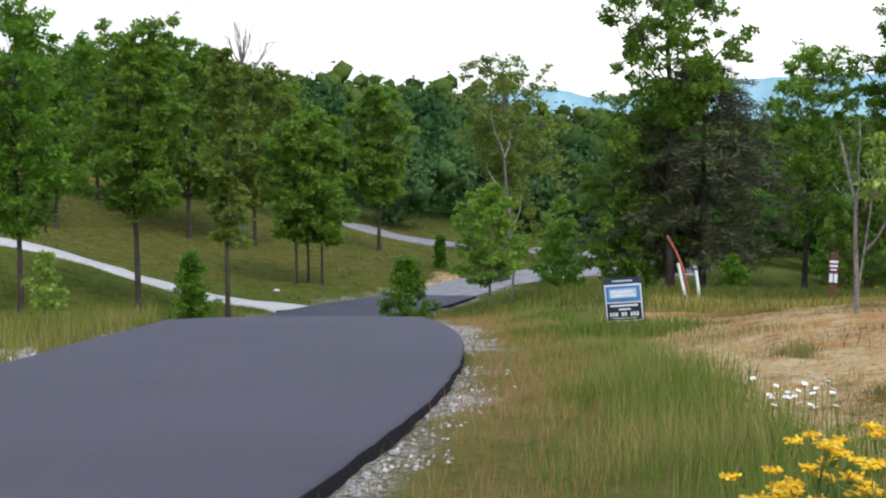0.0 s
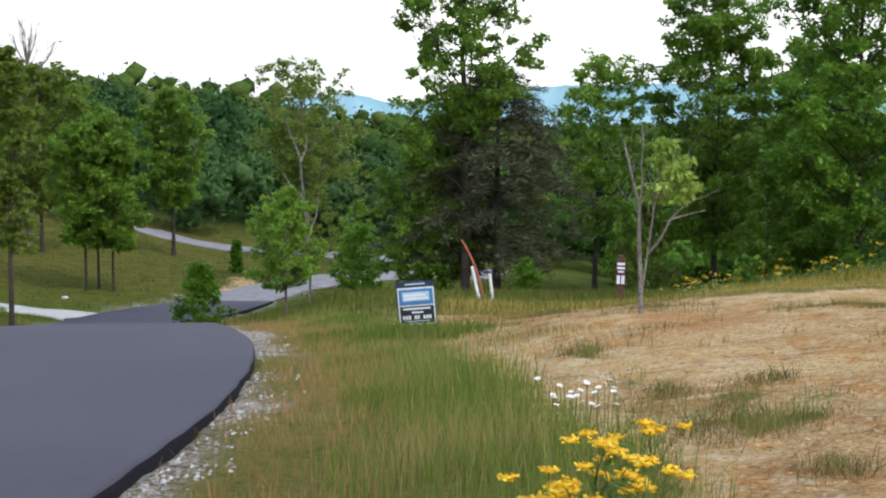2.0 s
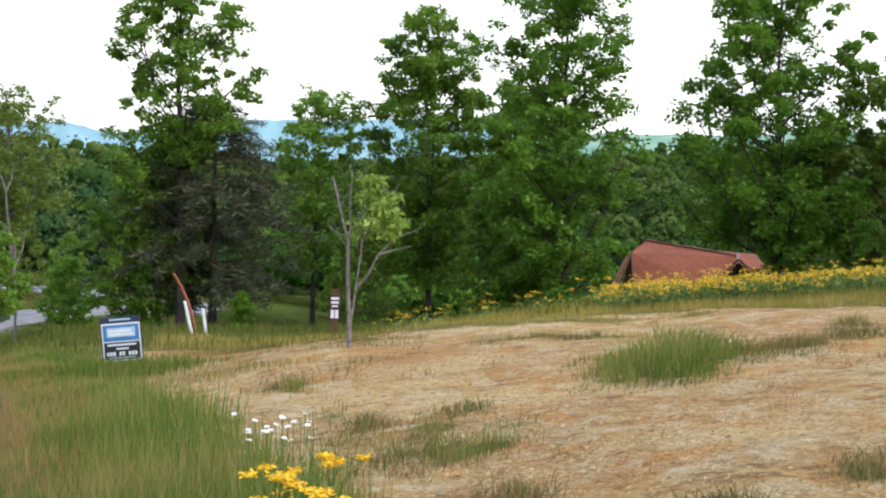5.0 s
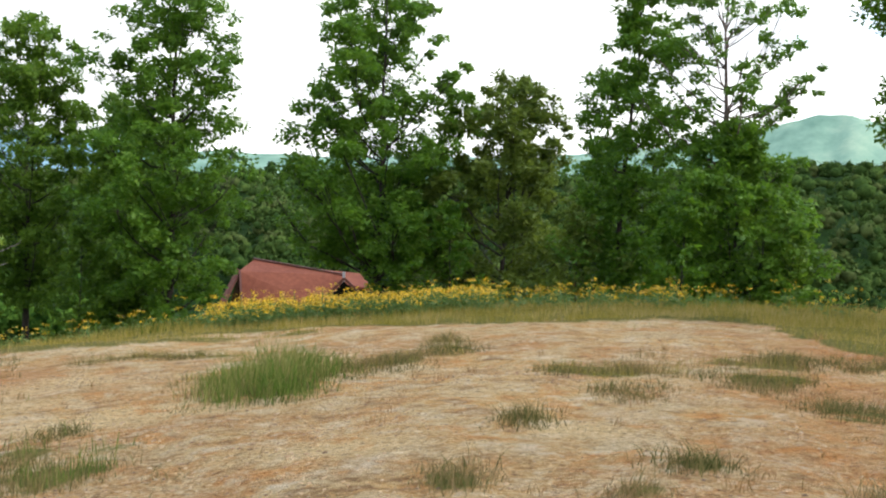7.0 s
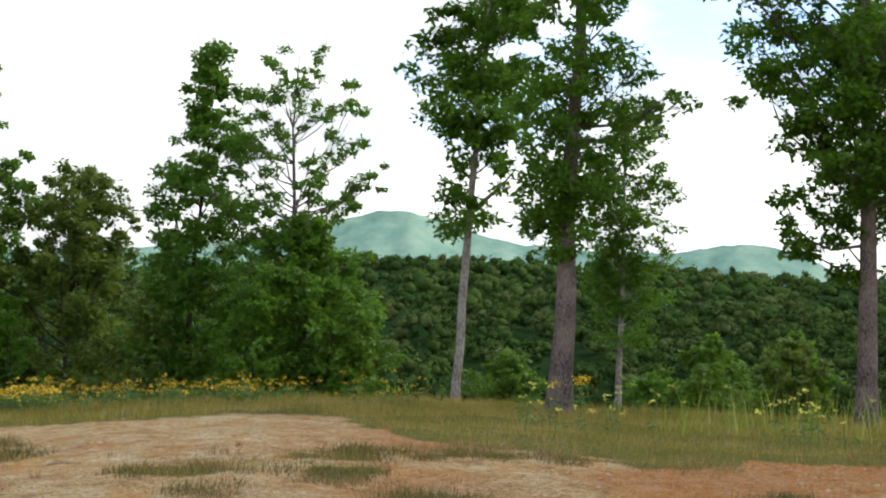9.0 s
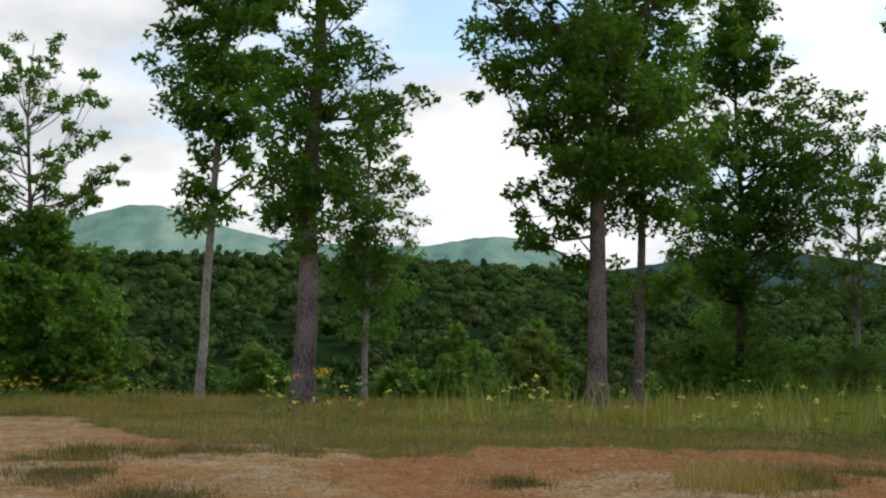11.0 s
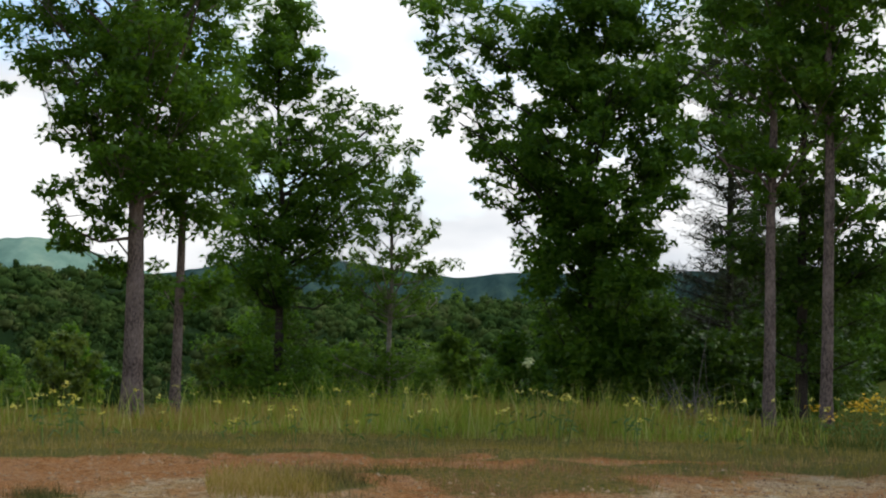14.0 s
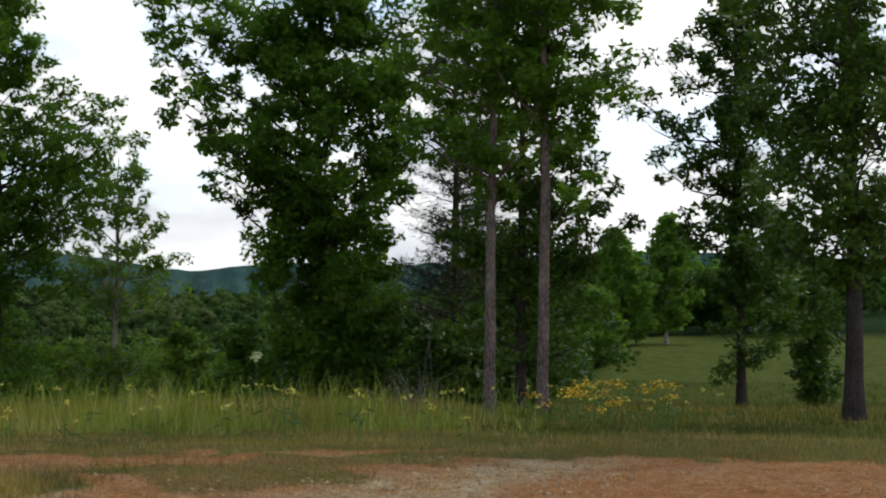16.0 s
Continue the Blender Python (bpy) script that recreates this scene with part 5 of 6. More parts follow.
def box(x0, x1, y0, y1, z0, z1, bevel=0.0):
    bm = bmesh.new()
    bmesh.ops.create_cube(bm, size=1.0)
    for v in bm.verts:
        v.co = ((x0 + x1) / 2 + v.co.x * (x1 - x0), (y0 + y1) / 2 + v.co.y * (y1 - y0), (z0 + z1) / 2 + v.co.z * (z1 - z0))
    if bevel:
        bmesh.ops.bevel(bm, geom=bm.edges[:], offset=bevel, segments=2, affect="EDGES")
    return bm


def bar(a, b, w, h):
    """A straight timber from a to b."""
    a, b = Vector(a), Vector(b)
    bm = bmesh.new()
    bmesh.ops.create_cube(bm, size=1.0)
    m = Matrix.Translation((a + b) / 2) @ (b - a).to_track_quat("X", "Z").to_matrix().to_4x4() @ Matrix.Diagonal(((b - a).length, w, h, 1))
    bm.transform(m)
    return bm


H_AZ, H_D = 32.4, 66.0
hx, hy, hz = at(H_AZ, H_D)
house = thing("house", hx, hy, hz, "log house with a red-brown shingle roof below the rim", "house", turn=-H_AZ)
eye_z = EYE - hz
r_top, r_mid, r_low = eye_z - 2.88, eye_z - 3.45, eye_z - 5.6
part("wall", box(-3.3, 3.2, 1.0, 7.5, -0.6, r_low + 0.3), M_LOG, house)
main_roof = part("roof", slab([(-2.35, 3.6, r_top), (2.35, 2.4, r_mid), (3.0, -0.4, r_low), (-2.65, -0.4, r_low), (-3.0, 1.5, r_top - 0.55)], 0.16), M_SHINGLE, house, "broad red-brown shingle slope")
part("roof", slab([(2.35, 2.4, r_mid), (-2.35, 3.6, r_top), (-2.9, 8.2, r_low), (3.0, 8.2, r_low)], 0.16), M_SHINGLE, house)
part("ridge_cap", bar((-2.4, 3.6, r_top + 0.05), (2.4, 2.4, r_mid + 0.05), 0.26, 0.07), M_TRIM, main_roof)
part("roof", slab([(-2.95, 1.6, r_top - 0.50), (-3.75, -0.6, r_low), (-4.2, 3.4, r_low + 0.1), (-3.3, 4.6, r_top - 0.55)], 0.14), M_SHINGLE, house, "lower wing roof")
part("gable", slab([(-2.95, 1.75, r_top - 0.62), (-3.55, 0.3, r_low - 0.2), (-2.75, 0.25, r_low - 0.2)], 0.1), M_LOG, house, "shaded gable under deep eaves")
part("bargeboard", bar((-2.95, 1.2, r_top - 0.50), (-2.62, -0.45, r_low), 0.10, 0.16), M_TRIM, house)
part("bargeboard", bar((-2.95, 1.2, r_top - 0.50), (-3.8, -0.55, r_low), 0.10, 0.16), M_TRIM, house)
part("roof", slab([(1.2, 4.4, r_mid + 0.16), (3.3, 4.4, r_mid + 0.04), (3.9, 2.0, r_mid - 0.62), (1.6, 2.2, r_mid - 0.40)], 0.14), M_SHINGLE, house, "cross wing roof")
part("gable", slab([(2.35, 0.9, r_mid - 0.22), (3.15, 0.9, r_mid - 0.92), (1.75, 0.9, r_mid - 0.95)], 0.08), M_VOID, house, "small dark gable")
part("bargeboard", bar((2.35, 0.8, r_mid - 0.08), (3.25, 0.8, r_mid - 0.86), 0.14, 0.14), M_TRIM, house)
part("bargeboard", bar((2.35, 0.8, r_mid - 0.08), (1.55, 0.8, r_mid - 0.98), 0.14, 0.14), M_TRIM, house)
part("vent_pipe", box(2.28, 2.42, 1.7, 1.84, r_mid - 0.4, r_mid + 0.2), plain_material("pale_metal", (0.55, 0.54, 0.52), 0.4, 0.5), main_roof, "small pale vent pipe")


# ---- signs and markers ----
M_WHITE = plain_material("white_print", (0.72, 0.74, 0.76), 0.5, 0.4, 0.05)
M_NAVY = plain_material("navy_print", (0.022, 0.036, 0.070), 0.45, 0.4, 0.1)
M_BLUE = plain_material("blue_print", (0.06, 0.20, 0.42), 0.45, 0.4, 0.1)
M_SKYBLUE = plain_material("pale_blue_print", (0.42, 0.58, 0.72), 0.45, 0.4, 0.1)
M_BLACK = plain_material("black_print", (0.016, 0.018, 0.022), 0.45, 0.4, 0.1)
M_STEEL = plain_material("dark_painted_steel", (0.05, 0.05, 0.055), 0.5, 0.5, 0.1, 8, 0.3)
M_WOOD = plain_material("brown_post_wood", (0.14, 0.075, 0.04), 0.85, 0.2, 0.25, 9)
M_MAROON = plain_material("maroon_plate", (0.075, 0.015, 0.022), 0.5, 0.4, 0.1)
M_PIPE = plain_material("white_plastic_pipe", (0.74, 0.73, 0.70), 0.4, 0.4, 0.08, 6)
M_ORANGE = plain_material("rust_orange_pole", (0.36, 0.10, 0.05), 0.55, 0.4, 0.15, 6)


def estate_sign(az, d):
    x, y, z = at(az, d)
    s = tagged(thing("yard_sign", x, y, z, "navy and white estate agent's yard sign leaning in long grass", "sign"), "")
    s.matrix_basis = pose(x, y, z, 3, -5.5, -az - 4)
    low = 0.2
    panel = part("panel", box(-0.295, 0.295, -0.008, 0.008, low, low + 0.60, 0.004), M_WHITE, s, "white-edged metal panel")
    part("print", box(-0.272, 0.272, -0.013, -0.0085, low + 0.32, low + 0.575), M_BLUE, panel, "blue upper field")
    part("print", box(-0.272, 0.272, -0.013, -0.0085, low + 0.025, low + 0.30), M_BLACK, panel, "black lower field")
    part("print", box(-0.215, 0.215, -0.018, -0.0135, low + 0.385, low + 0.53), M_SKYBLUE, panel, "pale logo block")
    part("print", box(-0.19, 0.16, -0.022, -0.0185, low + 0.46, low + 0.50), M_WHITE, panel)
    part("print", box(-0.19, 0.19, -0.022, -0.0185, low + 0.405, low + 0.445), M_WHITE, panel)
    part("print", box(-0.22, 0.22, -0.018, -0.0135, low + 0.245, low + 0.275), M_WHITE, panel)
    part("print", box(-0.09, 0.10, -0.018, -0.0135, low + 0.185, low + 0.212), M_WHITE, panel)
    for k in range(10):
        if k not in (3, 6):
            part("print", box(-0.235 + k * 0.047, -0.2 + k * 0.047, -0.018, -0.0135, low + 0.09, low + 0.15), M_WHITE, panel)
    part("print", box(-0.2, 0.2, -0.018, -0.0135, low + 0.05, low + 0.066), M_SKYBLUE, panel)
    rider = part("rider", box(-0.295, 0.285, -0.010, 0.006, low + 0.615, low + 0.70, 0.003), M_NAVY, s, "narrow navy rider plate")
    part("print", box(-0.16, 0.16, -0.015, -0.0105, low + 0.645, low + 0.67), M_SKYBLUE, rider)
    for sx in (-0.302, 0.302):
        part("frame_post", box(sx - 0.008, sx + 0.008, -0.008, 0.008, -0.3, low + 0.72, 0.003), M_STEEL, s)
    part("frame_rail", box(-0.294, 0.294, -0.006, 0.006, low - 0.014, low - 0.002), M_STEEL, s)
    part("frame_rail", box(-0.294, 0.294, -0.006, 0.006, low + 0.602, low + 0.613), M_STEEL, s)
    return s


def lot_marker(az, d):
    x, y, z = at(az, d)
    s = thing("lot_marker", x, y, z, "brown wooden lot marker post with a maroon and white plate", "sign")
    s.matrix_basis = pose(x, y, z, 0, 1, -az) @ Matrix.Scale(1.09, 4)
    part("post", box(-0.085, 0.085, -0.085, 0.085, -0.3, 1.08, 0.02), M_WOOD, s)
    part("cap", box(-0.095, 0.095, -0.095, 0.095, 1.08, 1.12, 0.015), M_WOOD, s)
    plate = part("plate", box(-0.12, 0.12, -0.10, -0.088, 0.42, 1.0, 0.003), M_MAROON, s, "maroon plate")
    part("print", box(-0.09, 0.09, -0.105, -0.1005, 0.90, 0.96), M_WHITE, plate)
    part("print", box(-0.09, 0.09, -0.105, -0.1005, 0.81, 0.86), M_WHITE, plate)
    part("print", box(-0.07, 0.07, -0.105, -0.1005, 0.73, 0.77), M_WHITE, plate)
    part("print", box(-0.09, -0.012, -0.105, -0.1005, 0.46, 0.66), M_WHITE, plate)
    part("print", box(0.012, 0.09, -0.105, -0.1005, 0.46, 0.66), M_WHITE, plate)
    return s


def pole(name, az, d, pts, r, mat, label, category, group=""):
    x, y, z = at(az, d)
    t = thing(name, x, y, z, label, category, group, turn=-az)
    line = np.array([(a, 0.04 * math.sin(b * 2), b) for a, b in pts]) * 0.87
    v, f = tube(line, np.full(len(line), r), 10)
    part_np("pipe_body", v, f, mat, t, soft=True)
    bm = bmesh.new()
    bmesh.ops.create_uvsphere(bm, u_segments=10, v_segments=6, radius=r * 1.12)
    bmesh.ops.translate(bm, verts=bm.verts, vec=line[-1])
    for v2 in bm.verts:
        v2.co.z = line[-1][2] + (v2.co.z - line[-1][2]) * 0.5
    part("end_cap", bm, mat, t)
    return t


estate_sign(8.0, 20.8)
lot_marker(16.83, 33.5)
pole("pipe", 10.65, 35.0, [(0.02, -0.2), (0.0, 0.0), (-0.12, 0.45), (-0.25, 1.03)], 0.042, M_PIPE, "leaning white plastic riser pipe", "pipe", "white riser pipes on the pad")
pole("pipe", 11.24, 35.0, [(0.02, -0.2), (0.0, 0.0), (-0.05, 0.35), (-0.12, 0.80)], 0.044, M_PIPE, "short white plastic riser pipe", "pipe", "white riser pipes on the pad")
pole("pole", 10.80, 35.4, [(0.03, -0.2), (0.0, 0.0), (-0.10, 0.5), (-0.26, 1.0), (-0.46, 1.45), (-0.70, 1.86)], 0.034, M_ORANGE, "bent rust-orange flexible marker pole", "marker pole")


def sapling(az, d):
    """A half-dead sapling: grey bare stems, one leafy side."""
    rs = np.random.RandomState(77)
    x, y, z = at(az, d)
    t = thing("sapling", x, y, z, "half-dead sapling with grey bare stems and one pale leafy side", "sapling", turn=-az)
    stems = [([(0, -0.2), (0, 0), (-0.02, 0.6), (-0.06, 1.3), (-0.06, 1.88), (-0.18, 2.3), (-0.28, 2.7), (-0.37, 3.02)], 0.048),
             ([(-0.06, 1.85), (-0.02, 2.2), (-0.05, 2.6), (-0.02, 3.0)], 0.02), ([(-0.1, 2.0), (-0.2, 2.35), (-0.16, 2.7)], 0.018), ([(0.0, 0.35), (0.08, 0.95), (0.17, 1.73), (0.22, 2.3), (0.3, 2.9)], 0.022),
             ([(0.11, 1.05), (0.3, 1.3), (0.47, 1.66), (0.75, 1.95), (1.02, 2.05)], 0.026), ([(0.47, 1.66), (0.8, 1.75), (1.08, 1.82)], 0.016), ([(0.2, 2.1), (0.42, 2.45), (0.6, 2.75)], 0.02),
             ([(0.2, 2.0), (0.5, 2.2), (0.85, 2.45)], 0.018), ([(-0.06, 1.7), (-0.2, 1.95), (-0.3, 2.15)], 0.012), ([(-0.04, 1.5), (0.1, 1.8), (0.12, 2.3)], 0.02)]
    for q in range(22):
        a = rs.choice(len(stems))
        p = stems[a][0][-1 - rs.randint(0, 2)]
        stems.append(([p, (p[0] + rs.normal(0, 0.08), p[1] + 0.12), (p[0] + rs.normal(0, 0.16), p[1] + rs.uniform(0.15, 0.35))], 0.008))
    chunks = []
    for pts, r in stems:
        line = np.array([(a, 0.10 * math.sin(a * 5 + b * 1.7), b) for a, b in pts])
        chunks.append(tube(line * 0.87, r * 0.92 * np.linspace(1, 0.35, len(line)), 7))
    part_np("trunk", *chunks[0], M_BARK_GREY, t, "grey lichened bark", soft=True)
    tagged(part_np("branchwork", *joined(chunks[1:]), M_BARK_GREY, t, soft=True), kind="stuff")
    cen = []
    for a, b in [(0.3, 2.92), (0.48, 2.84), (0.7, 2.36), (0.84, 2.28), (0.5, 2.42), (0.3, 2.2), (0.2, 2.02), (0.56, 2.1), (0.36, 2.62), (0.6, 2.62)]:
        for q in range(5):
            cen.append((a + rs.normal(0, 0.09), rs.normal(0, 0.2), b + rs.normal(0, 0.07)))
    part_np("crown", *leaf_cards(rs, np.array(cen) * 0.87, 0.105, 22, 0.115, droop=0.9, thin=0.5), M_PALE, t)


sapling(17.6, 20.0)


def dead_snag(az, d):
    """A bare dead stem that bends and forks near its top."""
    x, y, z = at(az, d)
    t = thing("dead_tree", x, y, z, "bare dead tree with a pale bent forked top", "dead tree", turn=-az)
    main = np.array([(0, 0, -0.2), (0.02, 0, 1.5), (-0.1, 0.1, 3.2), (-0.35, 0.1, 5.5), (-0.45, 0, 6.8), (-0.62, 0, 7.3), (-0.92, 0.05, 7.9), (-1.08, 0.05, 8.7)])
    part_np("trunk", *tube(main, [0.06, 0.055, 0.05, 0.045, 0.04, 0.035, 0.03, 0.012], 8), M_BARK_GREY, t, soft=True)
    part_np("branch", *tube([(-0.45, 0, 6.7), (-0.22, 0.05, 7.2), (-0.12, 0.05, 8.0)], [0.055, 0.045, 0.012], 6), M_BARK_PALE, t, soft=True)
    part_np("branch", *tube([(-0.1, 0.1, 3.2), (0.3, 0.2, 4.2), (0.4, 0.2, 5.2)], [0.05, 0.035, 0.01], 6), M_BARK_PALE, t, soft=True)
    part_np("branch", *tube([(-0.3, 0.1, 5.0), (-0.9, 0.0, 5.6), (-1.3, 0.0, 6.3)], [0.04, 0.03, 0.008], 6), M_BARK_PALE, t, soft=True)


dead_snag(3.1, 61)


# ---- grass ----
def grass_material(name, root, green, straw, dry):
    """Blades: green to straw by clump and by blade."""
    m, n, l, b = material(name, 0.8, 0.08)
    geo = n.new("ShaderNodeNewGeometry")
    big = tex_noise(n, l, geo.outputs["Position"], 0.6, 5)
    add = n.new("ShaderNodeMath")
    add.operation = "MULTIPLY_ADD"
    l.new(geo.outputs["Random Per Island"], add.inputs[0])
    add.inputs[1].default_value = 0.6
    sub = n.new("ShaderNodeMath")
    sub.operation = "MULTIPLY_ADD"
    l.new(big, sub.inputs[0])
    sub.inputs[1].default_value, sub.inputs[2].default_value = 1.6, -0.8 + dry
    l.new(sub.outputs[0], add.inputs[2])
    col = ramp(n, l, add.outputs[0], [(0.0, root), (0.42, green), (0.8, straw)])
    l.new(col, b.inputs["Base Color"])
    tr = n.new("ShaderNodeBsdfTranslucent")
    l.new(col, tr.inputs["Color"])
    mx = n.new("ShaderNodeMixShader")
    mx.inputs[0].default_value = 0.3
    l.new(b.outputs[0], mx.inputs[1])
    l.new(tr.outputs[0], mx.inputs[2])
    l.new(mx.outputs[0], n["Material Output"].inputs[0])
    return m


M_GRASS = grass_material("green_verge_grass", (0.072, 0.130, 0.015), (0.140, 0.208, 0.033), (0.33, 0.265, 0.095), 0.20)
M_GRASS_LUSH = grass_material("lush_green_grass", (0.165, 0.250, 0.020), (0.330, 0.420, 0.050), (0.60, 0.55, 0.20), 0.12)
M_GRASS_DRY = grass_material("dry_grass", (0.135, 0.115, 0.022), (0.285, 0.175, 0.060), (0.46, 0.26, 0.12), 0.3)
M_GRASS_RIM = grass_material("rim_grass", (0.180, 0.172, 0.023), (0.335, 0.268, 0.047), (0.52, 0.375, 0.14), 0.18)
M_GRASS_BANK = grass_material("bank_grass", (0.085, 0.120, 0.020), (0.165, 0.185, 0.035), (0.34, 0.28, 0.10), 0.1)
M_GRASS_TUFT = grass_material("dry_tuft_grass", (0.066, 0.080, 0.018), (0.128, 0.126, 0.036), (0.34, 0.235, 0.105), 0.22)
M_MEADOW = grass_material("meadow_grass", (0.058, 0.088, 0.013), (0.120, 0.142, 0.026), (0.23, 0.19, 0.06), 0.05)


def blades(name, label, x, y, height, width, mat, seed, bend=0.45, far=False):
    rs = np.random.RandomState(seed)
    n = len(x)
    z = land(x, y) - 0.02
    ang = rs.uniform(0, 6.283, n)
    side = np.stack([np.cos(ang), np.sin(ang), 0 * ang], 1)
    la = rs.uniform(0, 6.283, n)
    lean = np.stack([np.cos(la), np.sin(la), 0 * la], 1) * (rs.uniform(0.05, 1, n) * bend * height)[:, None]
    p = np.stack([x, y, z], 1)
    w = (width * rs.uniform(0.6, 1.3, n))[:, None]
    upv = np.stack([0 * ang, 0 * ang, height], 1)
    midp = p + upv * 0.55 + lean * 0.35
    tip = p + upv * rs.uniform(0.85, 1.05, n)[:, None] + lean
    if far:
        v = np.stack([p - side * w, p + side * w, tip], 1).reshape(-1, 3)
        return tagged(part_np(name, v, np.arange(n * 3).reshape(-1, 3), mat), label, "grass", kind="stuff")
    v = np.stack([p - side * w, p + side * w, midp - side * w * 0.75, midp + side * w * 0.75, tip], 1).reshape(-1, 3)
    base = (np.arange(n) * 5)[:, None]
    f = np.concatenate([base + [0, 1, 2], base + [1, 3, 2], base + [2, 3, 4]], 0)
    return tagged(part_np(name, v, f, mat), label, "grass", kind="stuff")


def polar_points(rs, n, az0, az1, d0, d1):
    d = np.sqrt(rs.uniform(d0 ** 2, d1 ** 2, n))
    return sighted(rs.uniform(az0, az1, n), d)


rs = np.random.RandomState(300)
# long grass of the verge between road and pad
x, y = rs.uniform(0.6, 5.2, 110000), rs.uniform(3.2, 27, 110000)
ro = off_line(x, y, ROAD_LINE)
n1 = wave(x, y, 1.1, 41)
ok = (rs.rand(len(x)) > bareness(x, y) * 1.3 + 0.02) & (ro > 3.75 + 0.35 * n1) & (rs.rand(len(x)) < 0.55 + 0.45 * n1) & (rs.rand(len(x)) > 0.85 * smooth(16.5, 18.5, y) * smooth(1.6, 2.6, x))
x, y, ro = x[ok], y[ok], ro[ok]
tall = smooth(4.2, 5.2, ro + 0.3 * wave(x, y, 0.7, 42)) * (1 - 0.8 * smooth(-0.1, 0.7, x - 2.5 - 0.09 * np.clip(y - 6, 0, 12)))
tall = tall * (1 - 0.9 * smooth(16, 18.5, y) * smooth(1.2, 2.4, x))
blades("grass", "long green grass of the road verge", x, y, (0.11 + 0.24 * tall) * rs.uniform(0.5, 1.35, len(x)), 0.0018 + 0.00021 * np.hypot(x, y), M_GRASS, 301)
# grass round the sign's feet
sx, sy = at(8.0, 20.7)[:2]
x, y = sx + rs.normal(0, 0.55, 2600), sy - 0.2 + rs.normal(0, 0.45, 2600)
blades("grass", "long grass round the foot of the sign", x, y, 0.26 * rs.uniform(0.4, 1.35, len(x)), 0.006, M_GRASS, 317, 0.6)
# thin dry growth beside the gravel
x, y = rs.uniform(-2, 4.0, 44000), rs.uniform(3.0, 27, 44000)
ro = off_line(x, y, ROAD_LINE)
ok = (ro > 3.04) & (ro < 4.75 + 0.5 * wave(x, y, 0.8, 47)) & (rs.rand(len(x)) < 0.32 + 0.58 * smooth(3.05, 3.8, ro))
blades("grass", "thin dry grass beside the gravel shoulder", x[ok], y[ok], 0.15 * rs.uniform(0.4, 1.6, ok.sum()), 0.0021, M_GRASS_DRY, 302, 0.6)
# the far verge of the road
x, y = polar_points(rs, 26000, -26, -7, 15, 36)
ro = off_line(x, y, ROAD_LINE)
ok = (ro > 3.05 - 0.65 * smooth(19, 26, y)) & (x < -3)
blades("grass", "olive-green grass on the bank across the road", x[ok], y[ok], 0.44 * rs.uniform(0.4, 1.3, ok.sum()), 0.009, M_GRASS_BANK, 303, far=True)
# rim of the pad
x, y = polar_points(rs, 250000, 9, 124, 14.5, 33)
dd, aa = np.hypot(x, y), np.degrees(np.arctan2(x, y))
ok = (rs.rand(len(x)) > bareness(x, y) * 1.12) & (rs.rand(len(x)) < 0.7 + 0.3 * smooth(-0.5, 0.5, wave(x, y, 1.3, 48))) & ((aa > 21) | (dd > 29) | (rs.rand(len(x)) < 0.4)) & ((aa < 101) | (dd < 21.5) | (rs.rand(len(x)) < 0.25))
x, y, dd, aa = x[ok], y[ok], dd[ok], aa[ok]
far = smooth(22.5, 25.5, dd + 0.8 * wave(x, y, 0.6, 43))
lush = far * smooth(70, 84, aa) * (1 - smooth(98.5, 101, aa))
blades("grass", "short tawny grass on the rim of the pad", x, y, (0.10 + 0.07 * far + 0.24 * lush * rs.uniform(0.3, 1.2, len(x))) * rs.uniform(0.4, 1.6, len(x)), 0.0055 + 0.002 * lush, M_GRASS_RIM, 304, 0.6, far=True)
x, y = polar_points(rs, 20000, 66, 104, 22.0, 29)
aa = np.degrees(np.arctan2(x, y))
ok = rs.rand(len(x)) < (0.25 + 0.75 * smooth(-0.3, 0.6, wave(x, y, 0.9, 46))) * (0.35 + 0.65 * smooth(74, 82, aa)) * (1 - 0.75 * smooth(99.5, 101.5, aa))
blades("grass", "tall bright green grass on the brow", x[ok], y[ok], (0.18 + 0.16 * smooth(76, 84, aa[ok])) * rs.uniform(0.4, 1.3, ok.sum()) + 0.85 * (rs.rand(ok.sum()) < 0.16) * rs.uniform(0.3, 1.0, ok.sum()), 0.0075, M_GRASS_LUSH, 314, 0.6)
# ragged brown growth along the broken edge of the clay
x, y = polar_points(rs, 60000, 54, 122, 13.0, 21.5)
bb = bareness(x, y)
ok = (bb > 0.12) & (bb < 0.72) & (rs.rand(len(x)) < smooth(-0.2, 0.5, wave(x, y, 3.0, 59)))
blades("grass", "ragged brown grass along the broken clay edge", x[ok], y[ok], 0.11 * rs.uniform(0.4, 1.7, ok.sum()), 0.0050, M_GRASS_DRY, 318, 0.8, far=True)
x, y = polar_points(rs, 5200, 77.6, 84.2, 13.2, 16.8)
g = np.hypot((np.degrees(np.arctan2(x, y)) - 81.0) / 2.6, (np.hypot(x, y) - 15.0) / 1.5)
ok = g < 0.85 + 0.3 * rs.normal(0, 1, len(x)) + 0.4 * wave(x, y, 2.6, 60)
blades("grass", "island of olive and straw grass on the red clay", x[ok], y[ok], 0.17 * rs.uniform(0.3, 1.6, ok.sum()), 0.0048, M_GRASS_RIM, 319, 0.8)
# tufts on the pad, each a gathering of small bunches
px, py, ph = [], [], []
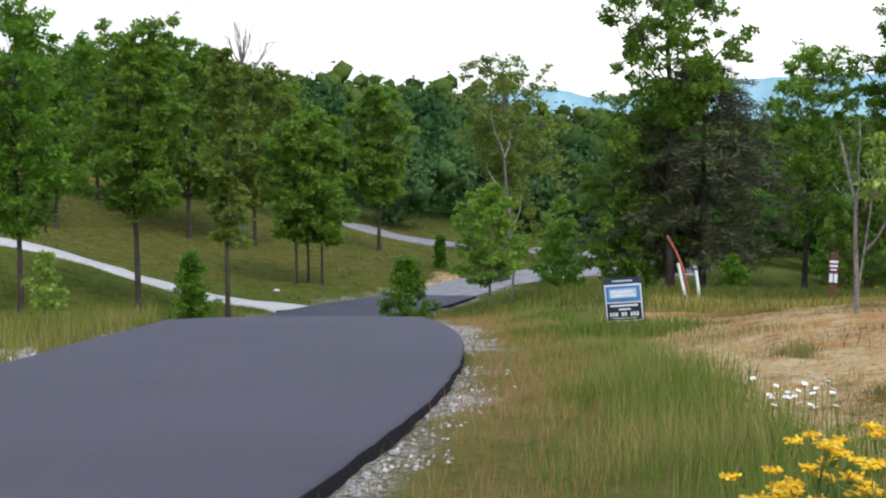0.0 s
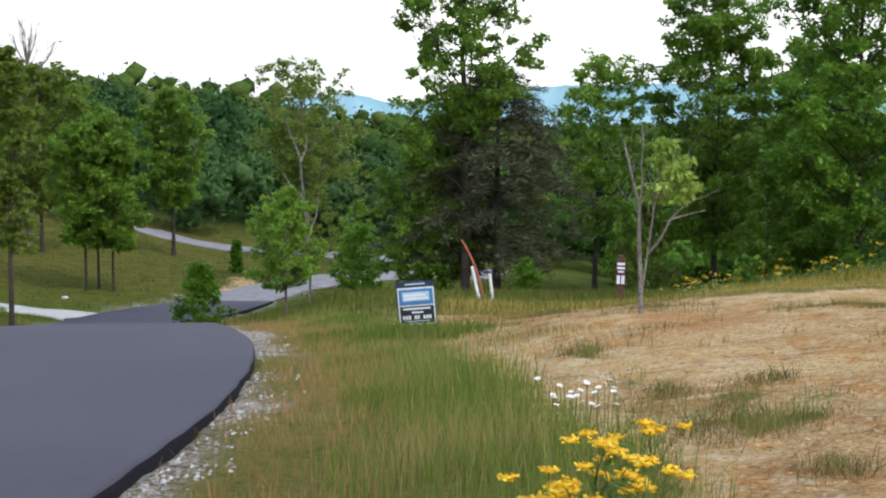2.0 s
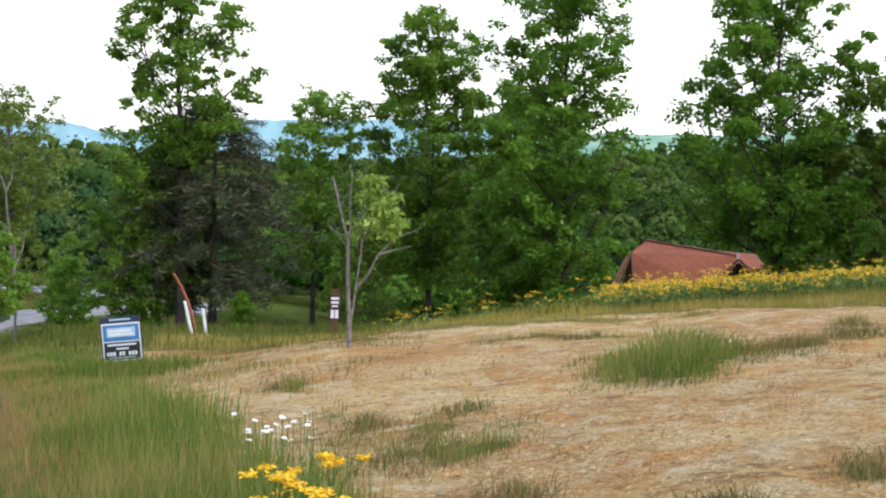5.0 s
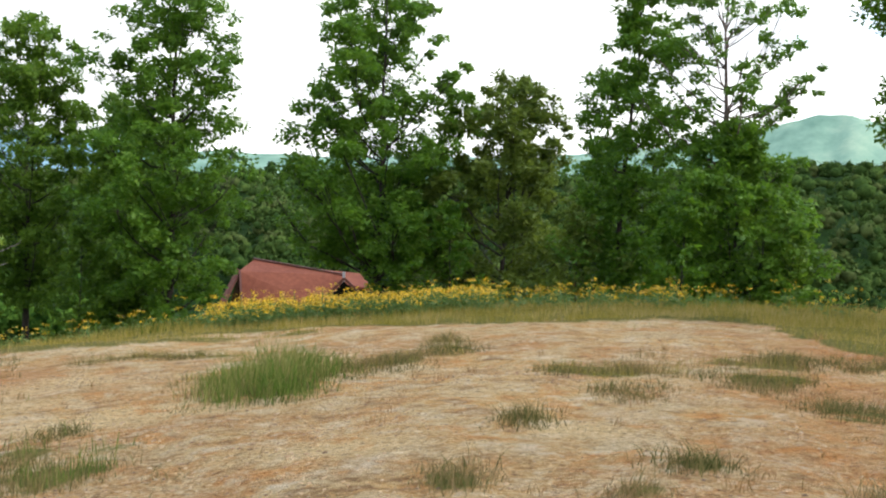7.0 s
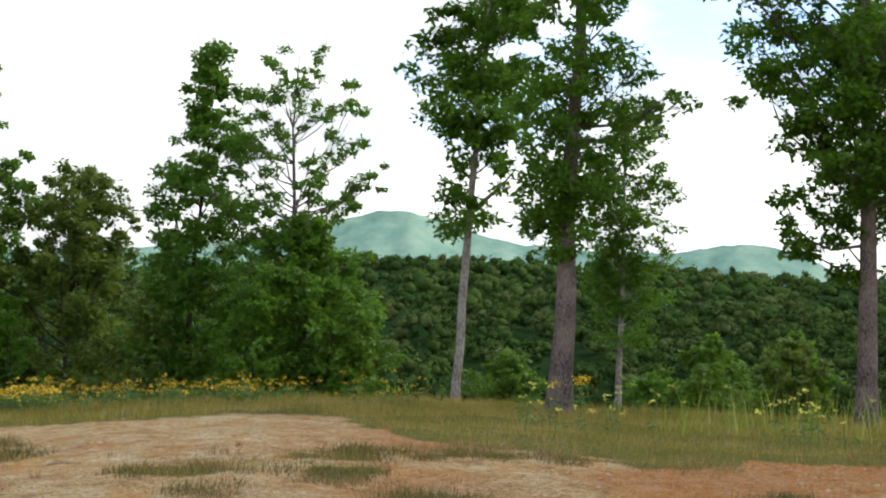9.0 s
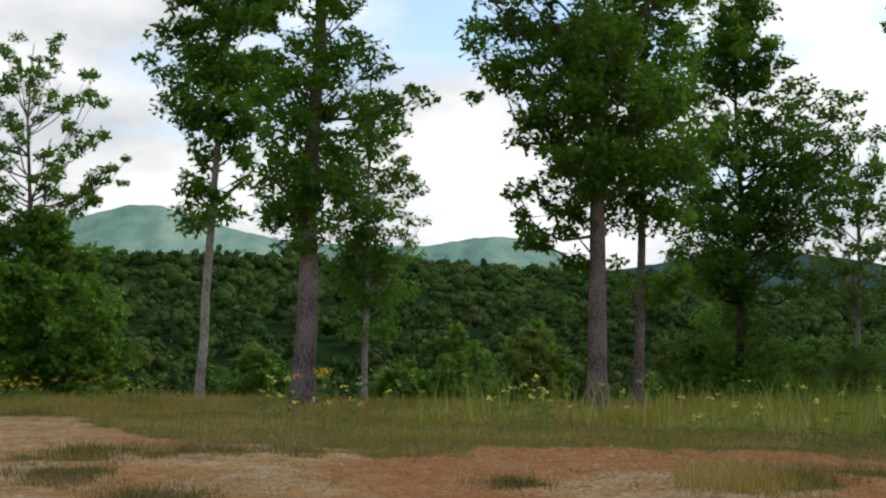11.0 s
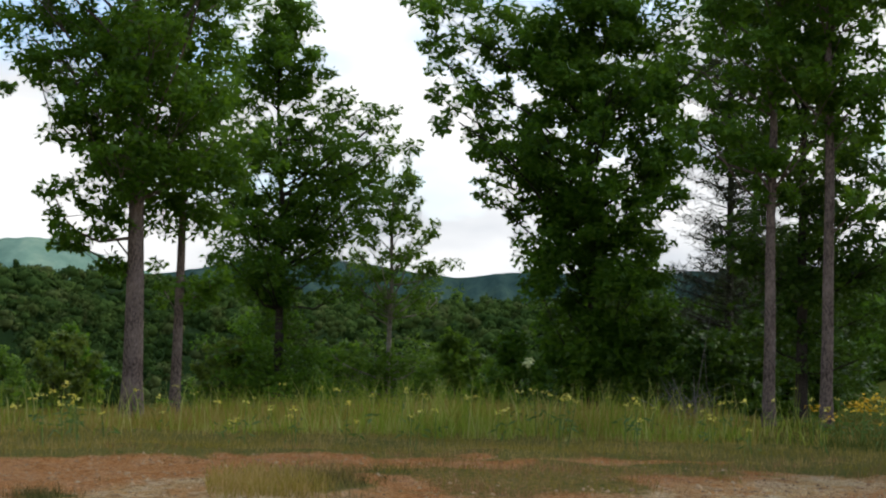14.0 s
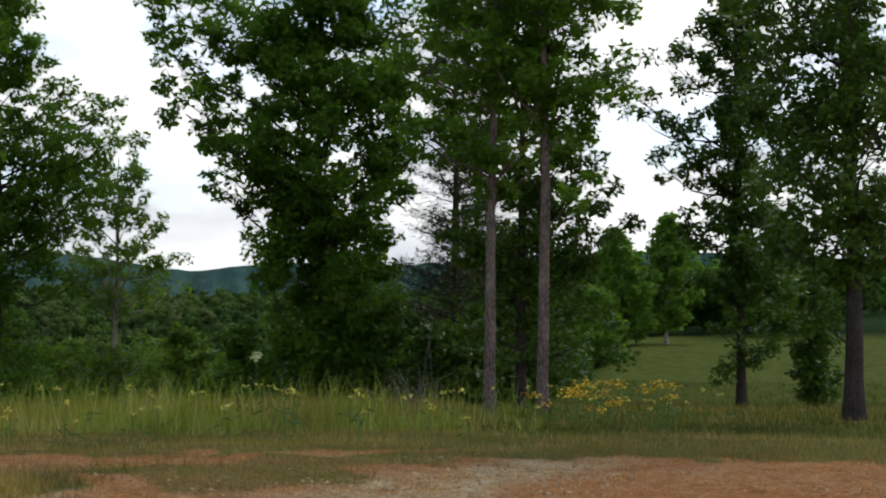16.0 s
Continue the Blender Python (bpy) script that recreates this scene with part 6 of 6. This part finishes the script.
for ta, td, tw, tr in TUFTS:
    bunches = int(14 + 60 * tw * tr)
    for k in range(bunches):
        ua, ur = rs.normal(0, 0.5), rs.normal(0, 0.5)
        cd = td + ur * tr
        cx, cy = at(ta + math.degrees(ua * tw / td), cd)[:2]
        m = rs.randint(11, 46)
        px.append(cx + rs.normal(0, 0.11, m))
        py.append(cy + rs.normal(0, 0.11, m))
        ph.append(rs.uniform(0.05, 0.16) * rs.uniform(0.4, 1.4, m))
blades("grass", "tufts of olive and straw grass on the bare pad", np.concatenate(px), np.concatenate(py), np.concatenate(ph), 0.0036, M_GRASS_TUFT, 305, 1.2)
px, py, ph = [], [], []
for k in range(260):
    d, a = math.sqrt(rs.uniform(36, 340)), radians(rs.uniform(15, 120))
    cx, cy = d * math.sin(a), d * math.cos(a)
    if cx > 2.6:
        m = rs.randint(5, 22)
        px.append(cx + rs.normal(0, 0.05, m))
        py.append(cy + rs.normal(0, 0.05, m))
        ph.append(rs.uniform(0.04, 0.13) * rs.uniform(0.5, 1.4, m))
blades("grass", "scattered dry sprigs on the bare pad", np.concatenate(px), np.concatenate(py), np.concatenate(ph), 0.0035, M_GRASS_DRY, 313, 0.9)
x, y = polar_points(rs, 16000, 26.8, 37.2, 13.0, 17.8)
gd_t = np.hypot(x, y)
g = np.hypot((np.degrees(np.arctan2(x, y)) - 31.8 - 0.7 * (gd_t - 15.3)) * 0.265 / 0.64, (gd_t - 15.3) / 1.75)
ok = (g < 0.95 + 0.3 * rs.normal(0, 1, len(x)) + 0.35 * wave(x, y, 2.4, 45)) & (rs.rand(len(x)) < 0.25 + 0.75 * smooth(-0.5, 0.5, wave(x, y, 6.0, 49)))
blades("grass", "thick clump of tall green grass on the pad", x[ok], y[ok], (0.52 - 0.26 * np.clip(g[ok], 0, 1.4)) * rs.uniform(0.25, 1.35, ok.sum()), 0.005, M_GRASS, 306, 0.7)
# slopes beyond
x, y = polar_points(rs, 34000, -20, 28, 27, 62)
ok = (off_line(x, y, ROAD_LINE) > 3.2) & (off_line(x, y, DRIVE_LINE) > 1.8)
blades("grass", "rough grass on the slope beyond the pad", x[ok], y[ok], 0.26 * rs.uniform(0.4, 1.4, ok.sum()), 0.018, M_MEADOW, 307, far=True)
x, y = polar_points(rs, 30000, -22, 14, 60, 128)
ok = (off_line(x, y, ROAD_LINE) > 3.0) & (off_line(x, y, DRIVE_LINE) > 1.8) & (off_line(x, y, FAR_LINE) > 3.0)
blades("grass", "meadow grass on the hillside", x[ok], y[ok], 0.17 * rs.uniform(0.4, 1.4, ok.sum()), 0.035, M_MEADOW, 308, far=True)
x, y = polar_points(rs, 19000, 99, 124, 21.5, 62)
blades("grass", "meadow grass past the brow", x, y, 0.17 * rs.uniform(0.4, 1.4, len(x)), 0.016, M_MEADOW, 309, far=True)
# dry grass straggling over the lower end of the pad
x, y = polar_points(rs, 14000, 3, 21, 15.5, 30)
ok = (off_line(x, y, ROAD_LINE) > 4.2) & (rs.rand(len(x)) < smooth(-0.1, 0.75, wave(x, y, 1.4, 57) + 0.5 * wave(x, y, 4.0, 58)))
blades("grass", "straggling dry grass on the lower end of the pad", x[ok], y[ok], 0.12 * rs.uniform(0.4, 1.6, ok.sum()), 0.005, M_GRASS_TUFT, 316, 0.8, far=True)


# ---- loose stones and clods ----
def pebbles(name, label, x, y, size, mat, seed, flat=0.6, sink=0.25):
    rs = np.random.RandomState(seed)
    bv = np.array([(1, 0, -0.45), (0.3, 0.95, -0.45), (-0.8, 0.6, -0.45), (-0.8, -0.6, -0.45), (0.3, -0.95, -0.45), (0.15, 0.1, 1)])
    bf = np.array([(0, 1, 5), (1, 2, 5), (2, 3, 5), (3, 4, 5), (4, 0, 5)])
    n = len(x)
    s = size[:, None, None] * rs.uniform(0.6, 1.3, (n, 1, 3)) * [1, 1, flat] * rs.uniform(0.75, 1.2, (n, len(bv), 1))
    c = np.stack([x, y, land(x, y) + size * sink], 1)[:, None]
    v = (bv[None] * s + c).reshape(-1, 3)
    f = (bf[None] + (np.arange(n) * len(bv))[:, None, None]).reshape(-1, 3)
    return tagged(part_np(name, v, f, mat), label, "stones", kind="stuff")


def island_material(name, stops, rough=0.9):
    m, n, l, b = material(name, rough, 0.2)
    geo = n.new("ShaderNodeNewGeometry")
    f = tex_noise(n, l, geo.outputs["Position"], 40, 4)
    col = ramp(n, l, geo.outputs["Random Per Island"], stops)
    l.new(mixed(n, l, 0.25, col, ramp(n, l, f, [(0.3, stops[0][1]), (0.7, stops[-1][1])])), b.inputs["Base Color"])
    return m


M_GRAVEL = island_material("white_quartz_gravel", [(0.0, (0.15, 0.13, 0.11)), (0.6, (0.33, 0.30, 0.26)), (1.0, (0.60, 0.57, 0.52))])
M_CLOD = island_material("clay_clods_and_straw", [(0.0, (0.10, 0.055, 0.028)), (0.3, (0.32, 0.175, 0.075)), (0.75, (0.50, 0.33, 0.16)), (1.0, (0.48, 0.35, 0.19))])
x, y = rs.uniform(-2.5, 2.6, 64000), rs.uniform(2.5, 25, 64000)
ro = off_line(x, y, ROAD_LINE)
ok = (ro > 2.98) & (ro < 4.0) & (rs.rand(len(x)) < (1 - smooth(3.02, 3.55, ro + 0.3 * wave(x, y, 2.0, 53))) * (0.45 + 0.55 * smooth(-0.2, 0.6, wave(x, y, 0.9, 51))) * (0.22 + 0.78 * (y < 9.5) + 0.25 * (y > 18.5)))
pebbles("gravel", "loose white gravel along the road edge", x[ok], y[ok], 0.012 * rs.uniform(0.5, 2.3, ok.sum()), M_GRAVEL, 310)
x, y = polar_points(rs, 500, -19.5, -17.5, 18.8, 20.5)
pebbles("gravel", "patch of white stones on the bank", x, y, 0.05 * rs.uniform(0.5, 1.6, len(x)), M_GRAVEL, 311)
x, y = polar_points(rs, 46000, 12, 122, 5.5, 20)
ok = rs.rand(len(x)) < bareness(x, y) * (0.10 + 0.90 * smooth(-0.1, 0.6, wave(x, y, 1.1, 52)))
pebbles("clods", "clods of clay, straw and chips on the bare pad", x[ok], y[ok], 0.0095 * rs.uniform(0.5, 2.2, ok.sum()), M_CLOD, 312, 0.4, 0.1)
x, y = polar_points(rs, 16000, 12, 122, 5.5, 19)
ok = rs.rand(len(x)) < bareness(x, y) * smooth(-0.3, 0.7, wave(x, y, 0.9, 54))
pebbles("clods", "flat crumbled clay lumps on the bare pad", x[ok], y[ok], 0.022 * rs.uniform(0.4, 1.5, ok.sum()), M_CLOD, 315, 0.35, 0.08)
x, y = polar_points(rs, 9000, 68, 121, 10.5, 20)
ok = rs.rand(len(x)) < bareness(x, y) * smooth(-0.3, 0.6, wave(x, y, 1.0, 55)) * (0.35 + 0.65 * smooth(84, 96, np.degrees(np.arctan2(x, y))))
pebbles("clods", "crumbled clay and small stones along the broken edge", x[ok], y[ok], 0.021 * rs.uniform(0.4, 1.9, ok.sum()), M_CLOD, 316, 0.5, 0.12)


# ---- flowers ----
M_YELLOW = leaf_material("yellow_petals", (0.58, 0.32, 0.006), (0.78, 0.47, 0.010), (0.87, 0.59, 0.03), (0.9, 0.62, 0.02), amount=0.12)
M_LEMON = leaf_material("pale_yellow_petals", (0.74, 0.60, 0.06), (0.84, 0.74, 0.12), (0.90, 0.84, 0.25), (0.9, 0.8, 0.15), amount=0.35)
M_STEM = leaf_material("flower_stems", (0.09, 0.15, 0.04), (0.15, 0.23, 0.06), (0.22, 0.30, 0.08), (0.1, 0.2, 0.03))
M_PETAL = leaf_material("white_petals", (0.75, 0.75, 0.72), (0.82, 0.82, 0.80), (0.88, 0.88, 0.86), (0.8, 0.8, 0.7), amount=0.15)


def ragwort_mass(name, label, x, y, height, head, seed, florets=13, fsize=0.045, petals=M_YELLOW):
    """Many stems with flat yellow heads, as one mass."""
    rs = np.random.RandomState(seed)
    n = len(x)
    z = land(x, y)
    base = np.stack([x, y, z], 1)
    tips = base + np.stack([rs.normal(0, 0.06, n), rs.normal(0, 0.06, n), height], 1)
    side = np.stack([np.cos(rs.uniform(0, 6.28, n)), np.sin(rs.uniform(0, 6.28, n)), np.zeros(n)], 1) * 0.010
    v = np.stack([base - side, base + side, tips + side * 0.5, tips - side * 0.5], 1).reshape(-1, 3)
    st = tagged(part_np(name, v, np.arange(n * 4).reshape(-1, 4), M_STEM), label + ", stems", "flowers", kind="stuff")
    off = rs.normal(0, 0.5, (n * florets, 3)) * head * [1, 1, 0.3]
    c = np.repeat(tips, florets, 0) + off
    lv, lf = leaf_cards(rs, c, 0.01, 1, fsize, up=2.0, thin=0.9, droop=0.0)
    tagged(part_np(name, lv, lf, petals), label, "flowers", kind="stuff")
    lv, lf = leaf_cards(rs, np.repeat(base + (tips - base) * 0.5, 5, 0), 0.16, 1, 0.16, thin=0.25)
    tagged(part_np(name, lv, lf, M_STEM), label + ", leaves", "flowers", kind="stuff")


aa = np.concatenate([rs.uniform(18.5, 58, 230), rs.uniform(28.5, 41, 1000), rs.uniform(38, 50, 170)])
dd = rs.uniform(28, 33, len(aa))
ragwort_mass("ragwort", "band of yellow ragwort along the rim", *sighted(aa, dd), rs.uniform(0.22, 0.52, len(aa)) * (1 + 0.35 * (rs.rand(len(aa)) < 0.12)), 0.10, 320, 11, 0.042)
aa, dd = rs.uniform(60, 112, 120), rs.uniform(19, 28, 120)
ragwort_mass("ragwort", "scattered small yellow flowers in the rim grass", *sighted(aa, dd), rs.uniform(0.30, 0.8, 120), 0.055, 321, 10, 0.048, M_LEMON)
aa, dd = np.concatenate([rs.normal(106, 1.1, 16), rs.normal(62.9, 0.35, 5), rs.normal(109.2, 0.3, 4)]), np.concatenate([rs.uniform(22, 25, 16), rs.uniform(25, 26, 5), rs.uniform(20, 21, 4)])
ragwort_mass("ragwort", "clumps of yellow ragwort on the brow", *sighted(aa, dd), np.concatenate([rs.uniform(0.35, 0.75, 16), rs.uniform(0.7, 1.1, 5), rs.uniform(0.6, 0.9, 4)]), 0.17, 322, 30, 0.055)


def ragwort_plant(x, y, h, seed, heads):
    """One plant: branching stem, leaves and flat heads of florets."""
    rs = np.random.RandomState(seed)
    t = thing("ragwort_plant", x, y, float(land(x, y)), "ragwort plant with flat golden-yellow flower heads", "flower", "ragwort plants beside the verge")
    top = np.array([rs.normal(0, 0.04), rs.normal(0, 0.04), h * 0.72])
    chunks = [tube([(0, 0, -0.05), (top[0] * 0.4, top[1] * 0.5, h * 0.4), tuple(top)], [0.007, 0.006, 0.005], 6)]
    ends = []
    for q in range(heads):
        e = top + np.array([rs.normal(0, 0.085), rs.normal(0, 0.085), h * 0.28 + rs.normal(0, 0.03)])
        chunks.append(tube(np.stack([top - [0, 0, rs.uniform(0, 0.12)], (top + e) / 2 + [0, 0, -0.02], e]), [0.004, 0.003, 0.002], 4))
        ends.append(e)
    part_np("stem", *joined(chunks), M_STEM, t, soft=True)
    lv, lf = leaf_cards(rs, np.array([[0, 0, h * w] for w in rs.uniform(0.1, 0.75, 16)]), 0.09, 1, 0.10, thin=0.22)
    part_np("foliage", lv, lf, M_STEM, t)
    for e in ends:
        c = e + rs.uniform(-1, 1, (64, 3)) * [0.034, 0.034, 0.008]
        lv, lf = leaf_cards(rs, c, 0.004, 1, 0.019, up=2.2, thin=0.95, droop=0.0)
        ring = np.array([(math.cos(k * 0.785) * 0.034, math.sin(k * 0.785) * 0.034, 0.0) for k in range(8)])
        dome = np.vstack([ring + e, ring * 0.5 + e + [0, 0, 0.008], ring * 0.4 + e - [0, 0, 0.014]])
        bowl = [(k, (k + 1) % 8, 8 + (k + 1) % 8, 8 + k) for k in range(8)] + [(16 + k, 16 + (k + 1) % 8, (k + 1) % 8, k) for k in range(8)]
        lv, lf = joined([(dome, np.array(bowl)), (lv, lf)])
        part_np("flower_head", lv, lf, M_YELLOW, t)


for q in range(9):
    a, d = 15.6 + rs.normal(0, 1.15), 5.65 + rs.normal(0, 0.25)
    ragwort_plant(*at(a, d)[:2], rs.uniform(0.36, 0.58), 330 + q, rs.randint(4, 8))


def daisy(x, y, h, seed):
    rs = np.random.RandomState(seed)
    t = thing("daisy", x, y, float(land(x, y)), "white ox-eye daisy with a yellow centre", "flower", "daisies in the verge grass")
    top = np.array([rs.normal(0, 0.03), rs.normal(0, 0.03), h])
    part_np("stem", *tube([(0, 0, -0.03), tuple(top * [0.3, 0.3, 0.5]), tuple(top)], [0.004, 0.003, 0.003], 5), M_STEM, t, soft=True)
    tilt = Euler((rs.normal(0.12, 0.2), rs.normal(0, 0.2), 0)).to_matrix()
    v, f = [], []
    for k in range(14):
        a = k * 6.283 / 14
        o, s2 = Vector((math.cos(a), math.sin(a), 0)), Vector((-math.sin(a), math.cos(a), 0))
        quad = [o * 0.006 - s2 * 0.003, o * 0.006 + s2 * 0.003, o * 0.022 + s2 * 0.007 + Vector((0, 0, 0.003)), o * 0.022 - s2 * 0.007 + Vector((0, 0, 0.003))]
        f.append(tuple(range(len(v), len(v) + 4)))
        v += [tuple(Vector(top) + tilt @ p) for p in quad]
    part_np("petals", np.array(v), np.array(f), M_PETAL, t)
    bm = bmesh.new()
    bmesh.ops.create_uvsphere(bm, u_segments=8, v_segments=5, radius=0.008)
    for w in bm.verts:
        w.co = Vector(top) + tilt @ Vector((w.co.x, w.co.y, w.co.z * 0.5))
    part("centre", bm, M_YELLOW, t)


for q in range(25):
    a, d = 14.75 + rs.normal(0, 0.95), 9.6 + rs.normal(0, 0.45)
    daisy(*at(a, d)[:2], rs.uniform(0.30, 0.43), 360 + q)


# ---- a pale bloom and dead brush on the brow, a stone in the meadow ----
M_BLOOM = leaf_material("greenish_white_petals", (0.55, 0.62, 0.30), (0.70, 0.76, 0.42), (0.80, 0.84, 0.55), (0.8, 0.85, 0.4))


def pale_bloom(az, d, h):
    """A tall stem with a loose whitish-green flower head."""
    rs = np.random.RandomState(401)
    x, y, z = at(az, d)
    t = thing("wildflower", x, y, z, "tall wildflower with a pale greenish-white head on the brow", "flower")
    part_np("stem", *tube([(0, 0, -0.05), (0.02, 0, h * 0.5), (-0.04, 0, h)], [0.009, 0.007, 0.005], 6), M_STEM, t, soft=True)
    part_np("flower_head", *leaf_cards(rs, np.array([(-0.04, 0, h), (-0.12, 0.02, h - 0.05), (0.06, -0.02, h + 0.03)]), 0.08, 34, 0.06, up=1.0, thin=0.6), M_BLOOM, t)
    part_np("foliage", *leaf_cards(rs, np.array([(0, 0, h * w) for w in rs.uniform(0.15, 0.8, 14)]), 0.12, 1, 0.16, thin=0.25), M_STEM, t)


def dead_brush(az, d):
    """A tangle of grey dead twigs."""
    rs = np.random.RandomState(402)
    x, y, z = at(az, d)
    t = thing("dead_brush", x, y, z, "tangle of grey dead twigs in the tall grass", "brushwood")
    chunks = []
    for q in range(46):
        a, b = rs.normal(0, 0.35, 3), rs.normal(0, 0.45, 3)
        a[2], b[2] = 0.02, abs(b[2]) * 1.3 + 0.3
        chunks.append(tube(np.stack([a, (a + b) / 2 + rs.normal(0, 0.08, 3), b]), [0.012, 0.009, 0.004], 4))
    tagged(part_np("brushwood", *joined(chunks), M_BARK_GREY, t, soft=True), kind="stuff")


def meadow_stone(az, d, r):
    rs = np.random.RandomState(403)
    x, y, z = at(az, d)
    bm = bmesh.new()
    bmesh.ops.create_icosphere(bm, subdivisions=2, radius=r)
    for v in bm.verts:
        v.co = Vector((v.co.x * 1.2, v.co.y, v.co.z * 0.7)) * float(rs.uniform(0.85, 1.12))
    ob = part("stone", bm, plain_material("pale_stone", (0.48, 0.46, 0.42), 0.9, 0.2, 0.2, 9.0), None, "", True)
    ob.matrix_basis = pose(x, y, z + r * 0.35)
    tagged(ob, "pale stone lying in the meadow grass", "stone")


pale_bloom(91.7, 28.0, 1.3)
dead_brush(98.2, 29.5)
meadow_stone(-7.3, 72.0, 0.17)
bush(12.7, 47.0, 1.35, 0.5, "small dark green shrub on the slope", M_OAK, 260, "", 0.14)
